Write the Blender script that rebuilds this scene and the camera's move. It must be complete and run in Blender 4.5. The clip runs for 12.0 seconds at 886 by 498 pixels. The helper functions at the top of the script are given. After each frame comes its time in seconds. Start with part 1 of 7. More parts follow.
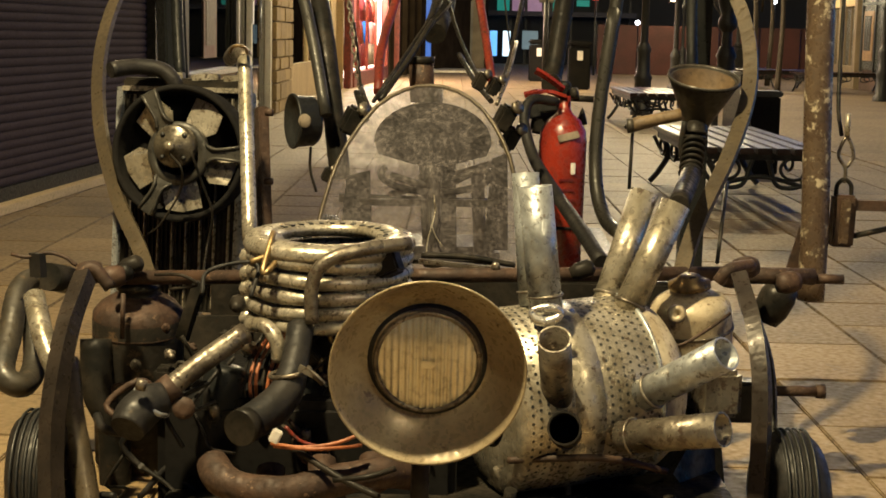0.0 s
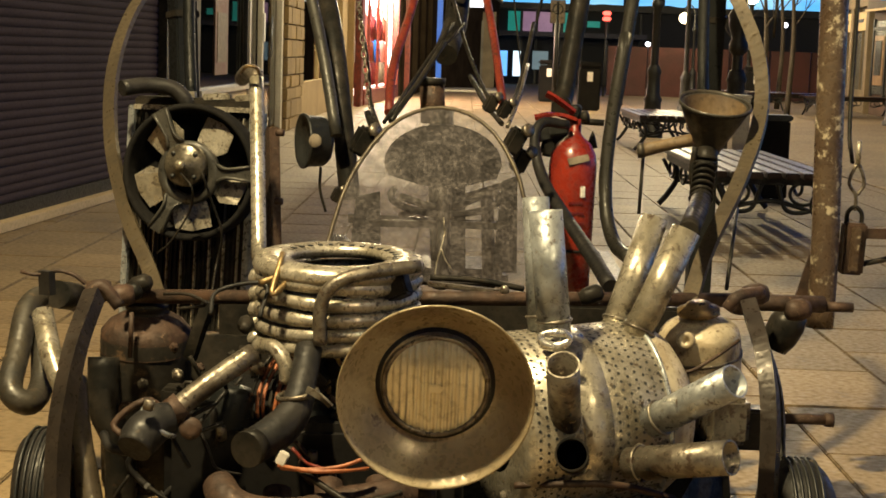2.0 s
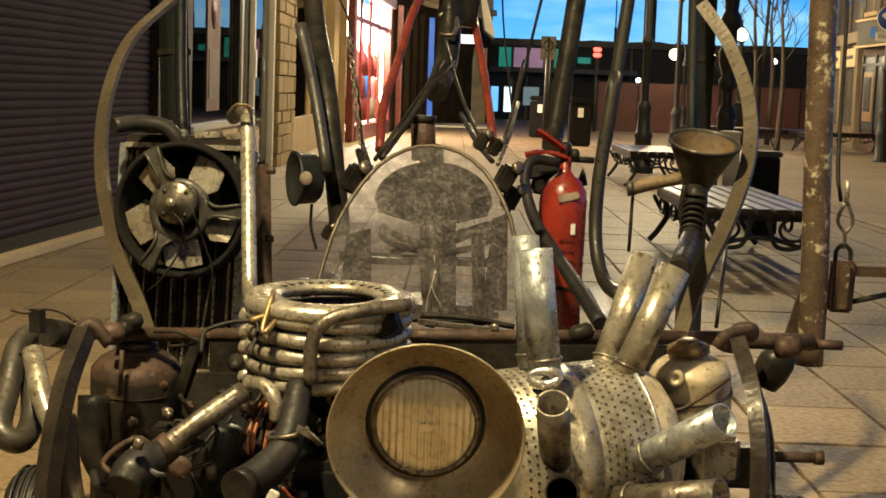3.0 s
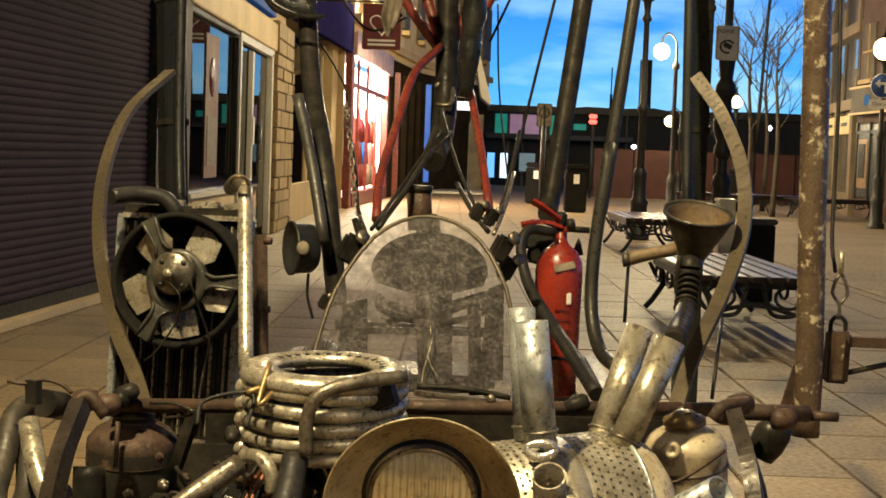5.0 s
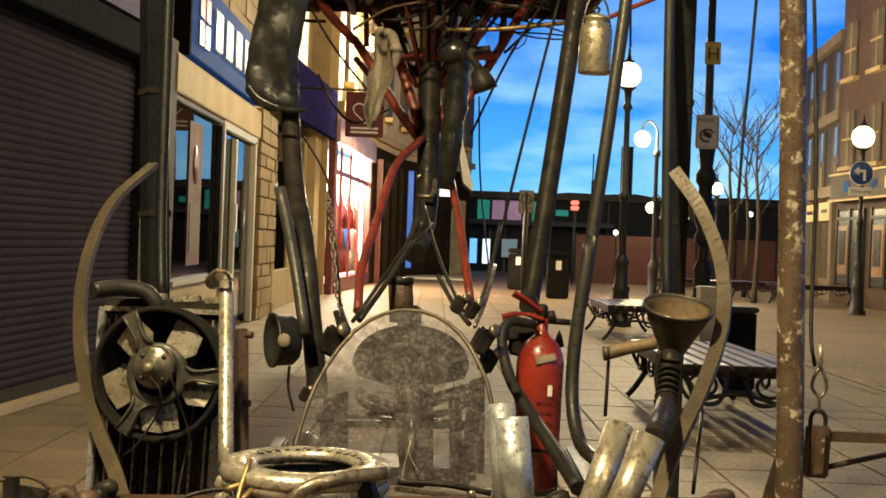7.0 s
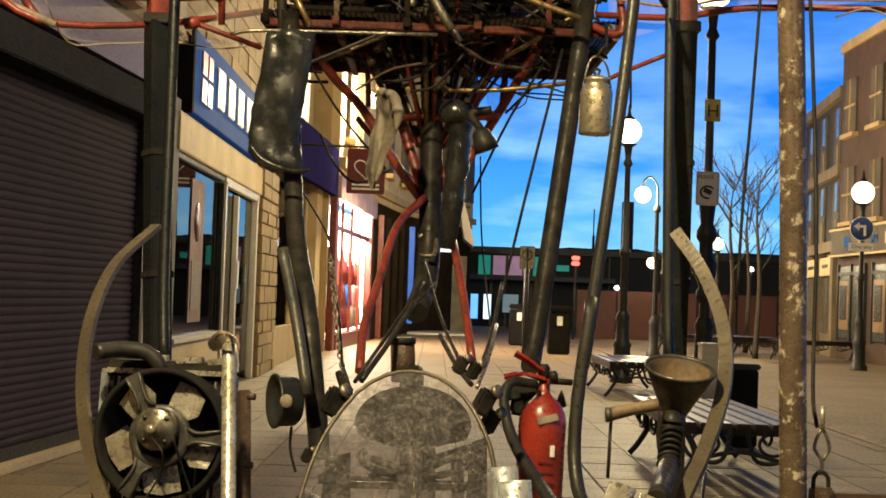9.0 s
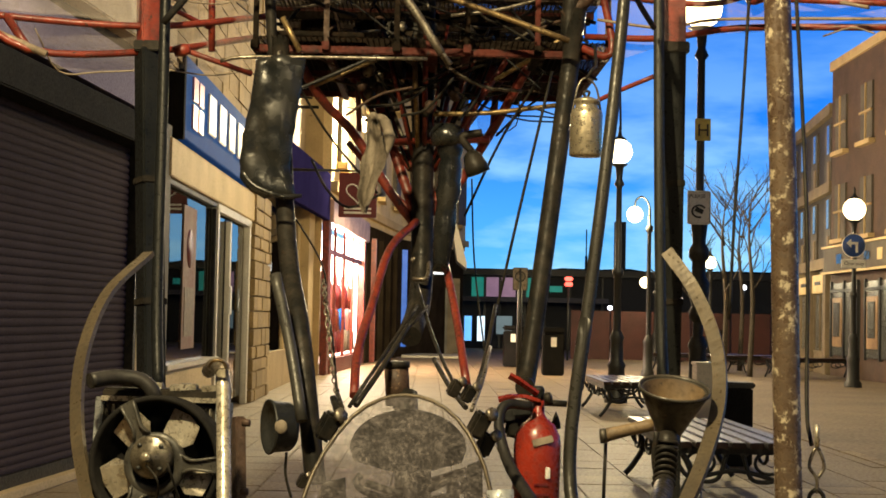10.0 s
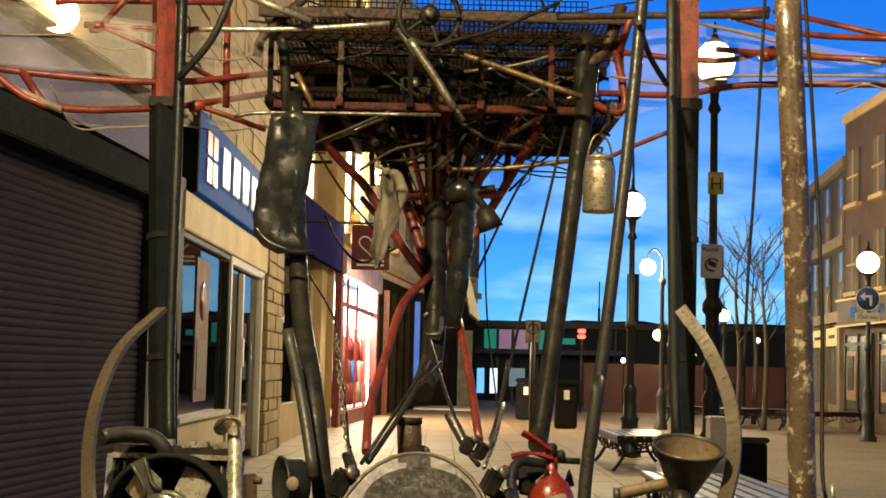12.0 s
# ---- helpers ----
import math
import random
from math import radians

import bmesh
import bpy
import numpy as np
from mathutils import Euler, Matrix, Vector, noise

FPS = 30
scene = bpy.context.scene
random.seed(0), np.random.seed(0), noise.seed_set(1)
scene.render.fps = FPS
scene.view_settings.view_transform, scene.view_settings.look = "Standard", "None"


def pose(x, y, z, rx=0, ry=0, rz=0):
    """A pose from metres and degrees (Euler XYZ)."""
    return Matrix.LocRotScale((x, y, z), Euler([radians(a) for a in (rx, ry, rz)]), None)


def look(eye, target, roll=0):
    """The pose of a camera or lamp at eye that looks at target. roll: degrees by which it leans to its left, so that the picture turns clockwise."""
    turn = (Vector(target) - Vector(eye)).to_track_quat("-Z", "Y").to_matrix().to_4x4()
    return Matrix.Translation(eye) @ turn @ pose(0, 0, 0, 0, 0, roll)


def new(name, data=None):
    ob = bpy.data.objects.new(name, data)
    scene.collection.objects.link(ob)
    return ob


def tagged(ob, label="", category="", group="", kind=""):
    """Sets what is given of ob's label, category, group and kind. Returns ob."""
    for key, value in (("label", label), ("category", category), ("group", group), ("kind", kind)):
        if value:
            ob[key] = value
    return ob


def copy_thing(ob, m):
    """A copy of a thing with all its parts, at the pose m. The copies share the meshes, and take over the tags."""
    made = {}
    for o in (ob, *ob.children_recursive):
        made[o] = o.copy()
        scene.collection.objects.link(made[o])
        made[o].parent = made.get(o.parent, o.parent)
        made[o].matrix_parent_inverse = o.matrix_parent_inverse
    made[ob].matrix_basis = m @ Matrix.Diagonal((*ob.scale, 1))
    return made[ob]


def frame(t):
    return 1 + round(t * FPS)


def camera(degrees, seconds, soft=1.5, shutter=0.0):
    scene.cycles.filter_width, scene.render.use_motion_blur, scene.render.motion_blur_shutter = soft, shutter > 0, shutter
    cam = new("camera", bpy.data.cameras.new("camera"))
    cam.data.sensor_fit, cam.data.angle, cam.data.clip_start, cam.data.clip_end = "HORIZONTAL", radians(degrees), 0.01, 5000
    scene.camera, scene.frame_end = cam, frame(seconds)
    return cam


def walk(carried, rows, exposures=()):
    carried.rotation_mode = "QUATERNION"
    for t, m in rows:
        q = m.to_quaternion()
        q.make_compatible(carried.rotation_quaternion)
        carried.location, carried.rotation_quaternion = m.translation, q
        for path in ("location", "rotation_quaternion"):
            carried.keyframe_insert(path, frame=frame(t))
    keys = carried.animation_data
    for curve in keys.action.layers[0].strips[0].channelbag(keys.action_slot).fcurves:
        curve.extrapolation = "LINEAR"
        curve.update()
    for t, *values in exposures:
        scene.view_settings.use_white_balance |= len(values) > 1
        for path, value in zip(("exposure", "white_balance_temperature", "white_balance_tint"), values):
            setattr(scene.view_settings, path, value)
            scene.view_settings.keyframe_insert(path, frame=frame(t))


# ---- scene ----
cam = camera(32.96, 12.0, soft=1.7)
# seconds, place in metres, turn in degrees
ROWS = [
    (0.0, 0.0021, 0.0202, 1.1183, 81.819, -1.244, 0.432),
    (0.5, 0.0023, 0.0257, 1.1168, 81.734, -1.351, 0.440),
    (1.0, -0.0024, 0.0208, 1.1193, 81.924, -1.715, 0.730),
    (1.5, -0.0021, 0.0257, 1.1211, 82.257, -1.761, 0.829),
    (2.0, -0.0024, 0.0239, 1.1282, 82.517, -1.946, 0.820),
    (2.5, -0.0031, 0.0204, 1.1336, 83.089, -2.223, 0.742),
    (3.0, -0.0007, 0.0167, 1.1364, 83.870, -1.997, 0.485),
    (5.0, -0.0010, 0.0036, 1.1522, 86.373, -2.055, 0.347),
    (5.5, 0.0000, 0.0000, 1.1600, 87.148, -1.998, 0.099),
    (6.0, 0.0022, 0.0001, 1.1664, 87.822, -1.957, -0.082),
    (6.5, 0.0033, -0.0051, 1.1715, 88.663, -1.880, -0.231),
    (7.0, 0.0032, -0.0109, 1.1777, 89.648, -2.099, -0.315),
    (7.5, -0.0015, -0.0239, 1.1832, 90.434, -2.122, -0.033),
    (9.5, -0.0008, -0.0301, 1.1983, 92.134, -1.813, -0.516),
    (10.0, -0.0001, -0.0359, 1.1992, 92.612, -1.210, -0.525),
    (10.5, 0.0008, -0.0362, 1.2011, 93.148, -1.029, -0.419),
    (11.0, 0.0022, -0.0336, 1.2045, 93.635, -1.021, -0.264),
    (11.5, 0.0006, -0.0298, 1.2092, 93.936, -1.253, -0.109),
    (12.0, -0.0010, -0.0312, 1.2157, 94.569, -1.369, -0.047),
]
EXPOSURES = [(0.0, 0.0), (12.0, 0.0)]
walk(cam, [(t, pose(x, y, z, a, b, c)) for t, x, y, z, a, b, c in ROWS], EXPOSURES)

# ---- world and lamps ----
world = bpy.data.worlds.new("dusk")
scene.world = world
world.use_nodes = True
wt = world.node_tree
wt.nodes.clear()


def wnode(kind, **values):
    n = wt.nodes.new(kind)
    for k, v in values.items():
        n.inputs[k].default_value = v
    return n


def wramp(stops):
    n = wt.nodes.new("ShaderNodeValToRGB")
    n.color_ramp.elements[0].position, n.color_ramp.elements[0].color = stops[0][0], (*stops[0][1], 1)
    n.color_ramp.elements[1].position, n.color_ramp.elements[1].color = stops[-1][0], (*stops[-1][1], 1)
    for p, c in stops[1:-1]:
        n.color_ramp.elements.new(p).color = (*c, 1)
    return n


coord = wt.nodes.new("ShaderNodeTexCoord")
parts_xyz = wt.nodes.new("ShaderNodeSeparateXYZ")
wt.links.new(coord.outputs["Generated"], parts_xyz.inputs[0])
# dusk glow over the end of the street, deep blue overhead
height = wramp([(0.0, (0.20, 0.62, 1.0)), (0.05, (0.085, 0.44, 0.98)), (0.12, (0.02, 0.225, 0.88)), (0.25, (0.014, 0.165, 0.72)), (0.5, (0.006, 0.03, 0.14)), (1.0, (0.003, 0.012, 0.05))])
wt.links.new(parts_xyz.outputs["Z"], height.inputs[0])
side = wt.nodes.new("ShaderNodeMapRange")
side.inputs["From Min"].default_value, side.inputs["From Max"].default_value = -1.0, 0.95
side.inputs["To Min"].default_value, side.inputs["To Max"].default_value = 0.05, 1.2
wt.links.new(parts_xyz.outputs["Y"], side.inputs["Value"])
# long flat evening clouds
stretch = wt.nodes.new("ShaderNodeMapping")
stretch.inputs["Scale"].default_value = (5.0, 5.0, 19.0)
stretch.inputs["Rotation"].default_value = (0.0, 0.22, 0.0)
wt.links.new(coord.outputs["Generated"], stretch.inputs["Vector"])
cloud = wnode("ShaderNodeTexNoise", Scale=1.5, Detail=6.0, Roughness=0.55)
wt.links.new(stretch.outputs[0], cloud.inputs["Vector"])
veil = wramp([(0.43, (0, 0, 0)), (0.62, (0.85, 0.85, 0.85))])
wt.links.new(cloud.outputs["Fac"], veil.inputs[0])
pale = wt.nodes.new("ShaderNodeMapRange")
pale.inputs["From Min"].default_value, pale.inputs["From Max"].default_value = 0.22, 0.02
wt.links.new(parts_xyz.outputs["Z"], pale.inputs["Value"])
amount = wt.nodes.new("ShaderNodeMath")
amount.operation = "MULTIPLY"
wt.links.new(veil.outputs[0], amount.inputs[0])
wt.links.new(pale.outputs[0], amount.inputs[1])
mixed = wt.nodes.new("ShaderNodeMix")
mixed.data_type = "RGBA"
wt.links.new(amount.outputs[0], mixed.inputs["Factor"])
wt.links.new(height.outputs[0], mixed.inputs["A"])
mixed.inputs["B"].default_value = (0.42, 0.78, 0.97, 1)
back = wnode("ShaderNodeBackground")
wt.links.new(mixed.outputs["Result"], back.inputs["Color"])
wt.links.new(side.outputs[0], back.inputs["Strength"])
wt.links.new(back.outputs[0], wt.nodes.new("ShaderNodeOutputWorld").inputs[0])


def lamp(name, place, watts, colour, radius):
    data = bpy.data.lights.new(name, "POINT")
    data.energy, data.color, data.shadow_soft_size = watts, colour, radius
    ob = new(name, data)
    ob.location = place
    return ob


# ---- materials ----
def material(name, colour, other=None, rough=0.6, metal=0.0, scale=8.0, spots=None, spot_amount=0.5, bump=0.2, rough_spread=0.2, fine=60.0,
             glow=None, glow_strength=0.0, coat=0.0, islands=False, sheen=0.5):
    """Two tones at a large scale, a third in ragged spots, fine grain in gloss and relief."""
    m = bpy.data.materials.new(name)
    m.use_nodes = True
    t = m.node_tree
    b = t.nodes["Principled BSDF"]
    b.inputs["Metallic"].default_value = metal
    b.inputs["Coat Weight"].default_value = coat
    b.inputs["Specular IOR Level"].default_value = sheen
    at = t.nodes.new("ShaderNodeTexCoord")
    big = t.nodes.new("ShaderNodeTexNoise")
    big.inputs["Scale"].default_value, big.inputs["Detail"].default_value = scale, 8.0
    t.links.new(at.outputs["Object"], big.inputs["Vector"])
    tiny = t.nodes.new("ShaderNodeTexNoise")
    tiny.inputs["Scale"].default_value, tiny.inputs["Detail"].default_value = fine, 6.0
    t.links.new(at.outputs["Object"], tiny.inputs["Vector"])

    def blend(a, c, fac):
        n = t.nodes.new("ShaderNodeMix")
        n.data_type = "RGBA"
        t.links.new(fac, n.inputs["Factor"])
        for s, v in (("A", a), ("B", c)):
            if isinstance(v, tuple):
                n.inputs[s].default_value = (*v, 1)
            else:
                t.links.new(v, n.inputs[s])
        return n.outputs["Result"]

    def span(value, lo, hi, to_lo=0.0, to_hi=1.0):
        n = t.nodes.new("ShaderNodeMapRange")
        n.inputs["From Min"].default_value, n.inputs["From Max"].default_value = lo, hi
        n.inputs["To Min"].default_value, n.inputs["To Max"].default_value = to_lo, to_hi
        t.links.new(value, n.inputs["Value"])
        return n.outputs[0]

    col = blend(colour, other or tuple(v * 0.6 for v in colour), span(big.outputs["Fac"], 0.35, 0.65))
    if islands:
        info = t.nodes.new("ShaderNodeObjectInfo")
        col = blend(col, tuple(v * 0.55 for v in colour), span(info.outputs["Random"], 0.0, 1.0, 0.0, 0.7))
    if spots:
        patch = t.nodes.new("ShaderNodeTexNoise")
        patch.inputs["Scale"].default_value, patch.inputs["Detail"].default_value = scale * 2.7, 10.0
        patch.inputs["Roughness"].default_value = 0.7
        t.links.new(at.outputs["Object"], patch.inputs["Vector"])
        edge = 0.72 - 0.3 * spot_amount
        ragged = span(patch.outputs["Fac"], edge, edge + 0.06)
        col = blend(col, spots, ragged)
        if metal > 0:
            t.links.new(span(ragged, 0, 1, metal, metal * 0.25), b.inputs["Metallic"])
    grain = blend(col, (0.0, 0.0, 0.0), span(tiny.outputs["Fac"], 0.5, 0.8, 0.0, 0.45))
    t.links.new(grain, b.inputs["Base Color"])
    t.links.new(span(tiny.outputs["Fac"], 0.3, 0.7, max(0.04, rough - rough_spread), min(1.0, rough + rough_spread)), b.inputs["Roughness"])
    if bump:
        n = t.nodes.new("ShaderNodeBump")
        n.inputs["Strength"].default_value, n.inputs["Distance"].default_value = bump, 0.004
        t.links.new(tiny.outputs["Fac"], n.inputs["Height"])
        t.links.new(n.outputs[0], b.inputs["Normal"])
    if glow:
        b.inputs["Emission Color"].default_value = (*glow, 1)
        b.inputs["Emission Strength"].default_value = glow_strength
    return m


def glass(name, tint=(1, 1, 1), rough=0.02, alpha=0.12, dirt=None):
    m = bpy.data.materials.new(name)
    m.use_nodes = True
    t = m.node_tree
    b = t.nodes["Principled BSDF"]
    b.inputs["Base Color"].default_value = (*tint, 1)
    b.inputs["Roughness"].default_value = rough
    if alpha > 0:
        b.inputs["Alpha"].default_value = alpha
        return m
    # clear pane: see-through, glossier at a slant
    clear, gloss, mix, bend = (t.nodes.new("ShaderNode" + k) for k in ("BsdfTransparent", "BsdfGlossy", "MixShader", "Fresnel"))
    clear.inputs["Color"].default_value = (*tint, 1)
    gloss.inputs["Roughness"].default_value = rough
    bend.inputs["IOR"].default_value = 1.6
    t.links.new(bend.outputs[0], mix.inputs[0])
    t.links.new(clear.outputs[0], mix.inputs[1])
    t.links.new(gloss.outputs[0], mix.inputs[2])
    t.links.new(mix.outputs[0], t.nodes["Material Output"].inputs[0])
    return m


GALV = material("galvanised_steel", (0.43, 0.46, 0.48), (0.25, 0.26, 0.26), 0.36, 0.6, 20, (0.06, 0.043, 0.03), 0.50, 0.4)
STEEL = material("worn_bare_steel", (0.25, 0.225, 0.18), (0.10, 0.082, 0.062), 0.38, 0.7, 18, (0.045, 0.028, 0.017), 0.58, 0.4)
PALE = material("pale_worn_tube", (0.46, 0.425, 0.35), (0.25, 0.22, 0.16), 0.34, 0.58, 18, (0.06, 0.042, 0.026), 0.52, 0.4)
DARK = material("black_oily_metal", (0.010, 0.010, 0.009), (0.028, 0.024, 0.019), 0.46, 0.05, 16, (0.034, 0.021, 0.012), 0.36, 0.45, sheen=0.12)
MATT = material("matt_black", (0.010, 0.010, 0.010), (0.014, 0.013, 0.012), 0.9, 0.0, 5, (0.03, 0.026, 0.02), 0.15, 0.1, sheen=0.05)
BLACK = material("black_paint", (0.008, 0.009, 0.009), (0.013, 0.014, 0.013), 0.55, 0.0, 6, (0.035, 0.028, 0.02), 0.12, 0.15)
GREENBLACK = material("green_black_paint", (0.007, 0.008, 0.008), (0.011, 0.012, 0.012), 0.40, 0.0, 7, (0.028, 0.021, 0.014), 0.30, 0.3, sheen=0.22)
RUBBER = material("black_rubber", (0.011, 0.011, 0.011), (0.024, 0.022, 0.020), 0.5, 0.0, 16, (0.045, 0.033, 0.021), 0.36, 0.4, sheen=0.25)
RUST = material("rusted_iron", (0.062, 0.033, 0.019), (0.03, 0.018, 0.012), 0.7, 0.2, 22, (0.15, 0.09, 0.05), 0.38, 0.7)
RED = material("worn_red_paint", (0.22, 0.032, 0.016), (0.10, 0.016, 0.010), 0.45, 0.0, 14, (0.04, 0.02, 0.015), 0.5, 0.3)
CANRED = material("fire_red_paint", (0.25, 0.026, 0.013), (0.14, 0.014, 0.009), 0.3, 0.0, 9, (0.06, 0.014, 0.01), 0.32, 0.1, coat=0.2)
BROWNPEEL = material("peeling_brown_paint", (0.105, 0.074, 0.048), (0.066, 0.043, 0.028), 0.34, 0.2, 9, (0.36, 0.31, 0.22), 0.56, 0.45)
SPRING = material("spring_steel", (0.090, 0.070, 0.043), (0.055, 0.043, 0.028), 0.42, 0.3, 9, (0.055, 0.040, 0.026), 0.36, 0.2)
SPRINGDARK = material("dark_spring_steel", (0.036, 0.028, 0.022), (0.020, 0.016, 0.013), 0.38, 0.2, 11, (0.06, 0.046, 0.03), 0.3, 0.25, sheen=0.3)
DISH = material("dish_enamel", (0.36, 0.30, 0.19), (0.22, 0.17, 0.10), 0.36, 0.2, 9, (0.09, 0.062, 0.035), 0.40, 0.25)
BRASS = material("tarnished_brass", (0.34, 0.24, 0.11), (0.15, 0.10, 0.05), 0.4, 0.7, 16, (0.06, 0.04, 0.02), 0.5, 0.35)
COPPER = material("orange_wire", (0.36, 0.115, 0.038), (0.22, 0.07, 0.026), 0.5, 0.0, 20, None, 0, 0.1)
WOOD = material("worn_wood", (0.16, 0.108, 0.055), (0.09, 0.062, 0.034), 0.6, 0.0, 20, (0.08, 0.05, 0.03), 0.3, 0.4)
LEATHER = material("black_leather", (0.009, 0.010, 0.010), (0.022, 0.021, 0.018), 0.26, 0.0, 9, (0.06, 0.05, 0.035), 0.28, 1.0, fine=16)
FABRIC = material("grey_rag", (0.25, 0.21, 0.16), (0.14, 0.115, 0.085), 0.9, 0.0, 12, None, 0, 0.6)
SLAB = material("sandy_concrete_slab", (0.275, 0.195, 0.095), (0.20, 0.135, 0.064), 0.66, 0.0, 1.3, (0.105, 0.075, 0.05), 0.42, 0.35, islands=True, fine=38)
MORTAR = material("dark_joint", (0.10, 0.08, 0.06), None, 0.95, 0.0, 3, None, 0, 0.3)
STONE = material("buff_sandstone", (0.38, 0.265, 0.112), (0.28, 0.19, 0.078), 0.85, 0.0, 3, (0.2, 0.14, 0.075), 0.35, 0.6, islands=True)
STONEWALL = material("buff_stone_wall", (0.46, 0.335, 0.165), (0.35, 0.25, 0.12), 0.85, 0.0, 1.4, (0.2, 0.14, 0.08), 0.35, 0.6)
BRICK = material("brown_brick", (0.080, 0.046, 0.030), (0.054, 0.032, 0.022), 0.85, 0.0, 2.2, (0.13, 0.08, 0.05), 0.3, 0.5)
SHUTTER = material("shutter_paint", (0.056, 0.039, 0.047), (0.044, 0.030, 0.037), 0.9, 0.0, 1.2, (0.040, 0.028, 0.031), 0.2, 0.0, rough_spread=0.05, sheen=0.10)
CREAM = material("cream_render", (0.64, 0.49, 0.26), (0.52, 0.39, 0.20), 0.75, 0.0, 1.5, (0.35, 0.26, 0.14), 0.25, 0.2)
WHITEFRAME = material("white_window_frame", (0.62, 0.58, 0.46), (0.55, 0.5, 0.4), 0.4, 0.0, 3, None, 0, 0.05)
# faint emission added to lift the blue of the board
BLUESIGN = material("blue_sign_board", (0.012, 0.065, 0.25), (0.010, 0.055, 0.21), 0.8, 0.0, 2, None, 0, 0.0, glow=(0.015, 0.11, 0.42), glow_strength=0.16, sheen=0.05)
WHITEPAINT = material("white_letter", (0.8, 0.78, 0.74), (0.7, 0.68, 0.64), 0.45, 0.0, 3, None, 0, 0.03)
MAROON = material("maroon_sign", (0.13, 0.012, 0.015), (0.10, 0.01, 0.012), 0.4, 0.0, 3, None, 0, 0.03)
PINK = material("pink_letter", (0.75, 0.30, 0.30), (0.7, 0.26, 0.26), 0.4, 0.0, 3, None, 0, 0.03)
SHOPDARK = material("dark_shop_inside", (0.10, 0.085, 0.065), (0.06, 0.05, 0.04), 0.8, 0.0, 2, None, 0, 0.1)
BENCHWOOD = material("bench_slat", (0.050, 0.029, 0.023), (0.032, 0.020, 0.018), 0.40, 0.0, 6, (0.07, 0.048, 0.04), 0.25, 0.15, islands=True, sheen=0.2)
ROADMAT = material("brown_setts", (0.21, 0.155, 0.09), (0.16, 0.115, 0.066), 0.75, 0.0, 0.8, (0.10, 0.08, 0.06), 0.25, 0.5, fine=20)
PLASTIC = material("dusty_plastic", (0.26, 0.21, 0.15), (0.18, 0.14, 0.10), 0.5, 0.0, 9, None, 0, 0.2)
BARK = material("bare_bark", (0.050, 0.038, 0.025), (0.03, 0.024, 0.016), 0.9, 0.0, 6, None, 0, 0.5)
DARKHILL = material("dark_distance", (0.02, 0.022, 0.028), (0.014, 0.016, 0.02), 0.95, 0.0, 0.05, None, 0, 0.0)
GLOBE = material("lit_globe", (0.9, 0.85, 0.7), None, 0.4, 0.0, 3, None, 0, 0, glow=(1.0, 0.80, 0.45), glow_strength=7.0)
REDGLOW = material("red_lit_sign", (0.6, 0.1, 0.1), None, 0.5, 0, 3, None, 0, 0, glow=(1.0, 0.10, 0.07), glow_strength=3.0)
POSTER = material("faded_poster", (0.19, 0.115, 0.08), (0.15, 0.06, 0.045), 0.7, 0.0, 3, None, 0, 0.02)
PANE = glass("shop_pane", (0.85, 0.9, 0.9), 0.01, 0.0)


# ---- kit of shapes ----
def part(name, bm, mat, parent, label=""):
    root = parent
    while root.parent:
        root = root.parent
    bmesh.ops.translate(bm, verts=bm.verts, vec=-root.location)
    me = bpy.data.meshes.new(name)
    bm.to_mesh(me)
    bm.free()
    me.materials.append(mat)
    ob = new(name, me)
    ob.parent = parent
    return tagged(ob, label)


def thing(name, place, label, category, group="", kind=""):
    ob = new(name)
    ob.location = place
    ob.empty_display_size = 0.1
    return tagged(ob, label, category, group, kind)


def solid(name, bm, mat, label, category="", group="", kind=""):
    me = bpy.data.meshes.new(name)
    bm.to_mesh(me)
    bm.free()
    me.materials.append(mat)
    return tagged(new(name, me), label, category, group, kind)


def smooth_path(points, steps=6, closed=False):
    p = [Vector(q) for q in points]
    n = len(p)
    if n < 3:
        return p
    out = []
    for i in range(n if closed else n - 1):
        a, b, c, d = (p[(i - 1) % n], p[i % n], p[(i + 1) % n], p[(i + 2) % n])
        if not closed:
            a = p[i - 1] if i else b * 2 - c
            d = p[i + 2] if i + 2 < n else c * 2 - b
        for k in range(steps):
            u = k / steps
            out.append(0.5 * ((2 * b) + (c - a) * u + (2 * a - 5 * b + 4 * c - d) * u * u + (3 * b - a - 3 * c + d) * u ** 3))
    if not closed:
        out.append(p[-1])
    return out


def rings_to(bm, rings, closed=False, cap=True):
    n = len(rings[0])
    last = len(rings) if closed else len(rings) - 1
    for i in range(last):
        a, b = rings[i], rings[(i + 1) % len(rings)]
        for j in range(n):
            f = bm.faces.new((a[j], a[(j + 1) % n], b[(j + 1) % n], b[j]))
            f.smooth = True
    if cap and not closed:
        bm.faces.new(rings[0][::-1])
        bm.faces.new(rings[-1])


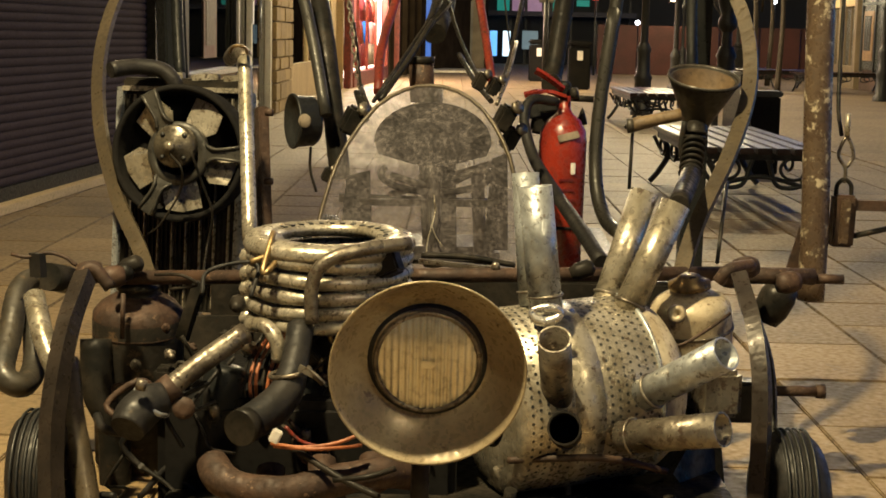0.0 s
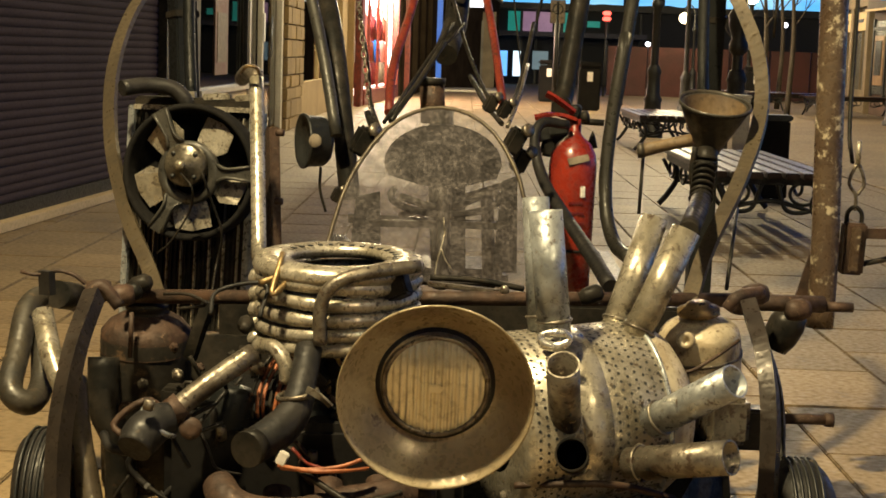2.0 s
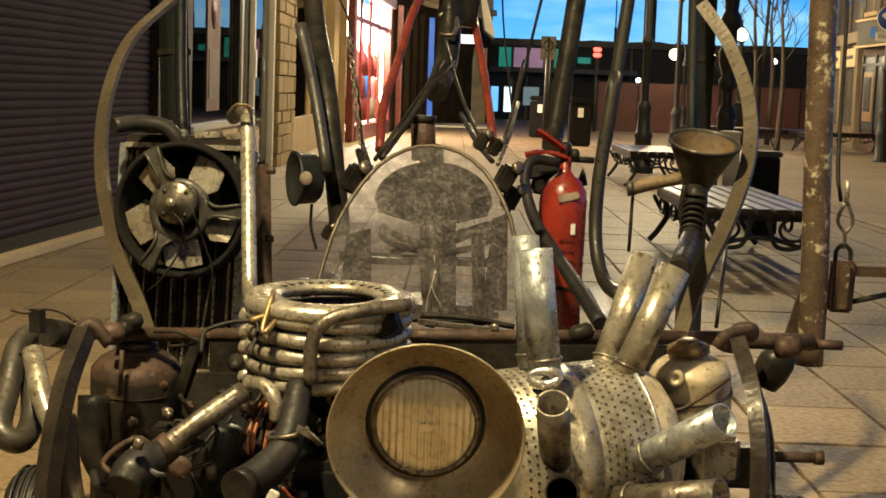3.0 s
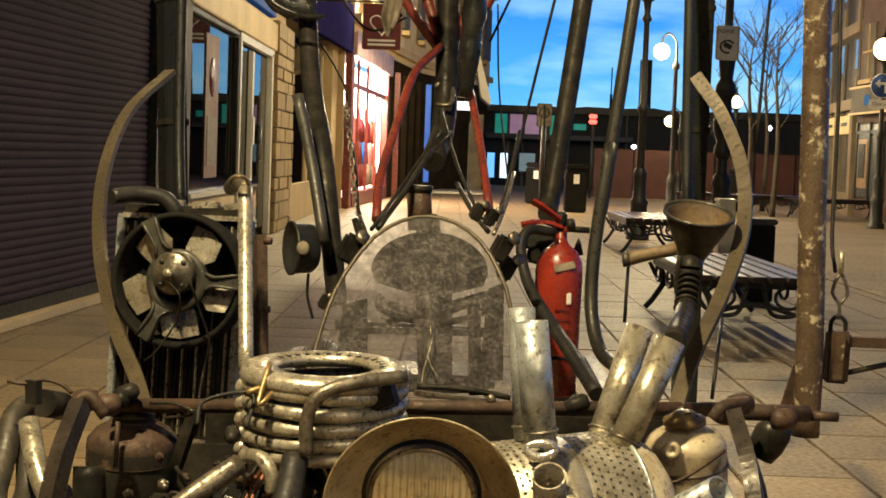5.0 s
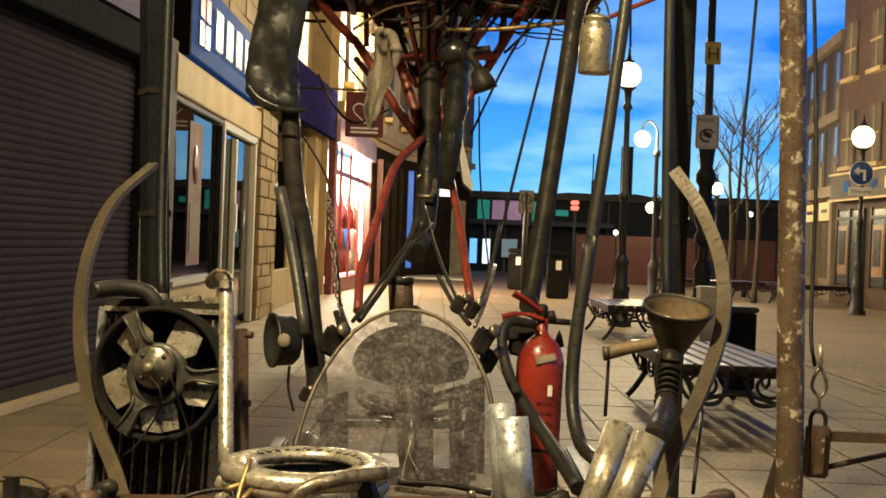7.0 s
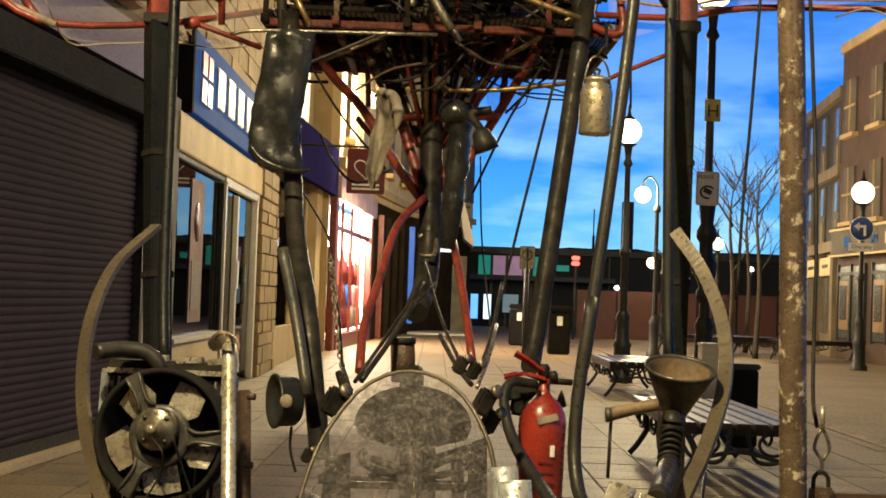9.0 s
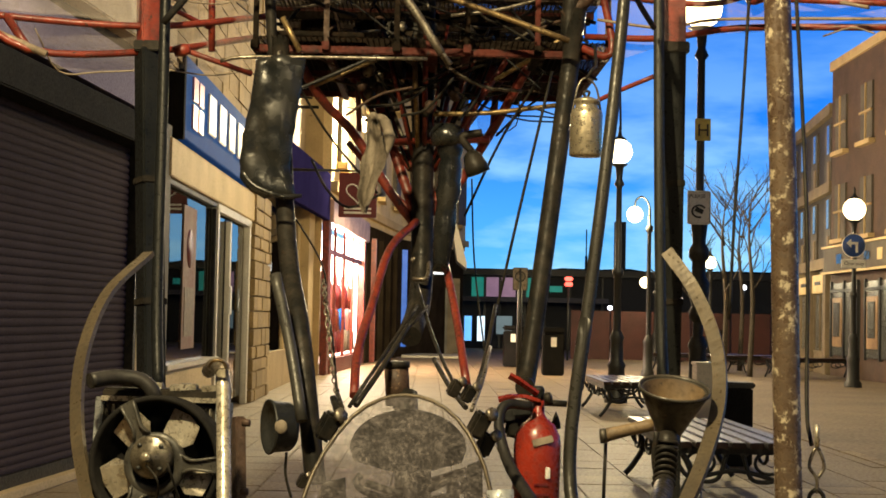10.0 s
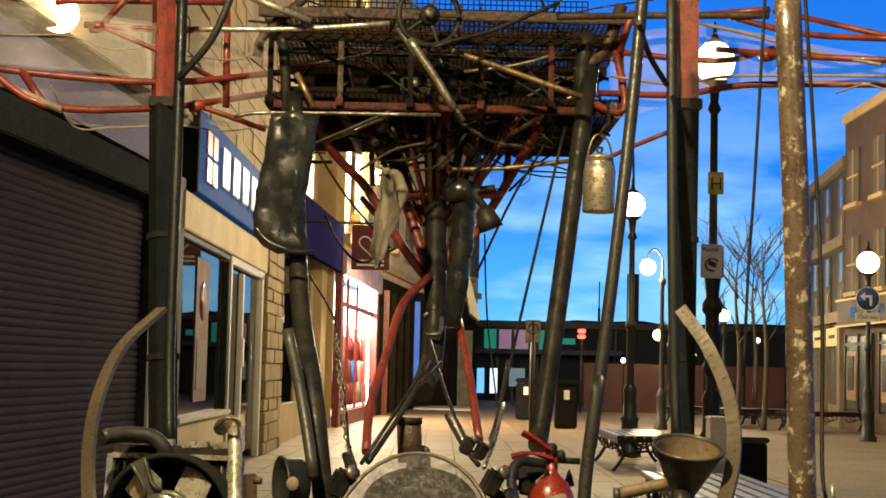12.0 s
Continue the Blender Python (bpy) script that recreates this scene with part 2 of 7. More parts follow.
def tube(points, radius, sides=12, steps=6, closed=False, bm=None, hollow=0.0, flat=None, wobble=0.0):
    """A round bar along a smooth path. radius: a number or one for each given point; hollow: wall thickness; flat: (width, thickness) of a flat bar."""
    bm = bm or bmesh.new()
    path = smooth_path(points, steps, closed)
    n = len(path)
    radii = [radius] * n
    if isinstance(radius, (list, tuple)):
        radii = [radius[min(int(i / max(1, n - 1) * (len(radius) - 1)), len(radius) - 2)] * (1 - (i / max(1, n - 1) * (len(radius) - 1)) % 1) +
                 radius[min(int(i / max(1, n - 1) * (len(radius) - 1)) + 1, len(radius) - 1)] * ((i / max(1, n - 1) * (len(radius) - 1)) % 1) for i in range(n)]
        radii[-1] = radius[-1]
    tangent = [((path[(i + 1) % n] if closed or i + 1 < n else path[i]) - (path[i - 1] if closed or i else path[i])).normalized() for i in range(n)]
    up = Vector((0.86, -0.5, 0)) if flat else (Vector((0, 0, 1)) if abs(tangent[0].z) < 0.9 else Vector((0, 1, 0)))
    rings, insides = [], []
    for i in range(n):
        side = tangent[i].cross(up).normalized()
        top = side.cross(tangent[i]).normalized()
        if not flat:
            up = top
        ring, inner = [], []
        w = 1 + wobble * noise.noise(path[i] * 25)
        if flat:
            for sx, sy in ((-1, -1), (1, -1), (1, 1), (-1, 1)):
                ring.append(bm.verts.new(path[i] + top * flat[0] / 2 * sx + side * flat[1] / 2 * sy))
        else:
            for k in range(sides):
                a = 2 * math.pi * k / sides
                way = side * math.cos(a) + top * math.sin(a)
                ring.append(bm.verts.new(path[i] + way * radii[i] * w))
                if hollow:
                    inner.append(bm.verts.new(path[i] + way * (radii[i] * w - hollow)))
        rings.append(ring)
        insides.append(inner)
    rings_to(bm, rings, closed, cap=not hollow)
    if hollow:
        rings_to(bm, [r[::-1] for r in insides], closed, cap=False)
        for a, b in ((rings[0], insides[0]), (rings[-1], insides[-1])):
            for k in range(sides):
                f = bm.faces.new((a[k], a[(k + 1) % sides], b[(k + 1) % sides], b[k]))
    if flat:
        for f in bm.faces:
            f.smooth = False
    bmesh.ops.recalc_face_normals(bm, faces=bm.faces)
    return bm


def lathe(profile, place=(0, 0, 0), axis=(0, 0, 1), sides=24, bm=None, flip=False):
    """Turns (radius, height) steps round an axis."""
    bm = bm or bmesh.new()
    q = Vector((0, 0, 1)).rotation_difference(Vector(axis).normalized()).to_matrix()
    rings = []
    for r, h in profile:
        rings.append([bm.verts.new(Vector(place) + q @ Vector((max(r, 0.0004) * math.cos(2 * math.pi * k / sides), max(r, 0.0004) * math.sin(2 * math.pi * k / sides), h))) for k in range(sides)])
    rings_to(bm, rings, cap=False)
    for ring, (r, h) in ((rings[0], profile[0]), (rings[-1], profile[-1])):
        if r < 0.03:
            bm.faces.new(ring)
    bmesh.ops.recalc_face_normals(bm, faces=bm.faces)
    return bm


def box(centre, size, turn=(0, 0, 0), bevel=0.0, bm=None):
    bm = bm or bmesh.new()
    m = Matrix.LocRotScale(Vector(centre), Euler([radians(a) for a in turn]), Vector(size))
    made = bmesh.ops.create_cube(bm, size=1, matrix=m)["verts"]
    if bevel:
        edges = {e for v in made for e in v.link_edges}
        bmesh.ops.bevel(bm, geom=list(edges), offset=bevel, segments=2, affect="EDGES")
    return bm


def bar(a, b, w, d, bevel=0.0, bm=None, spin=0.0):
    """A square bar from a to b."""
    bm = bm or bmesh.new()
    a, b = Vector(a), Vector(b)
    m = Matrix.Translation((a + b) / 2) @ (b - a).to_track_quat("Z", "Y").to_matrix().to_4x4() @ Matrix.Rotation(radians(spin), 4, "Z") @ Matrix.Diagonal((w, d, (b - a).length, 1))
    made = bmesh.ops.create_cube(bm, size=1, matrix=m)["verts"]
    if bevel:
        bmesh.ops.bevel(bm, geom=list({e for v in made for e in v.link_edges}), offset=bevel, segments=2, affect="EDGES")
    return bm


def sheet(outline, thick, way, bm=None):
    """A flat plate of an outline, thickened along a direction."""
    bm = bm or bmesh.new()
    a = [bm.verts.new(Vector(p)) for p in outline]
    b = [bm.verts.new(Vector(p) + Vector(way).normalized() * thick) for p in outline]
    bm.faces.new(a)
    bm.faces.new(b[::-1])
    for i in range(len(a)):
        bm.faces.new((a[i], b[i], b[(i + 1) % len(a)], a[(i + 1) % len(a)]))
    bmesh.ops.recalc_face_normals(bm, faces=bm.faces)
    return bm


def lettering(text, size, depth, mat, parent, m, name="letters", bold=0.0):
    cu = bpy.data.curves.new(name, "FONT")
    cu.body, cu.size, cu.extrude, cu.offset = text, size, depth, bold
    cu.resolution_u = 3
    tmp = new(name, cu)
    me = bpy.data.meshes.new_from_object(tmp.evaluated_get(bpy.context.evaluated_depsgraph_get()))
    bpy.data.objects.remove(tmp)
    me.transform(m)
    root = parent
    while root.parent:
        root = root.parent
    me.transform(Matrix.Translation(-root.location))
    me.materials.clear()
    me.materials.append(mat)
    ob = new(name, me)
    ob.parent = parent
    return ob


# ---- the street ----
ground = bmesh.new()
gv = [ground.verts.new(p) for p in ((-400, -60, -0.03), (400, -60, -0.03), (400, 700, -0.03), (-400, 700, -0.03))]
ground.faces.new(gv)
ground_ob = solid("ground", ground, MORTAR, "dark bedding and joints under the street paving", kind="structure")

road = box((9.1, 34, -0.035), (10.0, 100, 0.06))
solid("road", road, ROADMAT, "brown block-paved roadway beside the pavement", kind="structure")
kerb_line = thing("kerb", (3.95, 12, 0), "row of worn pale stone kerbs along the road", "kerb", kind="structure")
kerb_stone = None
for i in range(60):
    if kerb_stone is None:
        bm = box((0, 0, -0.02), (0.14, 0.90, 0.06), bevel=0.006)
        kerb_stone = bpy.data.meshes.new("kerb_stone")
        bm.to_mesh(kerb_stone)
        bm.free()
        kerb_stone.materials.append(SLAB)
    ob = new("kerb_stone", kerb_stone)
    ob.parent = kerb_line
    ob.location = (0.04 + 0.012 * math.sin(i), -11 + i * 0.915, 0.0)

# pavement of sandy slabs, laid in courses with broken joints
pavement = thing("pavement", (0, 0, 0), "sandy concrete slab pavement in long courses with dark joints", "pavement", kind="structure")
rng = random.Random(4)
slab_meshes = []
for l in (0.46, 0.52, 0.60):
    bm = box((0, 0, -0.03), (0.442, l - 0.009, 0.06), bevel=0.004)
    me = bpy.data.meshes.new("slab")
    bm.to_mesh(me)
    bm.free()
    me.materials.append(SLAB)
    slab_meshes.append((l, me))
rest = bmesh.new()
x = -3.4
while x < 3.90:
    cut = rng.uniform(0.2, 0.5)
    w = min(0.45, 3.93 - x)
    box((x + w / 2, 2.005 + cut / 2, -0.03), (w - 0.008, cut - 0.009, 0.06), bm=rest)
    y = 2.005 + cut
    while y < 62:
        l, me = rng.choice(slab_meshes)
        if y < 11.2 and w > 0.44:
            ob = new("slab", me)
            ob.parent = pavement
            ob.location = (x + w / 2, y + l / 2, rng.uniform(-0.002, 0.002))
        else:
            box((x + w / 2, y + l / 2, -0.03 + rng.uniform(-0.002, 0.002)), (w - 0.008, l - 0.009, 0.06), bm=rest)
        y += l
    x += w
tagged(part("far_slabs", rest, SLAB, pavement), kind="stuff")
back_paving = box((0.2, -8, -0.03), (8, 20, 0.06))
solid("back_pavement", back_paving, SLAB, "sandy pavement behind the walker", kind="structure")
far_paving = box((0, 100, -0.05), (160, 76, 0.08))
solid("far_pavement", far_paving, SLAB, "pale paved square at the end of the street", kind="structure")


# ---- shop with the roller shutter ----
SX = -2.45


def shutter_shop():
    a, b = Vector((-3.63, -2.0, 0)), Vector((SX, 12.2, 0))
    way = (b - a).normalized()
    out = Vector((way.y, -way.x, 0))
    shop = thing("shuttered_shop", a, "closed shop front with a dull purple-brown roller shutter", "shop", kind="structure")
    # curved slats, one above another
    curtain = part("shutter_curtain", bar(a - out * 0.03 + Vector((0, 0, 1.3)), b - out * 0.03 + Vector((0, 0, 1.3)), 0.02, 2.5), DARK, shop)
    z, k = 0.14, 0
    top = 2.5
    while z < top:
        bm = bmesh.new()
        ring = []
        for u, push in ((0.0, 0.0), (0.009, 0.006), (0.026, 0.010), (0.043, 0.006), (0.049, 0.0), (0.054, -0.005)):
            p = out * push + Vector((0, 0, z + u))
            ring.append((bm.verts.new(a + p), bm.verts.new(b - way * 0.12 + p)))
        for i in range(len(ring) - 1):
            f = bm.faces.new((ring[i][0], ring[i][1], ring[i + 1][1], ring[i + 1][0]))
            f.smooth = True
        part("slat", bm, SHUTTER, curtain)
        z += 0.0555
    tail = bar(a + out * 0.012 + Vector((0, 0, 0.10)), b - way * 0.12 + out * 0.012 + Vector((0, 0, 0.10)), 0.05, 0.09)
    part("bottom_rail", tail, DARK, shop)
    part("sill", bar(a + out * 0.03 + Vector((0, 0, 0.03)), b + out * 0.03 + Vector((0, 0, 0.03)), 0.16, 0.06, 0.006), CREAM, shop)
    part("guide_rail", bar(b + out * 0.02 - way * 0.06, b + out * 0.02 - way * 0.06 + Vector((0, 0, 2.55)), 0.1, 0.09), DARK, shop)
    part("guide_trim", bar(b + out * 0.04 + way * 0.03, b + out * 0.04 + way * 0.03 + Vector((0, 0, 2.55)), 0.05, 0.06), CREAM, shop)
    part("shutter_box", bar(a + out * 0.1 + Vector((0, 0, 2.63)), b + out * 0.1 + Vector((0, 0, 2.63)), 0.22, 0.24, 0.01), MATT, shop)
    part("fascia", bar(a + out * 0.16 + Vector((0, 0, 3.05)), b + out * 0.16 + Vector((0, 0, 2.96)), 0.10, 0.38), material("lilac_fascia", (0.19, 0.155, 0.27), (0.16, 0.13, 0.23), 0.8, 0, 1.2, None, 0, 0.05), shop, "pale lilac fascia board")
    # matt black bar stands in for the shade line under the cornice
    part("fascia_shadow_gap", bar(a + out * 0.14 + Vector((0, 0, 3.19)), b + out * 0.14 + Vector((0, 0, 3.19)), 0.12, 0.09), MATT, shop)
    part("fascia_trim", bar(a + out * 0.22 + Vector((0, 0, 3.40)), b + out * 0.22 + Vector((0, 0, 3.40)), 0.24, 0.34, 0.01), CREAM, shop, "broad cream cornice board")
    part("back_wall", bar(a - out * 0.12 + Vector((0, 0, 2.0)), b - out * 0.12 + Vector((0, 0, 2.0)), 0.1, 4.0), SHOPDARK, shop)
    part("upper_wall", bar(a - out * 0.05 + Vector((0, 0, 5.1)), b - out * 0.05 + Vector((0, 0, 5.1)), 0.3, 3.3), STONEWALL, shop)
    return shop


shutter_shop()


# ---- bakery shop front ----
def bakery():
    shop = thing("bakery_shop", (SX, 14, 0), "bakery shop front with large panes and a blue sign", "shop", kind="structure")
    part("pier", box((SX - 0.1, 13.0, 1.45), (0.3, 1.4, 2.9)), SHOPDARK, shop)
    # stall riser, sill, mullions
    part("stall_riser", box((SX - 0.06, 15.3, 0.33), (0.14, 3.3, 0.66), bevel=0.006), CREAM, shop)
    part("window_sill", box((SX, 15.3, 0.68), (0.16, 3.3, 0.05), bevel=0.006), WHITEFRAME, shop)
    part("pane", box((SX - 0.04, 15.25, 1.54), (0.012, 3.1, 1.70)), PANE, shop).visible_shadow = False
    for y in (13.72, 16.86):
        part("mullion", box((SX, y, 1.52), (0.05, 0.05, 1.7), bevel=0.006), DARK, shop)
    part("window_head", box((SX, 15.25, 2.41), (0.06, 3.2, 0.05), bevel=0.006), DARK, shop)
    door = part("door_frame", box((SX, 16.98, 1.2), (0.08, 0.12, 2.4), bevel=0.006), WHITEFRAME, shop, "off-white door frame")
    part("door_post", box((SX, 19.95, 1.2), (0.08, 0.16, 2.4), bevel=0.006), WHITEFRAME, door)
    part("door_post", box((SX, 18.1, 1.15), (0.06, 0.14, 2.3), bevel=0.006), WHITEFRAME, door)
    part("door_head", box((SX, 18.5, 2.40), (0.08, 3.2, 0.10), bevel=0.006), WHITEFRAME, door)
    part("door_pane", box((SX - 0.04, 18.95, 1.22), (0.012, 1.7, 2.2)), PANE, door).visible_shadow = False
    part("door_pane", box((SX - 0.04, 17.5, 1.22), (0.012, 0.95, 2.2)), PANE, door).visible_shadow = False
    part("door_plate", box((SX + 0.04, 18.1, 1.35), (0.02, 0.13, 0.34), bevel=0.004), WHITEPAINT, door)
    part("door_handle", tube([(SX + 0.07, 18.6, 1.0), (SX + 0.07, 18.6, 1.5)], 0.014, 8), GALV, door)
    # lintel band and sign
    part("lintel", box((SX - 0.03, 16.9, 2.62), (0.2, 6.6, 0.36), bevel=0.01), CREAM, shop, "cream lintel band")
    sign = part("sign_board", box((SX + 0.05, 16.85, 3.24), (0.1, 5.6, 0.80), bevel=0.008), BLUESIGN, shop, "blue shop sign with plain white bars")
    part("sign_edge", box((SX + 0.03, 14.0, 3.24), (0.16, 0.1, 0.84), bevel=0.006), MATT, sign)
    for k in range(4):
        part("sign_bar", box((SX + 0.11, 15.74 + k * 0.78, 3.27), (0.024, 0.50, 0.42), bevel=0.010), WHITEPAINT, sign)
    for i in range(2):
        for j in range(2):
            part("badge_tile", box((SX + 0.11, 14.60 + i * 0.37, 3.10 + j * 0.27), (0.02, 0.28, 0.23)), PINK, sign)
    # stone pier beyond the door, of separate blocks
    part("sign_backing", box((SX - 0.15, 17, 3.1), (0.2, 10.2, 0.9)), STONEWALL, shop)
    pier = part("stone_pier", box((SX - 0.12, 21.1, 1.4), (0.26, 1.9, 2.8)), MORTAR, shop)
    rngp = random.Random(2)
    z = 0.0
    while z < 2.75:
        h = rngp.choice((0.17, 0.2, 0.24))
        y = 20.1
        while y < 22.1:
            l = min(rngp.uniform(0.3, 0.75), 22.15 - y)
            if l > 0.08:
                part("stone_block", box((SX - 0.07 + rngp.uniform(0, 0.02), y + l / 2, z + h / 2), (0.3, l - 0.015, h - 0.015), bevel=0.01), STONE, pier)
            y += l
        z += h
    part("upper_wall", box((SX - 0.12, 17.0, 7.7), (0.3, 10.2, 8.5)), MORTAR, shop)
    wall = part("stone_courses", box((SX - 0.1, 17, 3.5), (0.3, 10.2, 0.06)), STONE, shop)
    z = 3.53
    while z < 7.0:
        h = rngp.choice((0.2, 0.25, 0.3))
        y = 12.0
        while y < 22.1:
            l = min(rngp.uniform(0.45, 0.95), 22.15 - y)
            if l > 0.1:
                part("stone_block", box((SX - 0.08 + rngp.uniform(0, 0.02), y + l / 2, z + h / 2), (0.3, l - 0.015, h - 0.015)), STONE, wall)
            y += l
        z += h
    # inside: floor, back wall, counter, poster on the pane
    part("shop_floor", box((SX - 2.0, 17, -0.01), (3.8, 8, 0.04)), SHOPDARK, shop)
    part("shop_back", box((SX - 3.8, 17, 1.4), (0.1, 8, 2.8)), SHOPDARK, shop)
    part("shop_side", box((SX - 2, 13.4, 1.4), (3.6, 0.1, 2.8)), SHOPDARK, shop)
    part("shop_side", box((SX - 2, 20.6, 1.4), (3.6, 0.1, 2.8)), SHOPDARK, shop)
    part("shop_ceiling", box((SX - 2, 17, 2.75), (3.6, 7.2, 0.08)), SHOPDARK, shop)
    poster = part("poster", box((SX - 0.026, 15.35, 1.55), (0.01, 0.8, 1.45)), POSTER, shop, "tall cream poster with a red roundel")
    part("roundel", lathe([(0.0, 0), (0.2, 0), (0.2, 0.006), (0.0, 0.006)], (SX - 0.021, 15.35, 1.85), (1, 0, 0), 24), MAROON, poster)
    part("picture", box((SX - 0.018, 15.35, 1.2), (0.008, 0.6, 0.5), bevel=0.002), WOOD, poster)


bakery()


# ---- the shops further on ----
def far_row():
    row = thing("stone_terrace", (SX, 30, 0), "row of buff stone shops further down the street", "building", kind="structure")
    wall = part("wall", box((SX - 0.38, 26.1, 7.7), (0.6, 9.4, 8.8)), STONEWALL, row)
    part("stall_riser", box((SX - 0.1, 25.0, 0.3), (0.2, 5.8, 0.6)), STONEWALL, row)
    part("pane", box((SX - 0.06, 25.0, 1.75), (0.012, 5.6, 2.3)), PANE, row).visible_shadow = False
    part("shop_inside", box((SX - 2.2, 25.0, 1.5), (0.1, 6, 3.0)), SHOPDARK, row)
    for y in (22.3, 25.6, 26.9, 28.2):
        part("mullion", box((SX - 0.04, y, 1.75), (0.04, 0.10, 2.3)), CREAM, row)
    part("pier", box((SX - 0.02, 28.9, 1.6), (0.34, 1.3, 3.2), bevel=0.01), STONEWALL, row)
    part("sign_board", bar((SX + 0.06, 22.4, 3.52), (-2.06, 29.5, 3.52), 0.12, 0.92, 0.01), material("purple_blue_sign", (0.022, 0.019, 0.085), (0.017, 0.014, 0.07), 0.95, 0, 2, None, 0, 0.03, sheen=0.0), row, "dark purple-blue sign board")
    # charity shop with red frames and a bright window
    fx = -2.10
    part("return_wall", box((-2.83, 29.72, 6.0), (1.3, 0.3, 12.0)), STONEWALL, row, "buff stone corner of the next building")
    part("red_pilaster", box((fx, 30.2, 1.6), (0.14, 0.8, 3.2), bevel=0.02), RED, row, "red painted pilaster")
    part("red_pilaster", box((fx + 0.39, 37.6, 1.6), (0.14, 0.7, 3.2), bevel=0.02), RED, row, "red painted pilaster")
    part("red_plinth", bar((fx, 30.5, 0.15), (fx + 0.36, 37.4, 0.15), 0.2, 0.3), RED, row)
    part("red_fascia", bar((fx, 29.9, 3.3), (fx + 0.40, 38.0, 3.3), 0.3, 0.5, 0.02), material("pale_fascia", (0.5, 0.32, 0.3), None, 0.5, 0, 2, None, 0, 0.05), row)
    bright = material("lit_shop_wall", (0.8, 0.65, 0.6), None, 0.8, 0, 2, None, 0, 0, glow=(1.0, 0.70, 0.60), glow_strength=4.0)
    part("lit_back_wall", bar((fx - 0.55, 30.3, 1.6), (fx - 0.17, 37.7, 1.6), 0.06, 3.0), bright, row, "brightly lit back wall of the shop")
    part("shop_side", box((fx - 0.11, 37.3, 1.6), (0.8, 0.05, 3.0)), bright, row)
    rngd = random.Random(8)
    for i in range(16):
        y = 30.9 + i * 0.42
        col = rngd.choice((RED, MAROON, WHITEPAINT, FABRIC, BLUESIGN, PINK))
        part("display_item", lathe([(0.05, 0), (0.16, 0.05), (0.14, 0.45), (0.05, 0.6), (0.03, 0.8)], (fx - 0.28 + 0.051 * (y - 30), y, 0.32 + 0.5 * (i % 3)), (0, 0, 1), 8), col, row)
    for y in (31.6, 33.4, 35.3):
        part("window_bar", box((fx + 0.051 * (y - 30), y, 1.7), (0.06, 0.12, 2.8)), RED, row)
    part("transom", bar((fx + 0.02, 30.5, 2.5), (fx + 0.37, 37.4, 2.5), 0.06, 0.1), RED, row)
    # upper storeys follow the bend of the street
    bend = [(-2.20, 29.6), (-1.78, 38.0), (-1.1, 44.5), (1.0, 52.0)]
    for (xa, ya), (xb, yb) in zip(bend, bend[1:]):
        u = part("upper_wall", bar((xa, ya, 7.6), (xb, yb, 7.6), 0.4, 8.2), CREAM, row, "cream stone upper storeys")
        n = max(2, int((yb - ya) / 2.2))
        for k in range(n):
            q = (k + 0.5) / n
            for z in (5.2, 8.0):
                c = Vector((xa + (xb - xa) * q, ya + (yb - ya) * q, z))
                w = part("window", bar(c + Vector((0.12, -0.5, 0)), c + Vector((0.12 + (xb - xa) / (yb - ya) * 1.0, 0.5, 0)), 0.3, 1.7), SHOPDARK, u)
                part("window_sill", box(c + Vector((0.3, 0, -0.95)), (0.2, 1.3, 0.12)), STONEWALL, u)
                part("window_head", box(c + Vector((0.3, 0, 0.95)), (0.16, 1.3, 0.16)), STONEWALL, u)
        part("string_course", bar((xa + 0.24, ya, 3.75), (xb + 0.24, yb, 3.75), 0.18, 0.2), STONEWALL, u)
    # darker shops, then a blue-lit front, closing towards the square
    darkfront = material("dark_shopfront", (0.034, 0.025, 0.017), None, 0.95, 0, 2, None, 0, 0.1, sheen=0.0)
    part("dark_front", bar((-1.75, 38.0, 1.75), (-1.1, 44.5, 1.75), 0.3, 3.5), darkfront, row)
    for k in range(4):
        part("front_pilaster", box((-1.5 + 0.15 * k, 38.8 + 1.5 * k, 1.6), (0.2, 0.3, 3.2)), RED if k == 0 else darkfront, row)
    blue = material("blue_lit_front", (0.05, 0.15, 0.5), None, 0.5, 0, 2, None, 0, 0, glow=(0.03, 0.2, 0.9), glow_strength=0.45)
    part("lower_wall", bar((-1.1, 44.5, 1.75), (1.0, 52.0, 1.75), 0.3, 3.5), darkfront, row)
    part("blue_front", box((-0.86, 45.1, 1.75), (0.34, 0.5, 2.9)), blue, row, "blue lit shop front")
    part("blue_front", box((-0.72, 46.1, 2.9), (0.3, 0.7, 0.4)), blue, row, "blue lit shop front")
    part("yellow_fascia", box((0.1, 48.6, 3.45), (0.9, 0.3, 0.55)), material("yellow_fascia", (0.45, 0.30, 0.06), None, 0.5, 0, 2, None, 0, 0.05), row)
    part("white_sign", box((0.25, 48.3, 2.72), (0.6, 0.1, 0.28)), material("lit_white_sign", (0.8, 0.8, 0.8), None, 0.5, 0, 2, None, 0, 0, glow=(0.9, 0.95, 1.0), glow_strength=1.2), row)
    part("end_wall", box((0.35, 50.0, 1.25), (1.3, 0.3, 2.5)), material("dim_stone", (0.22, 0.18, 0.12), None, 0.8, 0, 2, None, 0, 0.2), row)
    d = part("grey_door", box((0.25, 49.8, 1.1), (0.7, 0.12, 2.2)), material("grey_door", (0.2, 0.19, 0.16), None, 0.6, 0, 2, None, 0, 0.1), row)
    part("door_panel", box((0.25, 49.71, 1.55), (0.4, 0.06, 0.7)), SHOPDARK, d)
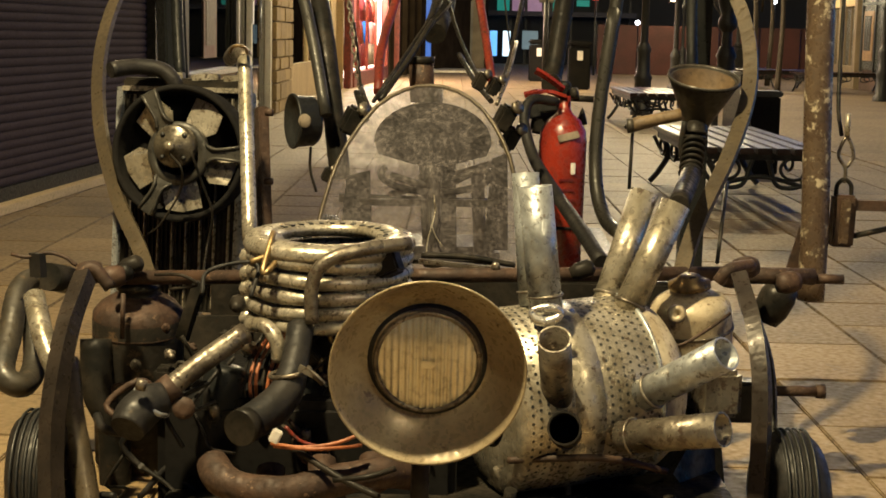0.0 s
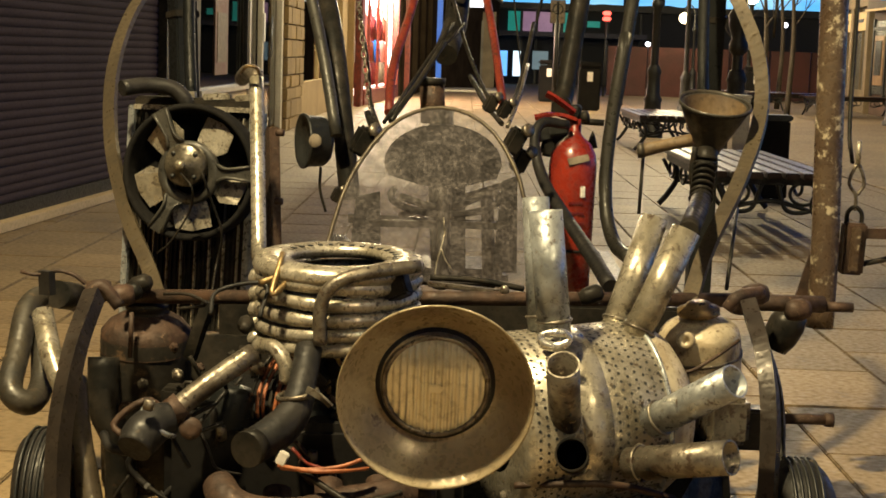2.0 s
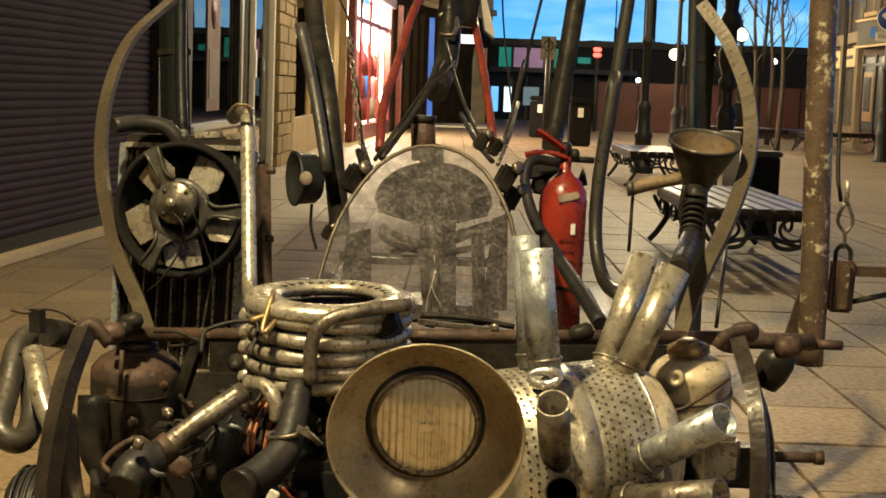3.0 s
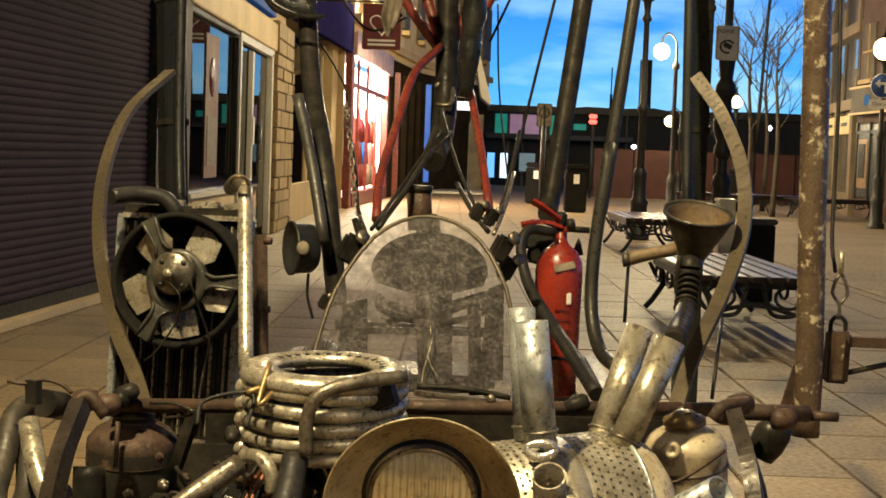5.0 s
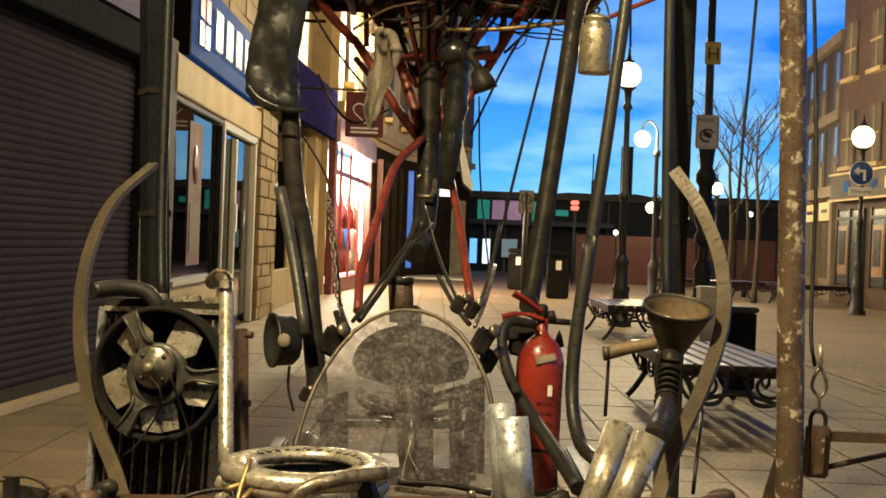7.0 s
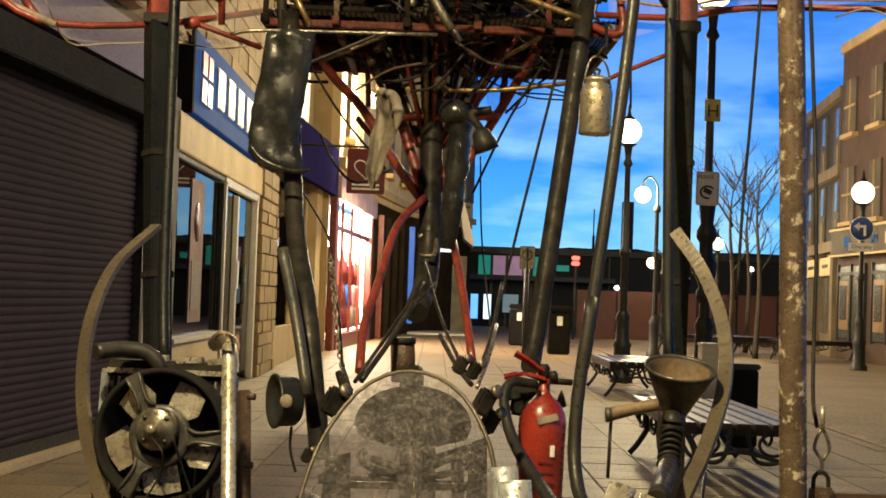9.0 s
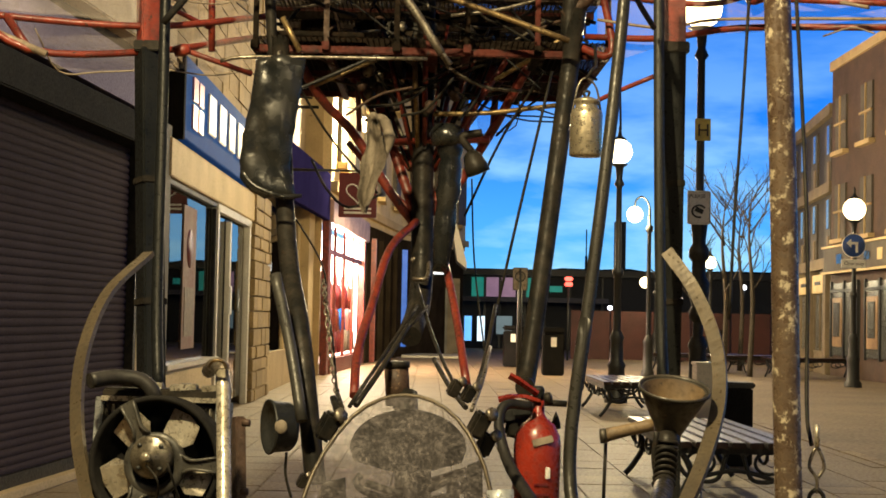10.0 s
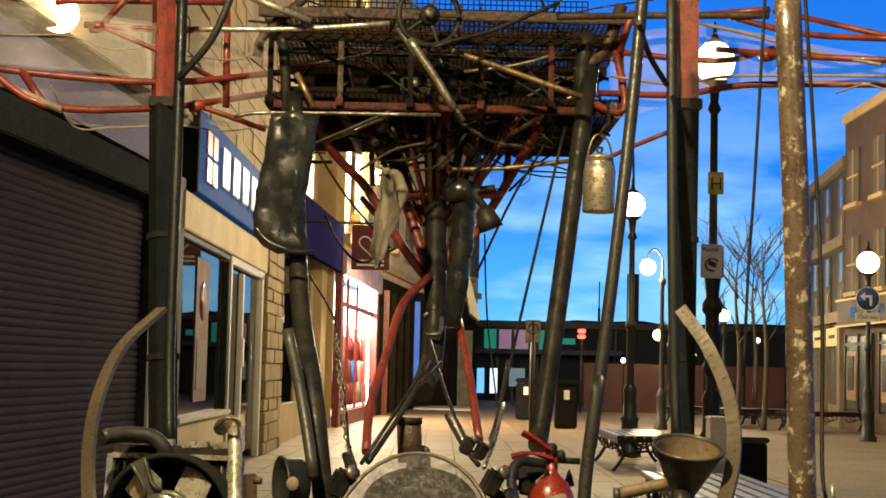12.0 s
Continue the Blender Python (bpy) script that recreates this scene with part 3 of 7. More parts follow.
    part("canopy", sheet([(0.85, 47.5, 3.0), (1.15, 47.5, 2.75), (1.15, 47.5, 2.95), (0.75, 47.5, 4.4), (0.6, 47.5, 4.4)], 2.0, (0, 1, 0)), WHITEFRAME, row)
    # pale slab stands in for the light on the pavement in front of the door
    part("step", box((0.1, 45.5, 0.03), (1.8, 3.0, 0.06)), WHITEFRAME, row)

    return row


far_row()
lamp("shop_light", (-2.2, 34.0, 2.6), 1200, (1.0, 0.78, 0.62), 0.15)
lamp("shop_light", (-2.05, 36.3, 2.6), 800, (1.0, 0.78, 0.62), 0.15)


def wall_floodlight(place, watts):
    p = Vector(place)
    s = thing("wall_floodlight", p, "bright round floodlight on an arm from the stone terrace", "lamp")
    g = part("globe", lathe([(0.001, -0.16), (0.12, -0.11), (0.16, 0.0), (0.12, 0.11), (0.001, 0.16)], p, sides=18), GLOBE, s)
    g.visible_shadow = False
    part("arm", tube([p + Vector((0, 0, 0.15)), p + Vector((-0.3, 0.1, 0.35)), p + Vector((-0.95, 0.2, 0.3))], 0.02, 8), BLACK, s)
    lamp("floodlight", place, watts, (1.0, 0.80, 0.45), 0.14)


wall_floodlight((-1.43, 31.0, 5.17), 3000)


def heart_sign():
    s = thing("hanging_sign", (-1.09, 22, 2.97), "maroon projecting shop sign with a white heart outline", "sign")
    c = Vector((-1.09, 22, 2.97))
    board = part("board", box(c, (0.56, 0.06, 0.66), bevel=0.01), MAROON, s)
    pts = [c + Vector((0.15 * math.sin(a) ** 3 * 1.15, -0.036, 0.04 + 0.010 * (13 * math.cos(a) - 5 * math.cos(2 * a) - 2 * math.cos(3 * a) - math.cos(4 * a)))) for a in [2 * math.pi * k / 24 for k in range(24)]]
    part("heart_outline", tube(pts, 0.011, 6, 1, closed=True), WHITEPAINT, board)
    for i, w in enumerate((0.4, 0.4)):
        part("text_bar", box(c + Vector((0, -0.036, -0.2 - 0.06 * i)), (w, 0.008, 0.03)), WHITEPAINT, board)
    part("bracket", tube([c + Vector((-0.28, 0, 0.36)), c + Vector((-1.0, 0, 0.36))], 0.02, 8), BLACK, s)
    part("bracket", tube([c + Vector((0.28, 0, 0.36)), c + Vector((-0.28, 0, 0.36))], 0.015, 8), BLACK, s)


heart_sign()


# ---- the dark low buildings at the end of the street ----
def end_block():
    b = thing("low_market_hall", (6, 62, 0), "long low dark building across the end of the street", "building", kind="structure")
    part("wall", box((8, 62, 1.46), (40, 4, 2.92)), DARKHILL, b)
    part("roof", box((8, 61.8, 3.05), (40.6, 5, 0.25)), BLACK, b)
    teal = material("teal_lit_band", (0.02, 0.2, 0.18), None, 0.5, 0, 2, None, 0, 0, glow=(0.0, 0.45, 0.36), glow_strength=0.35)
    lilac = material("lilac_lit_band", (0.3, 0.2, 0.3), None, 0.5, 0, 2, None, 0, 0, glow=(0.5, 0.28, 0.45), glow_strength=0.4)
    for x, w, h, m in ((1.95, 0.56, 0.84, teal), (2.55, 0.58, 0.84, lilac), (3.15, 0.56, 0.84, lilac), (4.05, 0.44, 0.84, teal), (5.05, 0.5, 0.24, teal)):
        part("lit_panel", box((x, 59.9, 2.42), (w, 0.06, h)), m, b)
    for x in (0.8, 2.2, 2.8, 3.8, 4.6, 5.6, 6.9):
        part("pillar", box((x, 59.8, 1.45), (0.1, 0.2, 2.9)), BLACK, b)
    part("awning", box((3.4, 58.4, 1.95), (7.0, 1.6, 0.18)), material("navy_awning", (0.015, 0.018, 0.05), None, 0.6, 0, 2, None, 0, 0.1), b)
    spark = material("distant_lamp", (0.9, 0.9, 0.9), None, 0.5, 0, 2, None, 0, 0, glow=(0.9, 0.92, 1.0), glow_strength=6.0)
    for x, y, z in ((9.3, 58, 2.2), (12.2, 58, 2.6), (7.0, 58, 1.7), (13.6, 55, 3.1), (10.4, 57, 3.0), (15.2, 58, 2.4)):
        part("far_lamp", lathe([(0.001, -0.1), (0.08, -0.06), (0.1, 0), (0.08, 0.06), (0.001, 0.1)], (x, y, z), sides=10), spark, b)
        part("far_lamp_post", tube([(x, y, 0), (x, y, z - 0.1)], 0.04, 6), BLACK, b)
    white = material("lit_poster", (0.7, 0.8, 0.9), None, 0.5, 0, 2, None, 0, 0, glow=(0.65, 0.85, 1.0), glow_strength=1.6)
    cyan = material("lit_blue_poster", (0.2, 0.5, 0.9), None, 0.5, 0, 2, None, 0, 0, glow=(0.15, 0.5, 1.0), glow_strength=1.2)
    part("lit_poster", box((1.5, 57.8, 0.8), (0.28, 0.1, 0.95)), cyan, b)
    part("lit_poster", box((2.0, 57.8, 0.8), (0.28, 0.1, 0.95)), white, b)
    part("lit_window", box((2.9, 57.9, 0.95), (0.6, 0.1, 0.7)), material("dim_window", (0.1, 0.13, 0.15), None, 0.4, 0, 2, None, 0, 0, glow=(0.2, 0.35, 0.42), glow_strength=0.4), b)
    fence = material("red_brown_hoarding", (0.060, 0.012, 0.009), None, 0.7, 0, 2, None, 0, 0.2)
    for i in range(14):
        part("hoarding_panel", box((5.0 + i * 1.25, 46.5 + 0.12 * (i % 2), 0.75), (1.2, 0.1, 1.5)), fence, b)
    return b


end_block()
hill = bmesh.new()
for i in range(60):
    x = -80 + i * 4
    h = 6 + 2.2 * noise.noise(Vector((x * 0.03, 1, 0))) + 0.8 * noise.noise(Vector((x * 0.2, 3, 0)))
    h += 2.2 * math.exp(-((x - 44) / 15) ** 2)
    v = [hill.verts.new((x, 180, -1)), hill.verts.new((x, 180, h)), hill.verts.new((x, 220, -1))]
hill.verts.ensure_lookup_table()
for i in range(59):
    a, b = hill.verts[i * 3: i * 3 + 3], hill.verts[i * 3 + 3: i * 3 + 6]
    hill.faces.new((a[0], b[0], b[1], a[1]))
    hill.faces.new((a[1], b[1], b[2], a[2]))
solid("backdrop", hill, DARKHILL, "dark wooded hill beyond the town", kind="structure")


# ---- brick buildings across the road ----
def right_block():
    b = thing("brick_terrace", (10, 36, 0), "brown brick building with shops across the road", "building", kind="structure")
    part("wall", box((12.72, 31.5, 3.7), (6, 9.4, 7.4)), BRICK, b)
    part("parapet", box((12.66, 31.5, 7.5), (6.0, 9.5, 0.22)), STONEWALL, b)
    for y in (28.6, 30.9, 33.2, 35.3):
        for z in (3.9, 6.0):
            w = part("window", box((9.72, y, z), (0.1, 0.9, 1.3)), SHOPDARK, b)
            part("window_sill", box((9.67, y, z - 0.7), (0.2, 1.1, 0.1)), STONEWALL, w)
            part("sash_bar", box((9.66, y, z), (0.06, 0.9, 0.05)), STONEWALL, w)
            part("sash_bar", box((9.66, y, z), (0.05, 0.035, 1.3)), STONEWALL, w)
    lit = material("lit_shop_window", (0.05, 0.05, 0.042), (0.025, 0.025, 0.022), 0.25, 0, 1.5, (0.16, 0.14, 0.10), 0.35, 0, glow=(0.6, 0.55, 0.35), glow_strength=0.05)
    wood = material("varnished_wood_panel", (0.30, 0.19, 0.09), (0.20, 0.12, 0.055), 0.5, 0.0, 4, None, 0, 0.2)
    concrete = material("stained_concrete_band", (0.21, 0.16, 0.095), (0.145, 0.11, 0.068), 0.85, 0.0, 1.5, (0.11, 0.085, 0.055), 0.3, 0.4)
    slate = material("dark_brown_cladding", (0.038, 0.029, 0.022), (0.026, 0.020, 0.016), 0.8, 0.0, 1.2, (0.055, 0.042, 0.03), 0.3, 0.3)
    # reflected sky painted as a flat blue-grey on the panes
    pane_sky = material("sky_painted_pane", (0.16, 0.20, 0.24), None, 0.12, 0, 2, None, 0, 0)
    for y in (29.0, 32.0, 34.8):
        s = part("shop_window", box((9.72, y, 1.35), (0.1, 2.2, 1.7)), lit, b)
        for k in range(3):
            part("window_frame", box((9.66, y - 1.1 + 1.1 * k, 1.35), (0.06, 0.09, 1.8)), BLACK, s)
        part("window_rail", box((9.66, y, 2.02), (0.06, 2.3, 0.07)), BLACK, s)
        part("wood_panel", box((9.65, y + 0.52, 1.28), (0.04, 0.80, 1.15), bevel=0.006), wood, s)
        part("panel_glass", box((9.62, y + 0.52, 1.34), (0.03, 0.50, 0.80)), lit, s)
    part("shop_fascia", box((9.62, 31.5, 2.75), (0.25, 9, 0.66)), BLACK, b)
    panel = part("fascia_panel", box((9.48, 31.5, 2.75), (0.06, 8.6, 0.54)), SHOPDARK, b, "dark glossy fascia with pale edging")
    for z in (2.44, 3.05):
        part("fascia_edge", box((9.45, 31.5, z), (0.08, 8.9, 0.05)), CREAM, panel)
    rngf = random.Random(8)
    for k in range(7):
        part("fascia_mark", box((9.44, 28.2 + k * 1.05 + rngf.uniform(-0.2, 0.2), 2.74), (0.02, rngf.uniform(0.2, 0.5), rngf.uniform(0.16, 0.34)), bevel=0.004), CREAM if k % 2 else PANE, panel)
    c = part("modern_wall", box((13.2, 40.1, 3.3), (6.6, 6.9, 6.6)), slate, b, "dark modern block with concrete bands")
    for z in (2.75, 4.62, 6.55):
        part("concrete_band", box((9.85, 40.1, z), (0.2, 7.0, 0.27)), concrete, c)
    for z in (3.62, 5.48):
        for y in (37.4, 39.6, 41.8, 43.6):
            w = part("window", box((9.88, y, z), (0.06, 1.0, 1.5)), SHOPDARK, c)
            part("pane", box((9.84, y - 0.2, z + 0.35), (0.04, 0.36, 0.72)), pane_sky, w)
            part("blind", box((9.84, y - 0.2, z - 0.45), (0.04, 0.30, 0.50)), concrete, w)
    for y in (36.75, 39.2, 41.6, 44.0):
        part("shop_pier", box((9.80, y, 1.3), (0.24, 0.42, 2.6), bevel=0.01), concrete, c)
    for y in (37.98, 40.4, 42.8):
        part("shop_fascia", box((9.78, y, 2.25), (0.12, 1.9, 0.46), bevel=0.008), CREAM if y < 41 else concrete, c)
        part("fascia_mark", box((9.71, y, 2.26), (0.01, 0.9, 0.09)), BLACK, c)
        s = part("shop_window", box((9.86, y, 1.25), (0.1, 1.95, 1.45)), lit, c)
        for k in range(3):
            part("window_frame", box((9.79, y - 0.92 + 0.92 * k, 1.25), (0.05, 0.06, 1.5)), concrete, s)
        part("window_frame", box((9.79, y, 0.52), (0.06, 1.95, 0.06)), concrete, s)
        part("stall_riser", box((9.84, y, 0.25), (0.12, 1.95, 0.5)), concrete, c)
    # this front stands askew to the kerb
    askew = Matrix(((1, 0.103, 0, -0.06), (0, 1, 0, 0), (0, 0, 1, 0), (0, 0, 0, 1)))
    for ob in [c] + list(c.children_recursive):
        ob.data.transform(askew)


right_block()


# ---- street furniture ----
def street_lamp(place, tall, globe):
    s = thing("street_lamp", place, "black cast-iron street lamp with a lit round globe", "street lamp", "street lamps")
    p = Vector(place)
    r = 0.055
    part("base", lathe([(0.17, 0), (0.17, 0.08), (0.13, 0.12), (0.12, 0.5), (0.14, 0.55), (0.10, 0.62), (0.09, 0.9), (0.11, 0.95), (0.07, 1.05)], p, sides=16), BLACK, s)
    if tall > 4:
        part("turned_collar", lathe([(r, 1.2), (0.10, 1.25), (0.10, 1.32), (0.07, 1.38), (0.11, 1.5), (0.12, 1.62), (0.075, 1.7), (0.075, 1.85), (0.11, 1.9), (0.11, 1.98), (0.07, 2.05), (0.085, 2.2), (0.1, 2.3), (0.065, 2.38), (r, 2.4)], p, sides=16), BLACK, s)
    neck = tall - globe * 0.5
    part("column", lathe([(r, 1.0), (r, tall * 0.5), (r * 1.5, tall * 0.5 + 0.03), (r * 1.5, tall * 0.5 + 0.1), (r * 0.85, tall * 0.5 + 0.14), (r * 0.75, neck - 0.35), (r * 1.4, neck - 0.3), (r * 0.8, neck - 0.22), (r * 1.1, neck - 0.05), (globe * 0.35, neck)], p, sides=14), BLACK, s)
    g = part("globe", lathe([(0.01, -globe / 2)] + [(globe / 2 * math.cos(a), globe / 2 * math.sin(a)) for a in [radians(-80 + 16 * k) for k in range(11)]] + [(0.01, globe / 2)], p + Vector((0, 0, tall)), sides=20), GLOBE, s, "glowing warm white globe")
    g.visible_shadow = False
    part("finial", lathe([(globe * 0.28, 0), (globe * 0.22, 0.03), (globe * 0.1, 0.06), (0.02, 0.14), (0.025, 0.18), (0.003, 0.25)], p + Vector((0, 0, tall + globe * 0.46)), sides=12), BLACK, s)
    return s


WARM = (1.0, 0.795, 0.43)
LAMPS = [((2.88, 16.0, 0), 4.6, 0.44, 850), ((2.765, 22.0, 0), 3.70, 0.37, 950), ((8.35, 29.4, 0), 3.50, 0.44, 150), ((7.5, 40.0, 0), 2.82, 0.34, 450),
         # unseen lamp behind the walker, added as frontal fill
         ((2.9, -2.0, 0), 4.6, 0.44, 620)]
for place, tall, globe, watts in LAMPS:
    street_lamp(place, tall, globe)
    lamp("lamp_light", (place[0], place[1], tall), watts, WARM, globe * 0.45)



def crook_lamp(pole, globe_at, globe, watts):
    g, p = Vector(globe_at), Vector(pole)
    s = thing("crook_lamp", p, "slim black lamp post with a crook arm and a lit globe", "street lamp", "crook lamps")
    h = g.z + 0.1
    part("base", lathe([(0.15, 0), (0.15, 0.1), (0.11, 0.15), (0.10, 0.7), (0.12, 0.75), (0.05, 0.9)], p, sides=12), BLACK, s)
    part("column", lathe([(0.05, 0.9), (0.045, h - 0.5), (0.08, h - 0.46), (0.08, h - 0.36), (0.035, h - 0.32), (0.03, h), (0.005, h + 0.12)], p, sides=10), BLACK, s)
    way = (Vector((p.x, p.y, g.z)) - g)
    part("crook", tube([Vector((p.x, p.y, h - 0.2)), g + way * 0.95 + Vector((0, 0, 0.22)), g + way * 0.5 + Vector((0, 0, 0.40)), g + way * 0.08 + Vector((0, 0, 0.32)), g + Vector((0, 0, globe * 0.45))], 0.02, 8, 5), BLACK, s)
    part("globe", lathe([(0.01, -globe / 2)] + [(globe / 2 * math.cos(a), globe / 2 * math.sin(a)) for a in [radians(-80 + 16 * k) for k in range(11)]] + [(0.01, globe / 2)], g, sides=20), GLOBE, s, "glowing warm white globe").visible_shadow = False
    lamp("lamp_light", g, watts, WARM, globe * 0.45)


crook_lamp((4.83, 33.0, 0), (4.50, 33.0, 3.56), 0.36, 650)
crook_lamp((6.95, 46.0, 0), (6.62, 46.0, 2.40), 0.34, 110)


# unseen key lamp; tall post and hood added, light thrown down on vehicle's front
def key_lamp(foot, head, aim, watts):
    s = thing("hooded_street_lamp", foot, "unseen tall black key lamp with an added downward metal hood", "street lamp")
    h, way = Vector(head), (Vector(aim) - Vector(head)).normalized()
    part("post", tube([Vector(foot), Vector((foot[0], foot[1], head[2] + 0.3)), h - way * 0.3], [0.07, 0.05, 0.03], 12, 6), BLACK, s)
    part("hood", lathe([(0.03, -0.24), (0.09, -0.2), (0.16, -0.08), (0.24, 0.06), (0.25, 0.06), (0.17, -0.085), (0.10, -0.22), (0.03, -0.26)], h, way, 28), BLACK, s)
    data = bpy.data.lights.new("hooded_lamp_light", "SPOT")
    data.energy, data.color, data.shadow_soft_size = watts, WARM, 0.1
    data.spot_size, data.spot_blend = radians(112), 0.8
    ob = new("hooded_lamp_light", data)
    ob.matrix_world = look(h + way * 0.02, aim)


key_lamp((-2.3, 1.5, 0), (-1.25, 1.75, 4.7), (-0.05, 3.6, 0.8), 2300)


def bench(place, angle, length, group="slatted benches"):
    b = thing("bench", (0, 0, 0), "backless bench with dark wooden slats on ornate black iron legs", "bench", group)
    wide, high = 0.80, 0.45
    for i in range(7):
        y = -wide / 2 + (i + 0.5) * wide / 7
        part("slat", box((0, y, high - 0.02), (length, wide / 7 - 0.025, 0.04), bevel=0.006), BENCHWOOD, b)
    for sx in (-1, 1):
        x = sx * (length / 2 - 0.14)
        e = part("end_frame", bar((x, -wide / 2 + 0.03, high - 0.06), (x, wide / 2 - 0.03, high - 0.06), 0.04, 0.05), BLACK, b)
        for sy in (-1, 1):
            part("leg", tube([(x, sy * (wide / 2 - 0.06), high - 0.07), (x, sy * (wide / 2 - 0.12), 0.24), (x, sy * (wide / 2 - 0.05), 0.10), (x, sy * (wide / 2 + 0.02), 0.015)], 0.022, 8), BLACK, e)
            part("scroll", tube([(x, sy * 0.40, high - 0.08), (x, sy * 0.30, 0.22), (x, sy * 0.12, 0.20), (x, sy * 0.05, high - 0.08)], 0.016, 6), BLACK, e)
            part("scroll", tube([(x, sy * (0.22 + 0.09 * math.cos(a)), 0.31 + 0.07 * math.sin(a)) for a in [k * math.pi / 5 for k in range(10)]], 0.012, 6, 2, closed=True), BLACK, e)
        part("stretcher", tube([(x, -wide / 2 + 0.12, 0.2), (x, 0, 0.26), (x, wide / 2 - 0.12, 0.2)], 0.016, 6), BLACK, e)
    for sy in (-1, 1):
        part("apron", bar((-length / 2 + 0.1, sy * (wide / 2 - 0.05), high - 0.07), (length / 2 - 0.1, sy * (wide / 2 - 0.05), high - 0.07), 0.03, 0.05), BLACK, b)
        for k in range(4):
            x0 = -length / 2 + 0.3 + k * (length - 0.6) / 3.0
            part("apron_scroll", tube([(x0 + 0.13 * math.cos(a), sy * (wide / 2 - 0.05), high - 0.15 + 0.06 * math.sin(a)) for a in [j * math.pi / 5 for j in range(10)]], 0.012, 6, 2, closed=True), BLACK, b)
    b.matrix_basis = pose(*place, 0, 0, angle)
    return b


first = bench((1.97, 10.62, 0), 90, 2.4)
copy_thing(first, pose(2.55, 19.6, 0, 0, 0, 90))
for x, y in ((6.6, 36.5), (7.4, 35.5), (8.8, 34.0)):
    copy_thing(first, pose(x, y, 0, 0, 0, 20))


def litter_bin(place, group="litter bins"):
    b = thing("litter_bin", place, "black street litter bin with a small white label", "litter bin", group)
    p = Vector(place)
    part("body", box(p + Vector((0, 0, 0.45)), (0.46, 0.46, 0.9), bevel=0.03), MATT, b)
    part("hood", box(p + Vector((0, 0, 0.97)), (0.5, 0.5, 0.12), bevel=0.04), MATT, b)
    part("label_plate", box(p + Vector((0, -0.235, 0.72)), (0.12, 0.01, 0.2)), WHITEPAINT, b)


litter_bin((2.68, 32.3, 0))
litter_bin((2.1, 37.5, 0))
litter_bin((7.2, 37.5, 0))
post_box = thing("black_box", (2.62, 12.7, 0), "plain black metal box standing behind the bench", "box")
part("body", box((2.62, 12.7, 0.33), (0.24, 0.24, 0.66), bevel=0.015), MATT, post_box)
part("lid", box((2.62, 12.7, 0.68), (0.27, 0.27, 0.05), bevel=0.012), BLACK, post_box)


cabinet = thing("utility_cabinet", (2.585, 14.1, 0), "narrow pale grey metal utility cabinet by the lamp post", "cabinet")
part("body", box((2.585, 14.1, 0.40), (0.15, 0.26, 0.80), bevel=0.008), WHITEFRAME, cabinet)
part("cap", box((2.585, 14.1, 0.815), (0.17, 0.28, 0.03), bevel=0.008), WHITEFRAME, cabinet)
part("plinth", box((2.585, 14.1, 0.03), (0.18, 0.30, 0.06), bevel=0.006), MATT, cabinet)


def turn_sign():
    c = Vector((8.31, 29.30, 2.78))
    s = thing("arrow_sign", c, "round blue road sign with a white bent arrow", "road sign")
    disc = part("disc", lathe([(0.0, 0), (0.235, 0), (0.235, 0.015), (0.0, 0.015)], c, (0, -1, 0), 32), material("road_sign_blue", (0.02, 0.07, 0.30), None, 0.35, 0, 4, None, 0, 0.02), s)
    part("rim", tube([c + Vector((0.23 * math.cos(a), -0.012, 0.23 * math.sin(a))) for a in [k * math.pi / 12 for k in range(24)]], 0.008, 6, 1, closed=True), WHITEPAINT, disc)
    part("arrow", box(c + Vector((0.06, -0.02, -0.05)), (0.05, 0.006, 0.18)), WHITEPAINT, disc)
    part("arrow", box(c + Vector((0.0, -0.02, 0.045)), (0.17, 0.006, 0.05)), WHITEPAINT, disc)
    part("arrow_head", sheet([c + Vector(v) for v in ((-0.15, -0.017, 0.045), (-0.05, -0.017, 0.13), (-0.05, -0.017, -0.04))], 0.006, (0, -1, 0)), WHITEPAINT, disc)
    plate = part("plate", box(c + Vector((0, 0, -0.36)), (0.48, 0.02, 0.17), bevel=0.006), WHITEPAINT, s, "white plate with black words")
    lettering("One way", 0.11, 0.002, BLACK, plate, Matrix.Translation(c + Vector((-0.19, -0.014, -0.39))) @ Matrix.Rotation(radians(90), 4, "X"))


turn_sign()


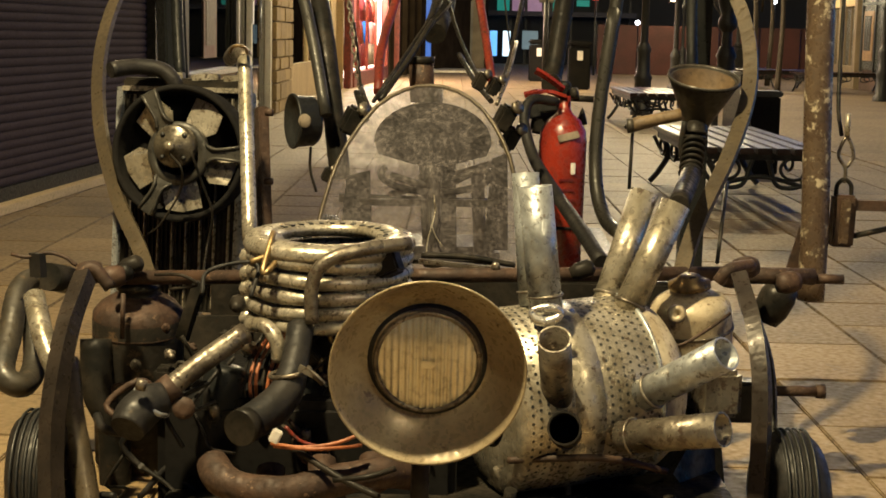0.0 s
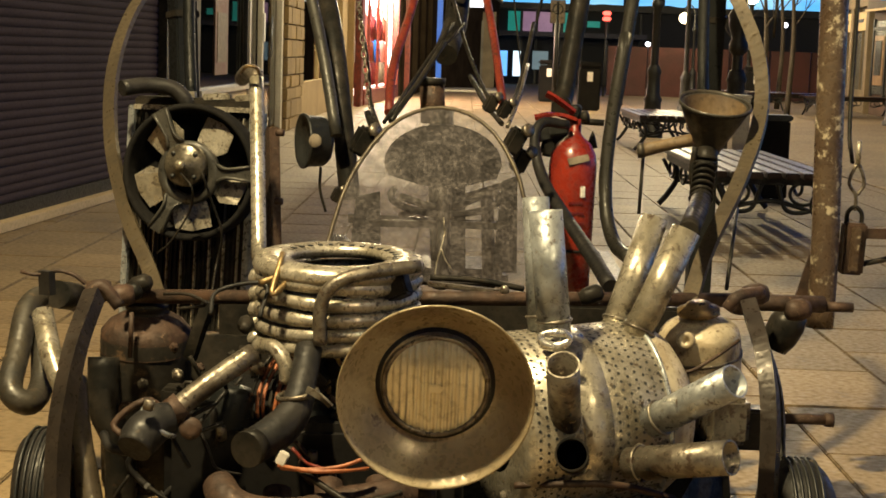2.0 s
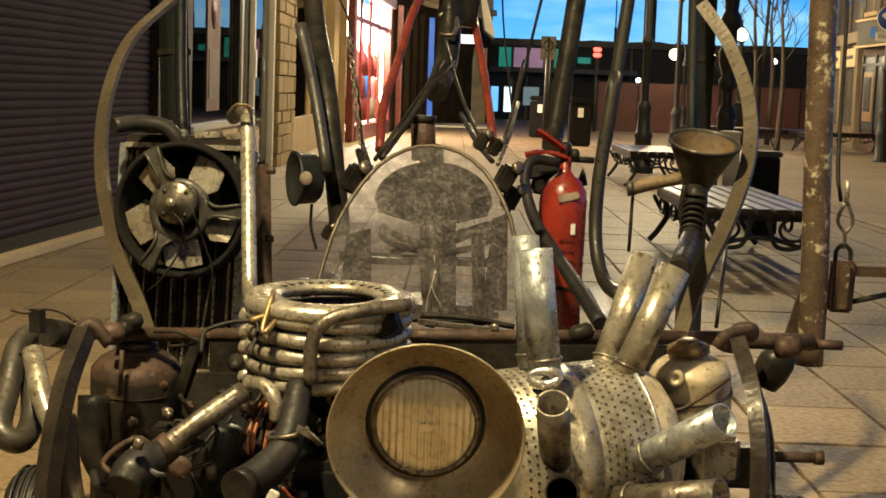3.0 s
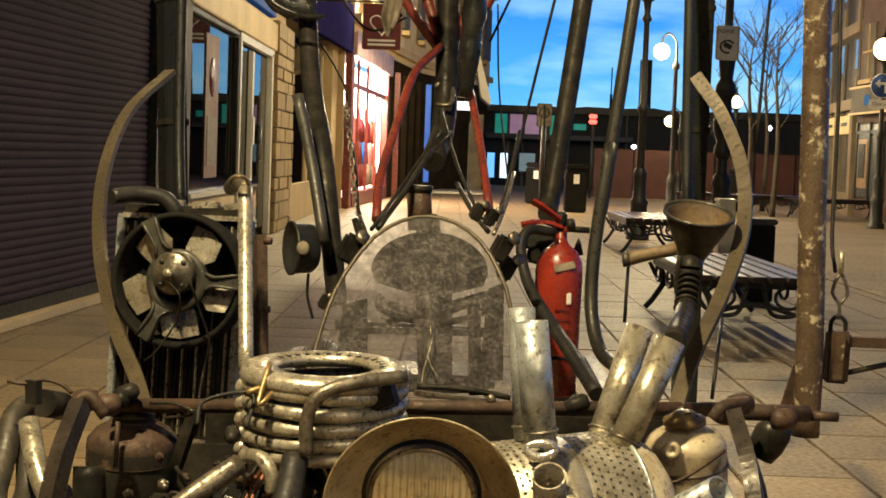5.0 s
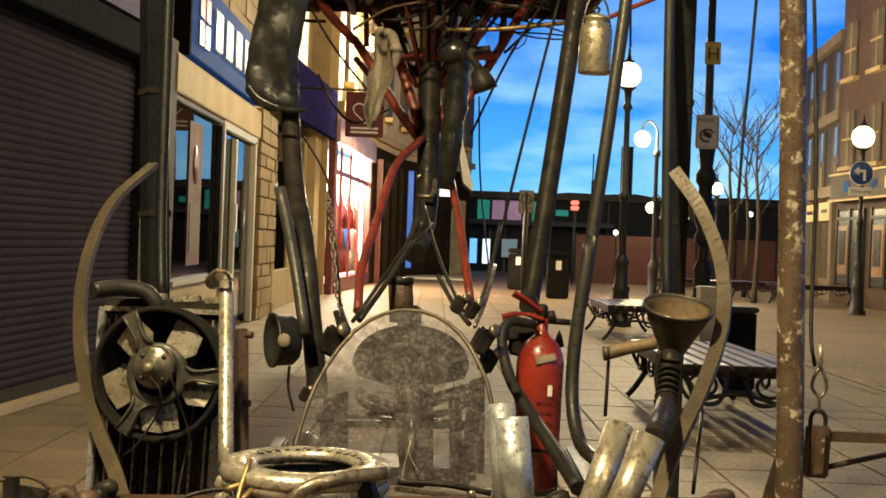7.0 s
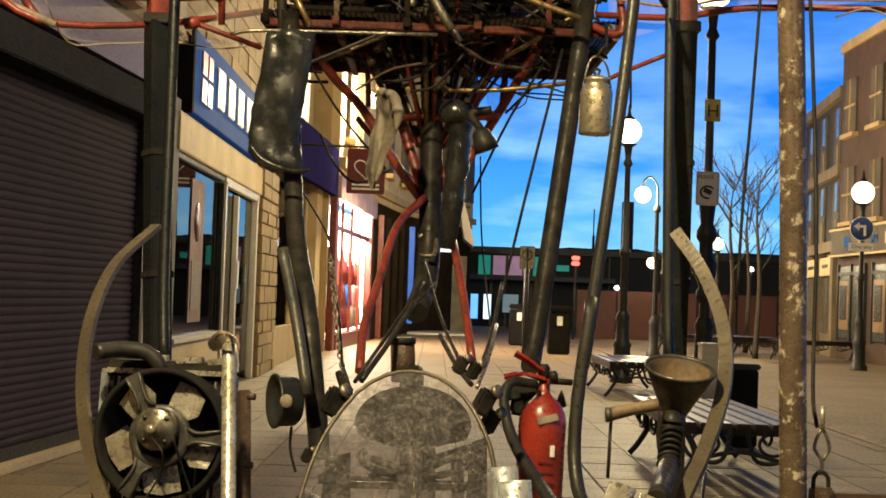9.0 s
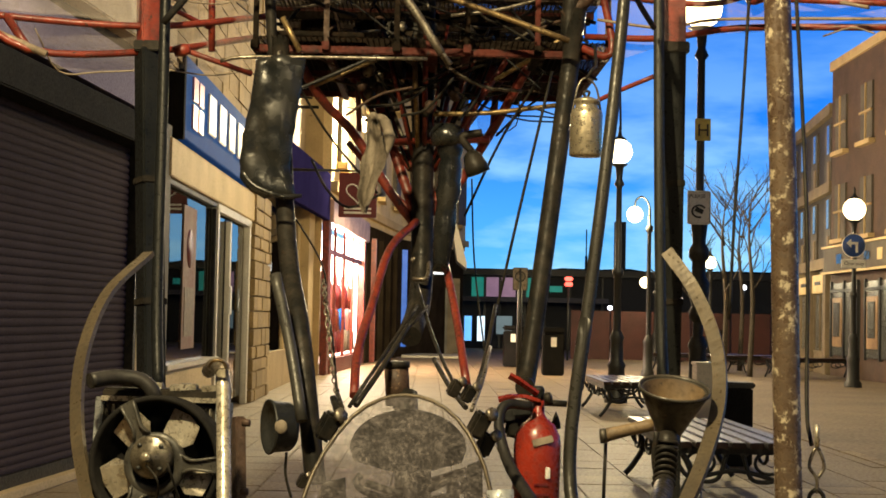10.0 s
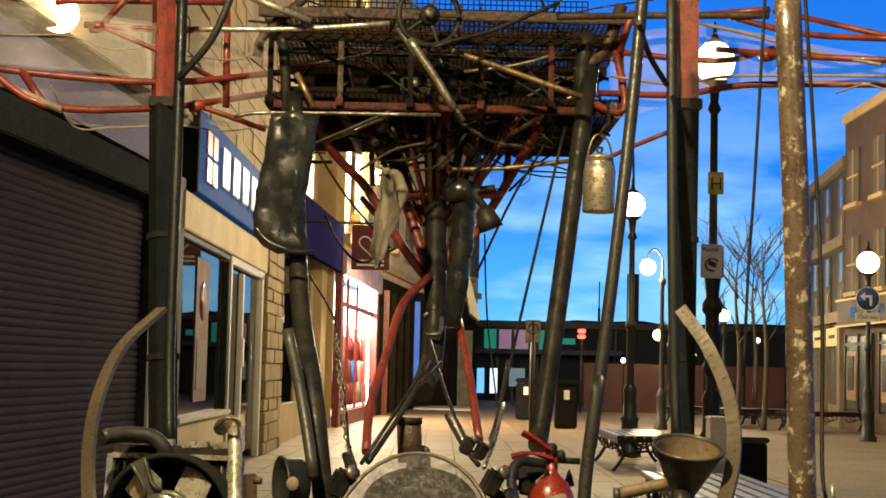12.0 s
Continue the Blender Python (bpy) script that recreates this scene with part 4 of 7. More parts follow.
def please_sign():
    c = Vector((2.847, 15.85, 2.423))
    s = thing("please_sign", c, "small white notice with a black picture on a lamp post", "sign")
    plate = part("plate", box(c, (0.25, 0.015, 0.36), bevel=0.012), WHITEPAINT, s)
    lettering("PLEASE", 0.055, 0.002, BLACK, plate, Matrix.Translation(c + Vector((-0.105, -0.010, 0.105))) @ Matrix.Rotation(radians(90), 4, "X"))
    part("picture_ring", tube([c + Vector((0.075 * math.cos(a), -0.01, -0.04 + 0.065 * math.sin(a))) for a in [k * math.pi / 5 + 0.6 for k in range(8)]], 0.011, 6, 2), BLACK, plate)
    part("picture_mark", box(c + Vector((0.0, -0.01, -0.03)), (0.09, 0.006, 0.05), (0, 25, 0)), BLACK, plate)
    part("border", tube([c + Vector(v) for v in ((-0.11, -0.009, -0.165), (0.11, -0.009, -0.165), (0.11, -0.009, 0.165), (-0.11, -0.009, 0.165))], 0.003, 4, 1, closed=True), BLACK, plate)
    y = Vector((2.886, 15.9, 3.265))
    h = thing("yellow_plate", y, "small yellow hydrant plate with a black mark on a lamp post", "sign")
    p2 = part("plate", box(y, (0.17, 0.012, 0.24), bevel=0.006), material("yellow_plate", (0.75, 0.58, 0.12), None, 0.4, 0, 5, None, 0, 0.02), h)
    lettering("H", 0.19, 0.002, BLACK, p2, Matrix.Translation(y + Vector((-0.065, -0.008, -0.07))) @ Matrix.Rotation(radians(90), 4, "X"))


please_sign()


def far_notice():
    c = Vector((1.81, 30.0, 1.72))
    s = thing("plain_notice", (1.81, 30, 0), "pale notice with a crossed ring on a dark post", "sign")
    part("post", tube([(1.81, 30.03, 0), (1.81, 30.03, 2.2)], 0.05, 8), BLACK, s)
    pl = part("plate", box(c + Vector((0, 0, 0.28)), (0.3, 0.02, 0.46), bevel=0.01), FABRIC, s)
    part("ring", tube([c + Vector((0.1 * math.cos(a), -0.015, 0.33 + 0.1 * math.sin(a))) for a in [k * math.pi / 6 for k in range(12)]], 0.012, 6, 1, closed=True), BLACK, pl)
    part("slash", bar(c + Vector((-0.07, -0.015, 0.26)), c + Vector((0.07, -0.015, 0.4)), 0.02, 0.01), BLACK, pl)


far_notice()


def bare_tree(place, tall, seed):
    r = random.Random(seed)
    s = thing("bare_tree", place, "leafless street tree with thin pale branches", "tree", "street trees")
    p = Vector(place)
    trunk = part("trunk", tube([p, p + Vector((0.05, 0, tall * 0.4)), p + Vector((-0.05, 0, tall * 0.75)), p + Vector((0.02, 0, tall))], [0.07, 0.05, 0.028, 0.008], 8), BARK, s)
    twigs = bmesh.new()

    def grow(a, way, length, rad, depth):
        b = a + way * length
        mid = (a + b) / 2 + Vector((r.uniform(-1, 1), r.uniform(-1, 1), 0.3)) * length * 0.08
        tube([a, mid, b], [rad, rad * 0.75, rad * 0.5], 5, 2, bm=twigs)
        if depth:
            for _ in range(3):
                w = (way + Vector((r.uniform(-0.8, 0.8), r.uniform(-0.8, 0.8), r.uniform(-0.1, 0.6)))).normalized()
                grow(a + (b - a) * r.uniform(0.4, 1.0), w, length * r.uniform(0.5, 0.75), rad * 0.5, depth - 1)

    for i in range(9):
        h = tall * r.uniform(0.4, 0.95)
        a = r.uniform(0, 6.28)
        grow(p + Vector((0, 0, h)), Vector((math.cos(a) * 0.6, math.sin(a) * 0.6, 0.8)).normalized(), tall * 0.22, 0.019, 2)
    part("crown", twigs, BARK, s)


bare_tree((6.3, 32, 0), 3.9, 1)
bare_tree((7.3, 34, 0), 4.3, 2)
bare_tree((7.9, 38, 0), 4.2, 5)
bare_tree((8.0, 45, 0), 3.8, 7)

chim = thing("tall_chimney", (8.1, 64, 0), "tall dark square chimney behind the low building", "chimney")
part("shaft", box((8.1, 64, 2.72), (0.46, 0.46, 5.44)), DARKHILL, chim)
red_light = thing("red_lit_sign_post", (4.12, 44.5, 0), "slim post with a red lit head", "lamp")
part("post", tube([(4.12, 44.5, 0), (4.12, 44.5, 2.3)], 0.03, 8), BLACK, red_light)
for z in (2.26, 2.42):
    part("head", box((4.12, 44.4, z), (0.24, 0.15, 0.12), bevel=0.03), REDGLOW, red_light)
mast = thing("radio_mast", (7.29, 70, 0), "thin dark mast behind the low building", "mast")
part("shaft", tube([(7.29, 70, 0), (7.29, 70, 4.2)], 0.06, 8), DARKHILL, mast)
part("tip", tube([(7.29, 70, 4.1), (7.29, 70, 5.45)], 0.03, 8), DARKHILL, mast)


# ---- the scrap-built vehicle: front ----
FUNNELMAT = material("rusty_black_metal", (0.024, 0.022, 0.017), (0.042, 0.035, 0.024), 0.5, 0.12, 10, (0.11, 0.075, 0.04), 0.40, 0.4)
V = thing("scrap_vehicle", (0.0, 3.6, 0.0), "home-built vehicle of scrap pipes, engine parts, springs and wires", "vehicle")


def rod(name, pts, r, mat, parent=None, sides=10, steps=5, label="", **more):
    return part(name, tube(pts, r, sides, steps, **more), mat, parent or V, label)


def headlamp():
    c = Vector((-0.030, 2.720, 0.505))
    way = Vector((0.03, -1.0, -0.18)).normalized()
    lens_at = Vector((-0.035, 2.800, 0.503))
    dish = part("headlamp_dish", lathe([(0.098, 0.0), (0.108, -0.012), (0.122, -0.006), (0.140, 0.008), (0.158, 0.028), (0.172, 0.048), (0.181, 0.066), (0.1845, 0.068), (0.185, 0.063), (0.176, 0.044), (0.161, 0.022), (0.142, 0.000), (0.124, -0.016), (0.11, -0.03), (0.09, -0.04)], lens_at + way * 0.0, way, 64), DISH, V, "wide brown dish with a worn pale rim")
    part("lamp_ring", tube([lens_at + (Vector((0, 0, 1)).cross(way).normalized() * math.cos(a) + way.cross(Vector((0, 0, 1)).cross(way)).normalized() * math.sin(a)) * 0.099 + way * 0.006 for a in [k * math.pi / 16 for k in range(32)]], 0.005, 8, 1, closed=True), STEEL, dish)
    # black ring puts the shadow round the lens into the shape
    part("lamp_gap", lathe([(0.101, -0.012), (0.114, -0.011), (0.114, -0.008), (0.101, -0.009)], lens_at, way, 48), BLACK, dish)
    # fluted lens
    bm = bmesh.new()
    side = Vector((0, 0, 1)).cross(way).normalized() * -1
    top = way.cross(side).normalized() * -1
    n = 58
    grid = {}
    for i in range(n + 1):
        for j in range(13):
            u, v = -1 + 2 * i / n, -1 + 2 * j / 12
            lim = math.sqrt(max(0.0, 1 - u * u))
            v *= lim
            ripple = 0.0035 * (1 if (i % 4) in (0, 1) else 0)
            bulge = 0.018 * (1 - u * u - v * v)
            grid[i, j] = bm.verts.new(lens_at + side * u * 0.096 + top * v * 0.096 + way * (0.004 + bulge + ripple * (1 - u * u)))
    for i in range(n):
        for j in range(12):
            try:
                bm.faces.new((grid[i, j], grid[i + 1, j], grid[i + 1, j + 1], grid[i, j + 1]))
            except ValueError:
                pass
    bmesh.ops.remove_doubles(bm, verts=bm.verts, dist=0.0002)
    bmesh.ops.recalc_face_normals(bm, faces=bm.faces)
    part("lens", bm, LENS, dish, "fluted glass headlamp lens, unlit")
    part("lens_badge", box(lens_at + way * 0.026 + Vector((0.0, 0, 0.004)), (0.026, 0.004, 0.016), (8, 0, 0), 0.003), LENS, dish)
    part("lamp_stem", tube([(-0.044, 2.850, 0.289), (-0.046, 2.850, 0.218), (-0.045, 2.900, 0.111)], 0.018, 10), DARK, dish)


LENS = material("fluted_lens", (0.78, 0.72, 0.54), (0.6, 0.53, 0.37), 0.16, 0.55, 9, (0.36, 0.29, 0.18), 0.2, 0.05, rough_spread=0.08)
headlamp()


def coil():
    c = Vector((-0.273, 3.420, 0.546))
    R = 0.178
    stack = part("cooling_coil", lathe([(0.11, 0.02), (0.11, 0.028), (R - 0.02, 0.036), (R + 0.012, 0.030), (R + 0.02, 0.012), (R + 0.012, -0.006), (R - 0.02, -0.004), (0.11, 0.012), (0.11, 0.02)], c + Vector((0, 0, 0.082)), (0.0, -0.05, 1), 48), PALE, V, "flat pale metal ring with slots on a pile of bent tubes")
    for k in range(5):
        z = 0.065 - 0.0355 * k
        pts = [c + Vector((R * math.cos(a), R * math.sin(a), z + 0.004 * math.sin(a * 2 + k))) for a in [j * math.pi / 12 for j in range(24)]]
        part("coil_ring", tube(pts, 0.0165, 10, 2, closed=True, wobble=0.1), PALE, stack)
    for k in range(15):
        a = math.pi * (k / 16 - 0.05)
        part("slot", box(c + Vector((0.142 * math.cos(a), 0.142 * math.sin(a), 0.1125 + 0.05 * 0.142 * math.sin(a))), (0.034, 0.010, 0.006), (0, 0, math.degrees(a))), BLACK, stack)
    part("inner_tray", lathe([(0.001, 0.0), (0.115, 0.0), (0.12, 0.01), (0.001, 0.012)], c + Vector((0, 0, 0.04)), (0, 0, 1), 24), DARK, stack)
    rod("hairpin_tube", [(-0.292, 3.200, 0.493), (-0.293, 3.200, 0.570), (-0.269, 3.200, 0.622), (-0.206, 3.220, 0.648), (-0.086, 3.280, 0.662)], 0.0155, STEEL, stack)
    for k, x in enumerate((440, 437)):
        for y in (440, 470, 498, 526, 552):
            part("end_cap", lathe([(0.001, -0.02), (0.02, -0.018), (0.022, 0), (0.02, 0.018), (0.001, 0.02)], c + Vector((-R - 0.004, -0.03 + 0.05 * k, 0.062 - 0.0355 * ((y - 440) / 28))), (0, 1, 0), 8), PALE, stack)


coil()

# galvanised upright and its top elbow
rod("upright_pipe", [(-0.481, 3.600, 0.615), (-0.508, 3.750, 0.829), (-0.529, 3.850, 1.048)], 0.0185, PALE, sides=14)
rod("elbow", [(-0.529, 3.850, 1.042), (-0.536, 3.870, 1.056), (-0.565, 3.950, 1.060), (-0.602, 4.100, 1.039)], 0.021, STEEL)
rod("wire_loop", [(-0.569, 3.850, 1.057), (-0.548, 3.800, 1.076), (-0.524, 3.800, 1.074), (-0.519, 3.830, 1.057)], 0.004, BRASS)
rod("drain_pipe", [(-0.435, 3.250, 0.476), (-0.394, 3.220, 0.479), (-0.367, 3.200, 0.450), (-0.362, 3.200, 0.407)], 0.017, PALE)


FANARM = material("worn_grey_bracket", (0.060, 0.057, 0.048), (0.034, 0.033, 0.029), 0.42, 0.25, 14, (0.016, 0.015, 0.013), 0.4, 0.3)
MOTOR = material("oily_motor", (0.13, 0.115, 0.085), (0.055, 0.047, 0.035), 0.34, 0.5, 22, (0.02, 0.016, 0.012), 0.5, 0.4)


def radiator():
    o = Vector((-0.775, 4.350, 0.622))
    # the block leans back and turns to the walker's right
    turn = Euler((radians(-4), radians(1), radians(-9))).to_matrix()

    def at(x, y, z):
        return o + turn @ Vector((x, y, z))

    w, h = 0.364, 0.640
    body = part("radiator", bmesh.new(), BRASS, V, "old car radiator with a cooling fan in front")
    bm = box((0, 0, 0), (w, 0.05, h))
    bmesh.ops.transform(bm, matrix=Matrix.Translation(o) @ turn.to_4x4(), verts=bm.verts)
    part("core", bm, DARK, body)
    for i in range(26):
        x = -w / 2 + (i + 0.5) * w / 26
        f = bar(at(x, -0.028, -h / 2 + 0.01), at(x, -0.028, h / 2 - 0.02), 0.0035, 0.012)
        part("fin", f, (DARK, DARK, PALE)[i % 3], body)
    for sx in (-1, 1):
        part("side_frame", bar(at(sx * w / 2, -0.01, -h / 2), at(sx * w / 2, -0.01, h / 2), 0.020, 0.07, 0.003), GALV, body)
    tank = part("top_tank", bar(at(-w / 2, 0, h / 2 + 0.012), at(w / 2, 0, h / 2 + 0.02), 0.075, 0.035, 0.006), DARK, body, "black top tank with bright edges")
    part("tank_edge", bar(at(-w / 2, -0.04, h / 2 - 0.004), at(w / 2, -0.04, h / 2 + 0.004), 0.008, 0.014), PALE, body)
    for x, l in ((-0.04, 0.07), (0.06, 0.08), (0.14, 0.05)):
        part("bracket", bar(at(x - l / 2, -0.02, h / 2 + 0.034), at(x + l / 2, -0.02, h / 2 + 0.040), 0.03, 0.02, 0.003), PALE, body)
    part("filler_cap", lathe([(0.001, 0), (0.022, 0.0), (0.022, 0.016), (0.014, 0.02), (0.001, 0.02)], at(0.06, 0, h / 2 + 0.03), (0, 0, 1), 12), STEEL, body)
    # fan: shroud ring, three-armed bracket, motor, blades
    c = Vector((-0.753, 4.200, 0.771))
    R = 0.184
    f = turn @ Vector((0, -1, 0))
    ring = part("fan_shroud", lathe([(R - 0.022, -0.02), (R + 0.006, -0.02), (R + 0.008, 0.0), (R + 0.008, 0.062), (R + 0.003, 0.068), (R - 0.005, 0.068), (R - 0.010, 0.06), (R - 0.014, 0.0), (R - 0.022, -0.012), (R - 0.022, -0.02)], c - f * 0.03, f, 56), MATT, body, "black plastic fan shroud")
    back = [c - f * 0.046 + turn @ Vector(((R - 0.004) * math.cos(radians(a)), 0, (R - 0.004) * math.sin(radians(a)))) for a in range(-28, 209, 8)]
    part("shroud_back", sheet(back, 0.006, f), MATT, ring)
    part("motor_ring", lathe([(0.060, 0.0), (0.084, 0.0), (0.089, 0.006), (0.089, 0.020), (0.084, 0.026), (0.060, 0.030), (0.060, 0.0)], c + f * 0.012, f, 40), FANARM, ring)
    for deg in (118, 2, 243):
        a = radians(deg)
        d, s = turn @ Vector((math.cos(a), 0, math.sin(a))), turn @ Vector((-math.sin(a), 0, math.cos(a)))
        arm = [c + d * 0.075 - s * 0.030 + f * 0.024, c + d * R * 0.62 - s * 0.015 + f * 0.032, c + d * (R + 0.004) - s * 0.024 + f * 0.034, c + d * (R + 0.004) + s * 0.024 + f * 0.034, c + d * R * 0.62 + s * 0.015 + f * 0.032, c + d * 0.075 + s * 0.030 + f * 0.024]
        part("bracket_arm", sheet(arm, 0.012, f), FANARM, ring, "worn grey bracket arm")
        for sd in (-1, 1):
            part("arm_rib", tube([c + d * 0.085 + s * sd * 0.024 + f * 0.04, c + d * R * 0.62 + s * sd * 0.012 + f * 0.048, c + d * R + s * sd * 0.020 + f * 0.046], 0.005, 6, 3), FANARM, ring)
    hub = part("fan_motor", lathe([(0.001, 0.0), (0.056, 0.0), (0.060, 0.008), (0.060, 0.045), (0.054, 0.052), (0.034, 0.054), (0.031, 0.062), (0.014, 0.064), (0.012, 0.078), (0.001, 0.078)], c + turn @ Vector((0.0, -0.02, 0.02)), turn @ Vector((0, -1, 0)), 28), MOTOR, body, "dull metal fan motor")
    part("motor_screw", lathe([(0.001, 0), (0.014, 0), (0.014, 0.012), (0.001, 0.014)], c + turn @ Vector((0.0, -0.1, 0.02)), turn @ Vector((0, -1, 0)), 10), PALE, hub)
    for k in range(4):
        a = radians(45 + 90 * k)
        part("bolt", lathe([(0.001, 0), (0.007, 0), (0.007, 0.008), (0.001, 0.01)], c + turn @ Vector((0.044 * math.cos(a), -0.068, 0.02 + 0.044 * math.sin(a))), turn @ Vector((0, -1, 0)), 6), BLACK, hub)
    for k in range(5):
        a = radians(62 + 72 * k)
        d, s = turn @ Vector((math.cos(a), 0, math.sin(a))), turn @ Vector((-math.sin(a), 0, math.cos(a)))
        rim = R - 0.020
        pts = [c + d * 0.06 - s * 0.026 + f * 0.006, c + d * rim * 0.62 - s * 0.062 + f * 0.012, c + d * rim * 0.93 - s * rim * 0.34 + f * 0.016, c + d * rim - s * 0.01 + f * 0.004, c + d * rim * 0.95 + s * rim * 0.26 - f * 0.010, c + d * rim * 0.55 + s * 0.036 - f * 0.008, c + d * 0.06 + s * 0.026 - f * 0.006]
        part("fan_blade", sheet(pts, 0.004, f), PALE, ring, "pale dusty fan blade")
    rod("fan_cable", [c + turn @ Vector((0, -0.1, 0.0)), (-0.726, 4.050, 0.740), (-0.741, 4.100, 0.673), (-0.796, 4.120, 0.584), (-0.839, 4.150, 0.547)], 0.003, DARK, body, 6)
    rod("fan_cable", [(-0.701, 4.050, 0.787), (-0.673, 4.080, 0.693), (-0.651, 4.100, 0.613), (-0.670, 4.120, 0.516), (-0.659, 4.000, 0.472)], 0.0035, DARK, body, 6)
    rod("top_hose", [(-0.963, 4.250, 0.997), (-0.902, 4.300, 1.007), (-0.833, 4.320, 0.999), (-0.796, 4.320, 0.966), (-0.792, 4.330, 0.933)], 0.023, RUBBER, body, 12)
    for y in (200, 320):
        part("side_bolt", lathe([(0.001, 0), (0.011, 0), (0.011, 0.02), (0.001, 0.022)], Vector((-0.518, 4.200, 0.795)) + Vector((0, 0, (260 - y) * 0.0016)), (1, -0.3, 0), 8), RUST, body)
    part("side_plate", bar((-0.551, 4.350, 0.897), (-0.530, 4.300, 0.510), 0.03, 0.06, 0.004), RUST, body)


radiator()

# leaf springs arching over the front
rod("arched_leaf_spring", [(-0.927, 4.900, 1.388), (-1.019, 4.700, 1.247), (-1.044, 4.500, 1.054), (-1.016, 4.350, 0.844), (-0.936, 4.200, 0.649), (-0.845, 4.050, 0.530), (-0.784, 3.900, 0.465)], 0, SPRING, flat=(0.040, 0.016), steps=8)
rod("arched_leaf_spring", [(0.734, 4.600, 1.417), (0.802, 4.500, 1.297), (0.840, 4.350, 1.139), (0.823, 4.200, 0.981), (0.741, 4.000, 0.821), (0.632, 3.800, 0.662), (0.569, 3.650, 0.544)], 0, SPRING, flat=(0.040, 0.016), steps=8)
rod("front_leaf_spring", [(-0.819, 3.350, 0.558), (-0.821, 3.200, 0.471), (-0.824, 3.100, 0.345), (-0.821, 3.050, 0.236), (-0.807, 3.000, 0.130), (-0.802, 3.000, 0.009)], 0, SPRINGDARK, flat=(0.035, 0.042), steps=8)
rod("front_leaf_spring", [(0.655, 3.350, 0.592), (0.664, 3.200, 0.505), (0.669, 3.120, 0.400), (0.665, 3.080, 0.263), (0.658, 3.050, 0.150), (0.649, 3.000, 0.044)], 0, SPRINGDARK, flat=(0.035, 0.032), steps=8)
rod("spring_leaf", [(0.679, 3.400, 0.545), (0.714, 3.300, 0.410), (0.708, 3.200, 0.281), (0.683, 3.100, 0.134)], 0, DARK, flat=(0.03, 0.02), steps=6)
rod("tail_bar", [(-0.850, 3.300, 0.373), (-0.814, 3.200, 0.270), (-0.781, 3.150, 0.171), (-0.752, 3.100, 0.062)], 0.028, SPRING)

# axle beam
rod("axle_beam", [(-0.826, 3.660, 0.505), (0.745, 3.660, 0.552)], 0.018, RUST, sides=8)
rod("axle_tube", [(0.683, 3.620, 0.553), (0.898, 3.660, 0.547)], 0.021, RUST, sides=12)
rod("axle_stub", [(0.899, 3.660, 0.542), (0.971, 3.660, 0.542)], 0.0125, RUST, sides=12)
rod("spring_stub", [(0.774, 3.500, 0.296), (0.888, 3.500, 0.297)], 0.013, RUST, sides=12)
part("stub_collar", lathe([(0.001, 0), (0.017, 0), (0.018, 0.02), (0.001, 0.022)], (0.880, 3.500, 0.297), (1, 0, 0), 12), RUST, V)
part("cross_plate", bar((-0.075, 3.700, 0.558), (0.171, 3.700, 0.538), 0.03, 0.012, 0.003), STEEL, V)
part("plate_bolt", lathe([(0.001, 0), (0.012, 0), (0.012, 0.01), (0.001, 0.012)], (0.116, 3.660, 0.555), (0, -1, 0), 8), STEEL, V)
rod("bonnet_edge", [(-0.070, 3.800, 0.558), (0.052, 3.800, 0.555), (0.171, 3.800, 0.537)], 0.008, DARK)
for q in ((0.709, 3.550, 0.583), (0.673, 3.500, 0.568), (-0.831, 3.450, 0.552), (-0.790, 3.500, 0.534), (0.828, 3.620, 0.538)):
    part("shackle_knuckle", lathe([(0.001, -0.03), (0.022, -0.028), (0.027, -0.01), (0.027, 0.012), (0.02, 0.028), (0.001, 0.03)], q, (1, 0.2, 0.1), 12), RUST, V)
rod("shackle_link", [(0.625, 3.450, 0.562), (0.650, 3.450, 0.592), (0.712, 3.500, 0.596)], 0.015, RUST)
rod("shackle_link", [(-0.845, 3.400, 0.556), (-0.812, 3.400, 0.570), (-0.772, 3.400, 0.525)], 0.015, RUST)
part("rubber_bush", lathe([(0.001, -0.055), (0.034, -0.052), (0.044, -0.02), (0.046, 0.02), (0.038, 0.05), (0.001, 0.054)], (0.825, 3.750, 0.464), (0.45, -0.1, 1), 20), DARK, V)
for q in ((-0.792, 3.600, 0.525), (0.324, 3.600, 0.560), (-0.773, 3.620, 0.543)):
    part("brake_union", lathe([(0.001, -0.03), (0.015, -0.03), (0.022, -0.01), (0.022, 0.02), (0.012, 0.03), (0.001, 0.03)], q, (1, 0, 0.4), 10), DARK, V)


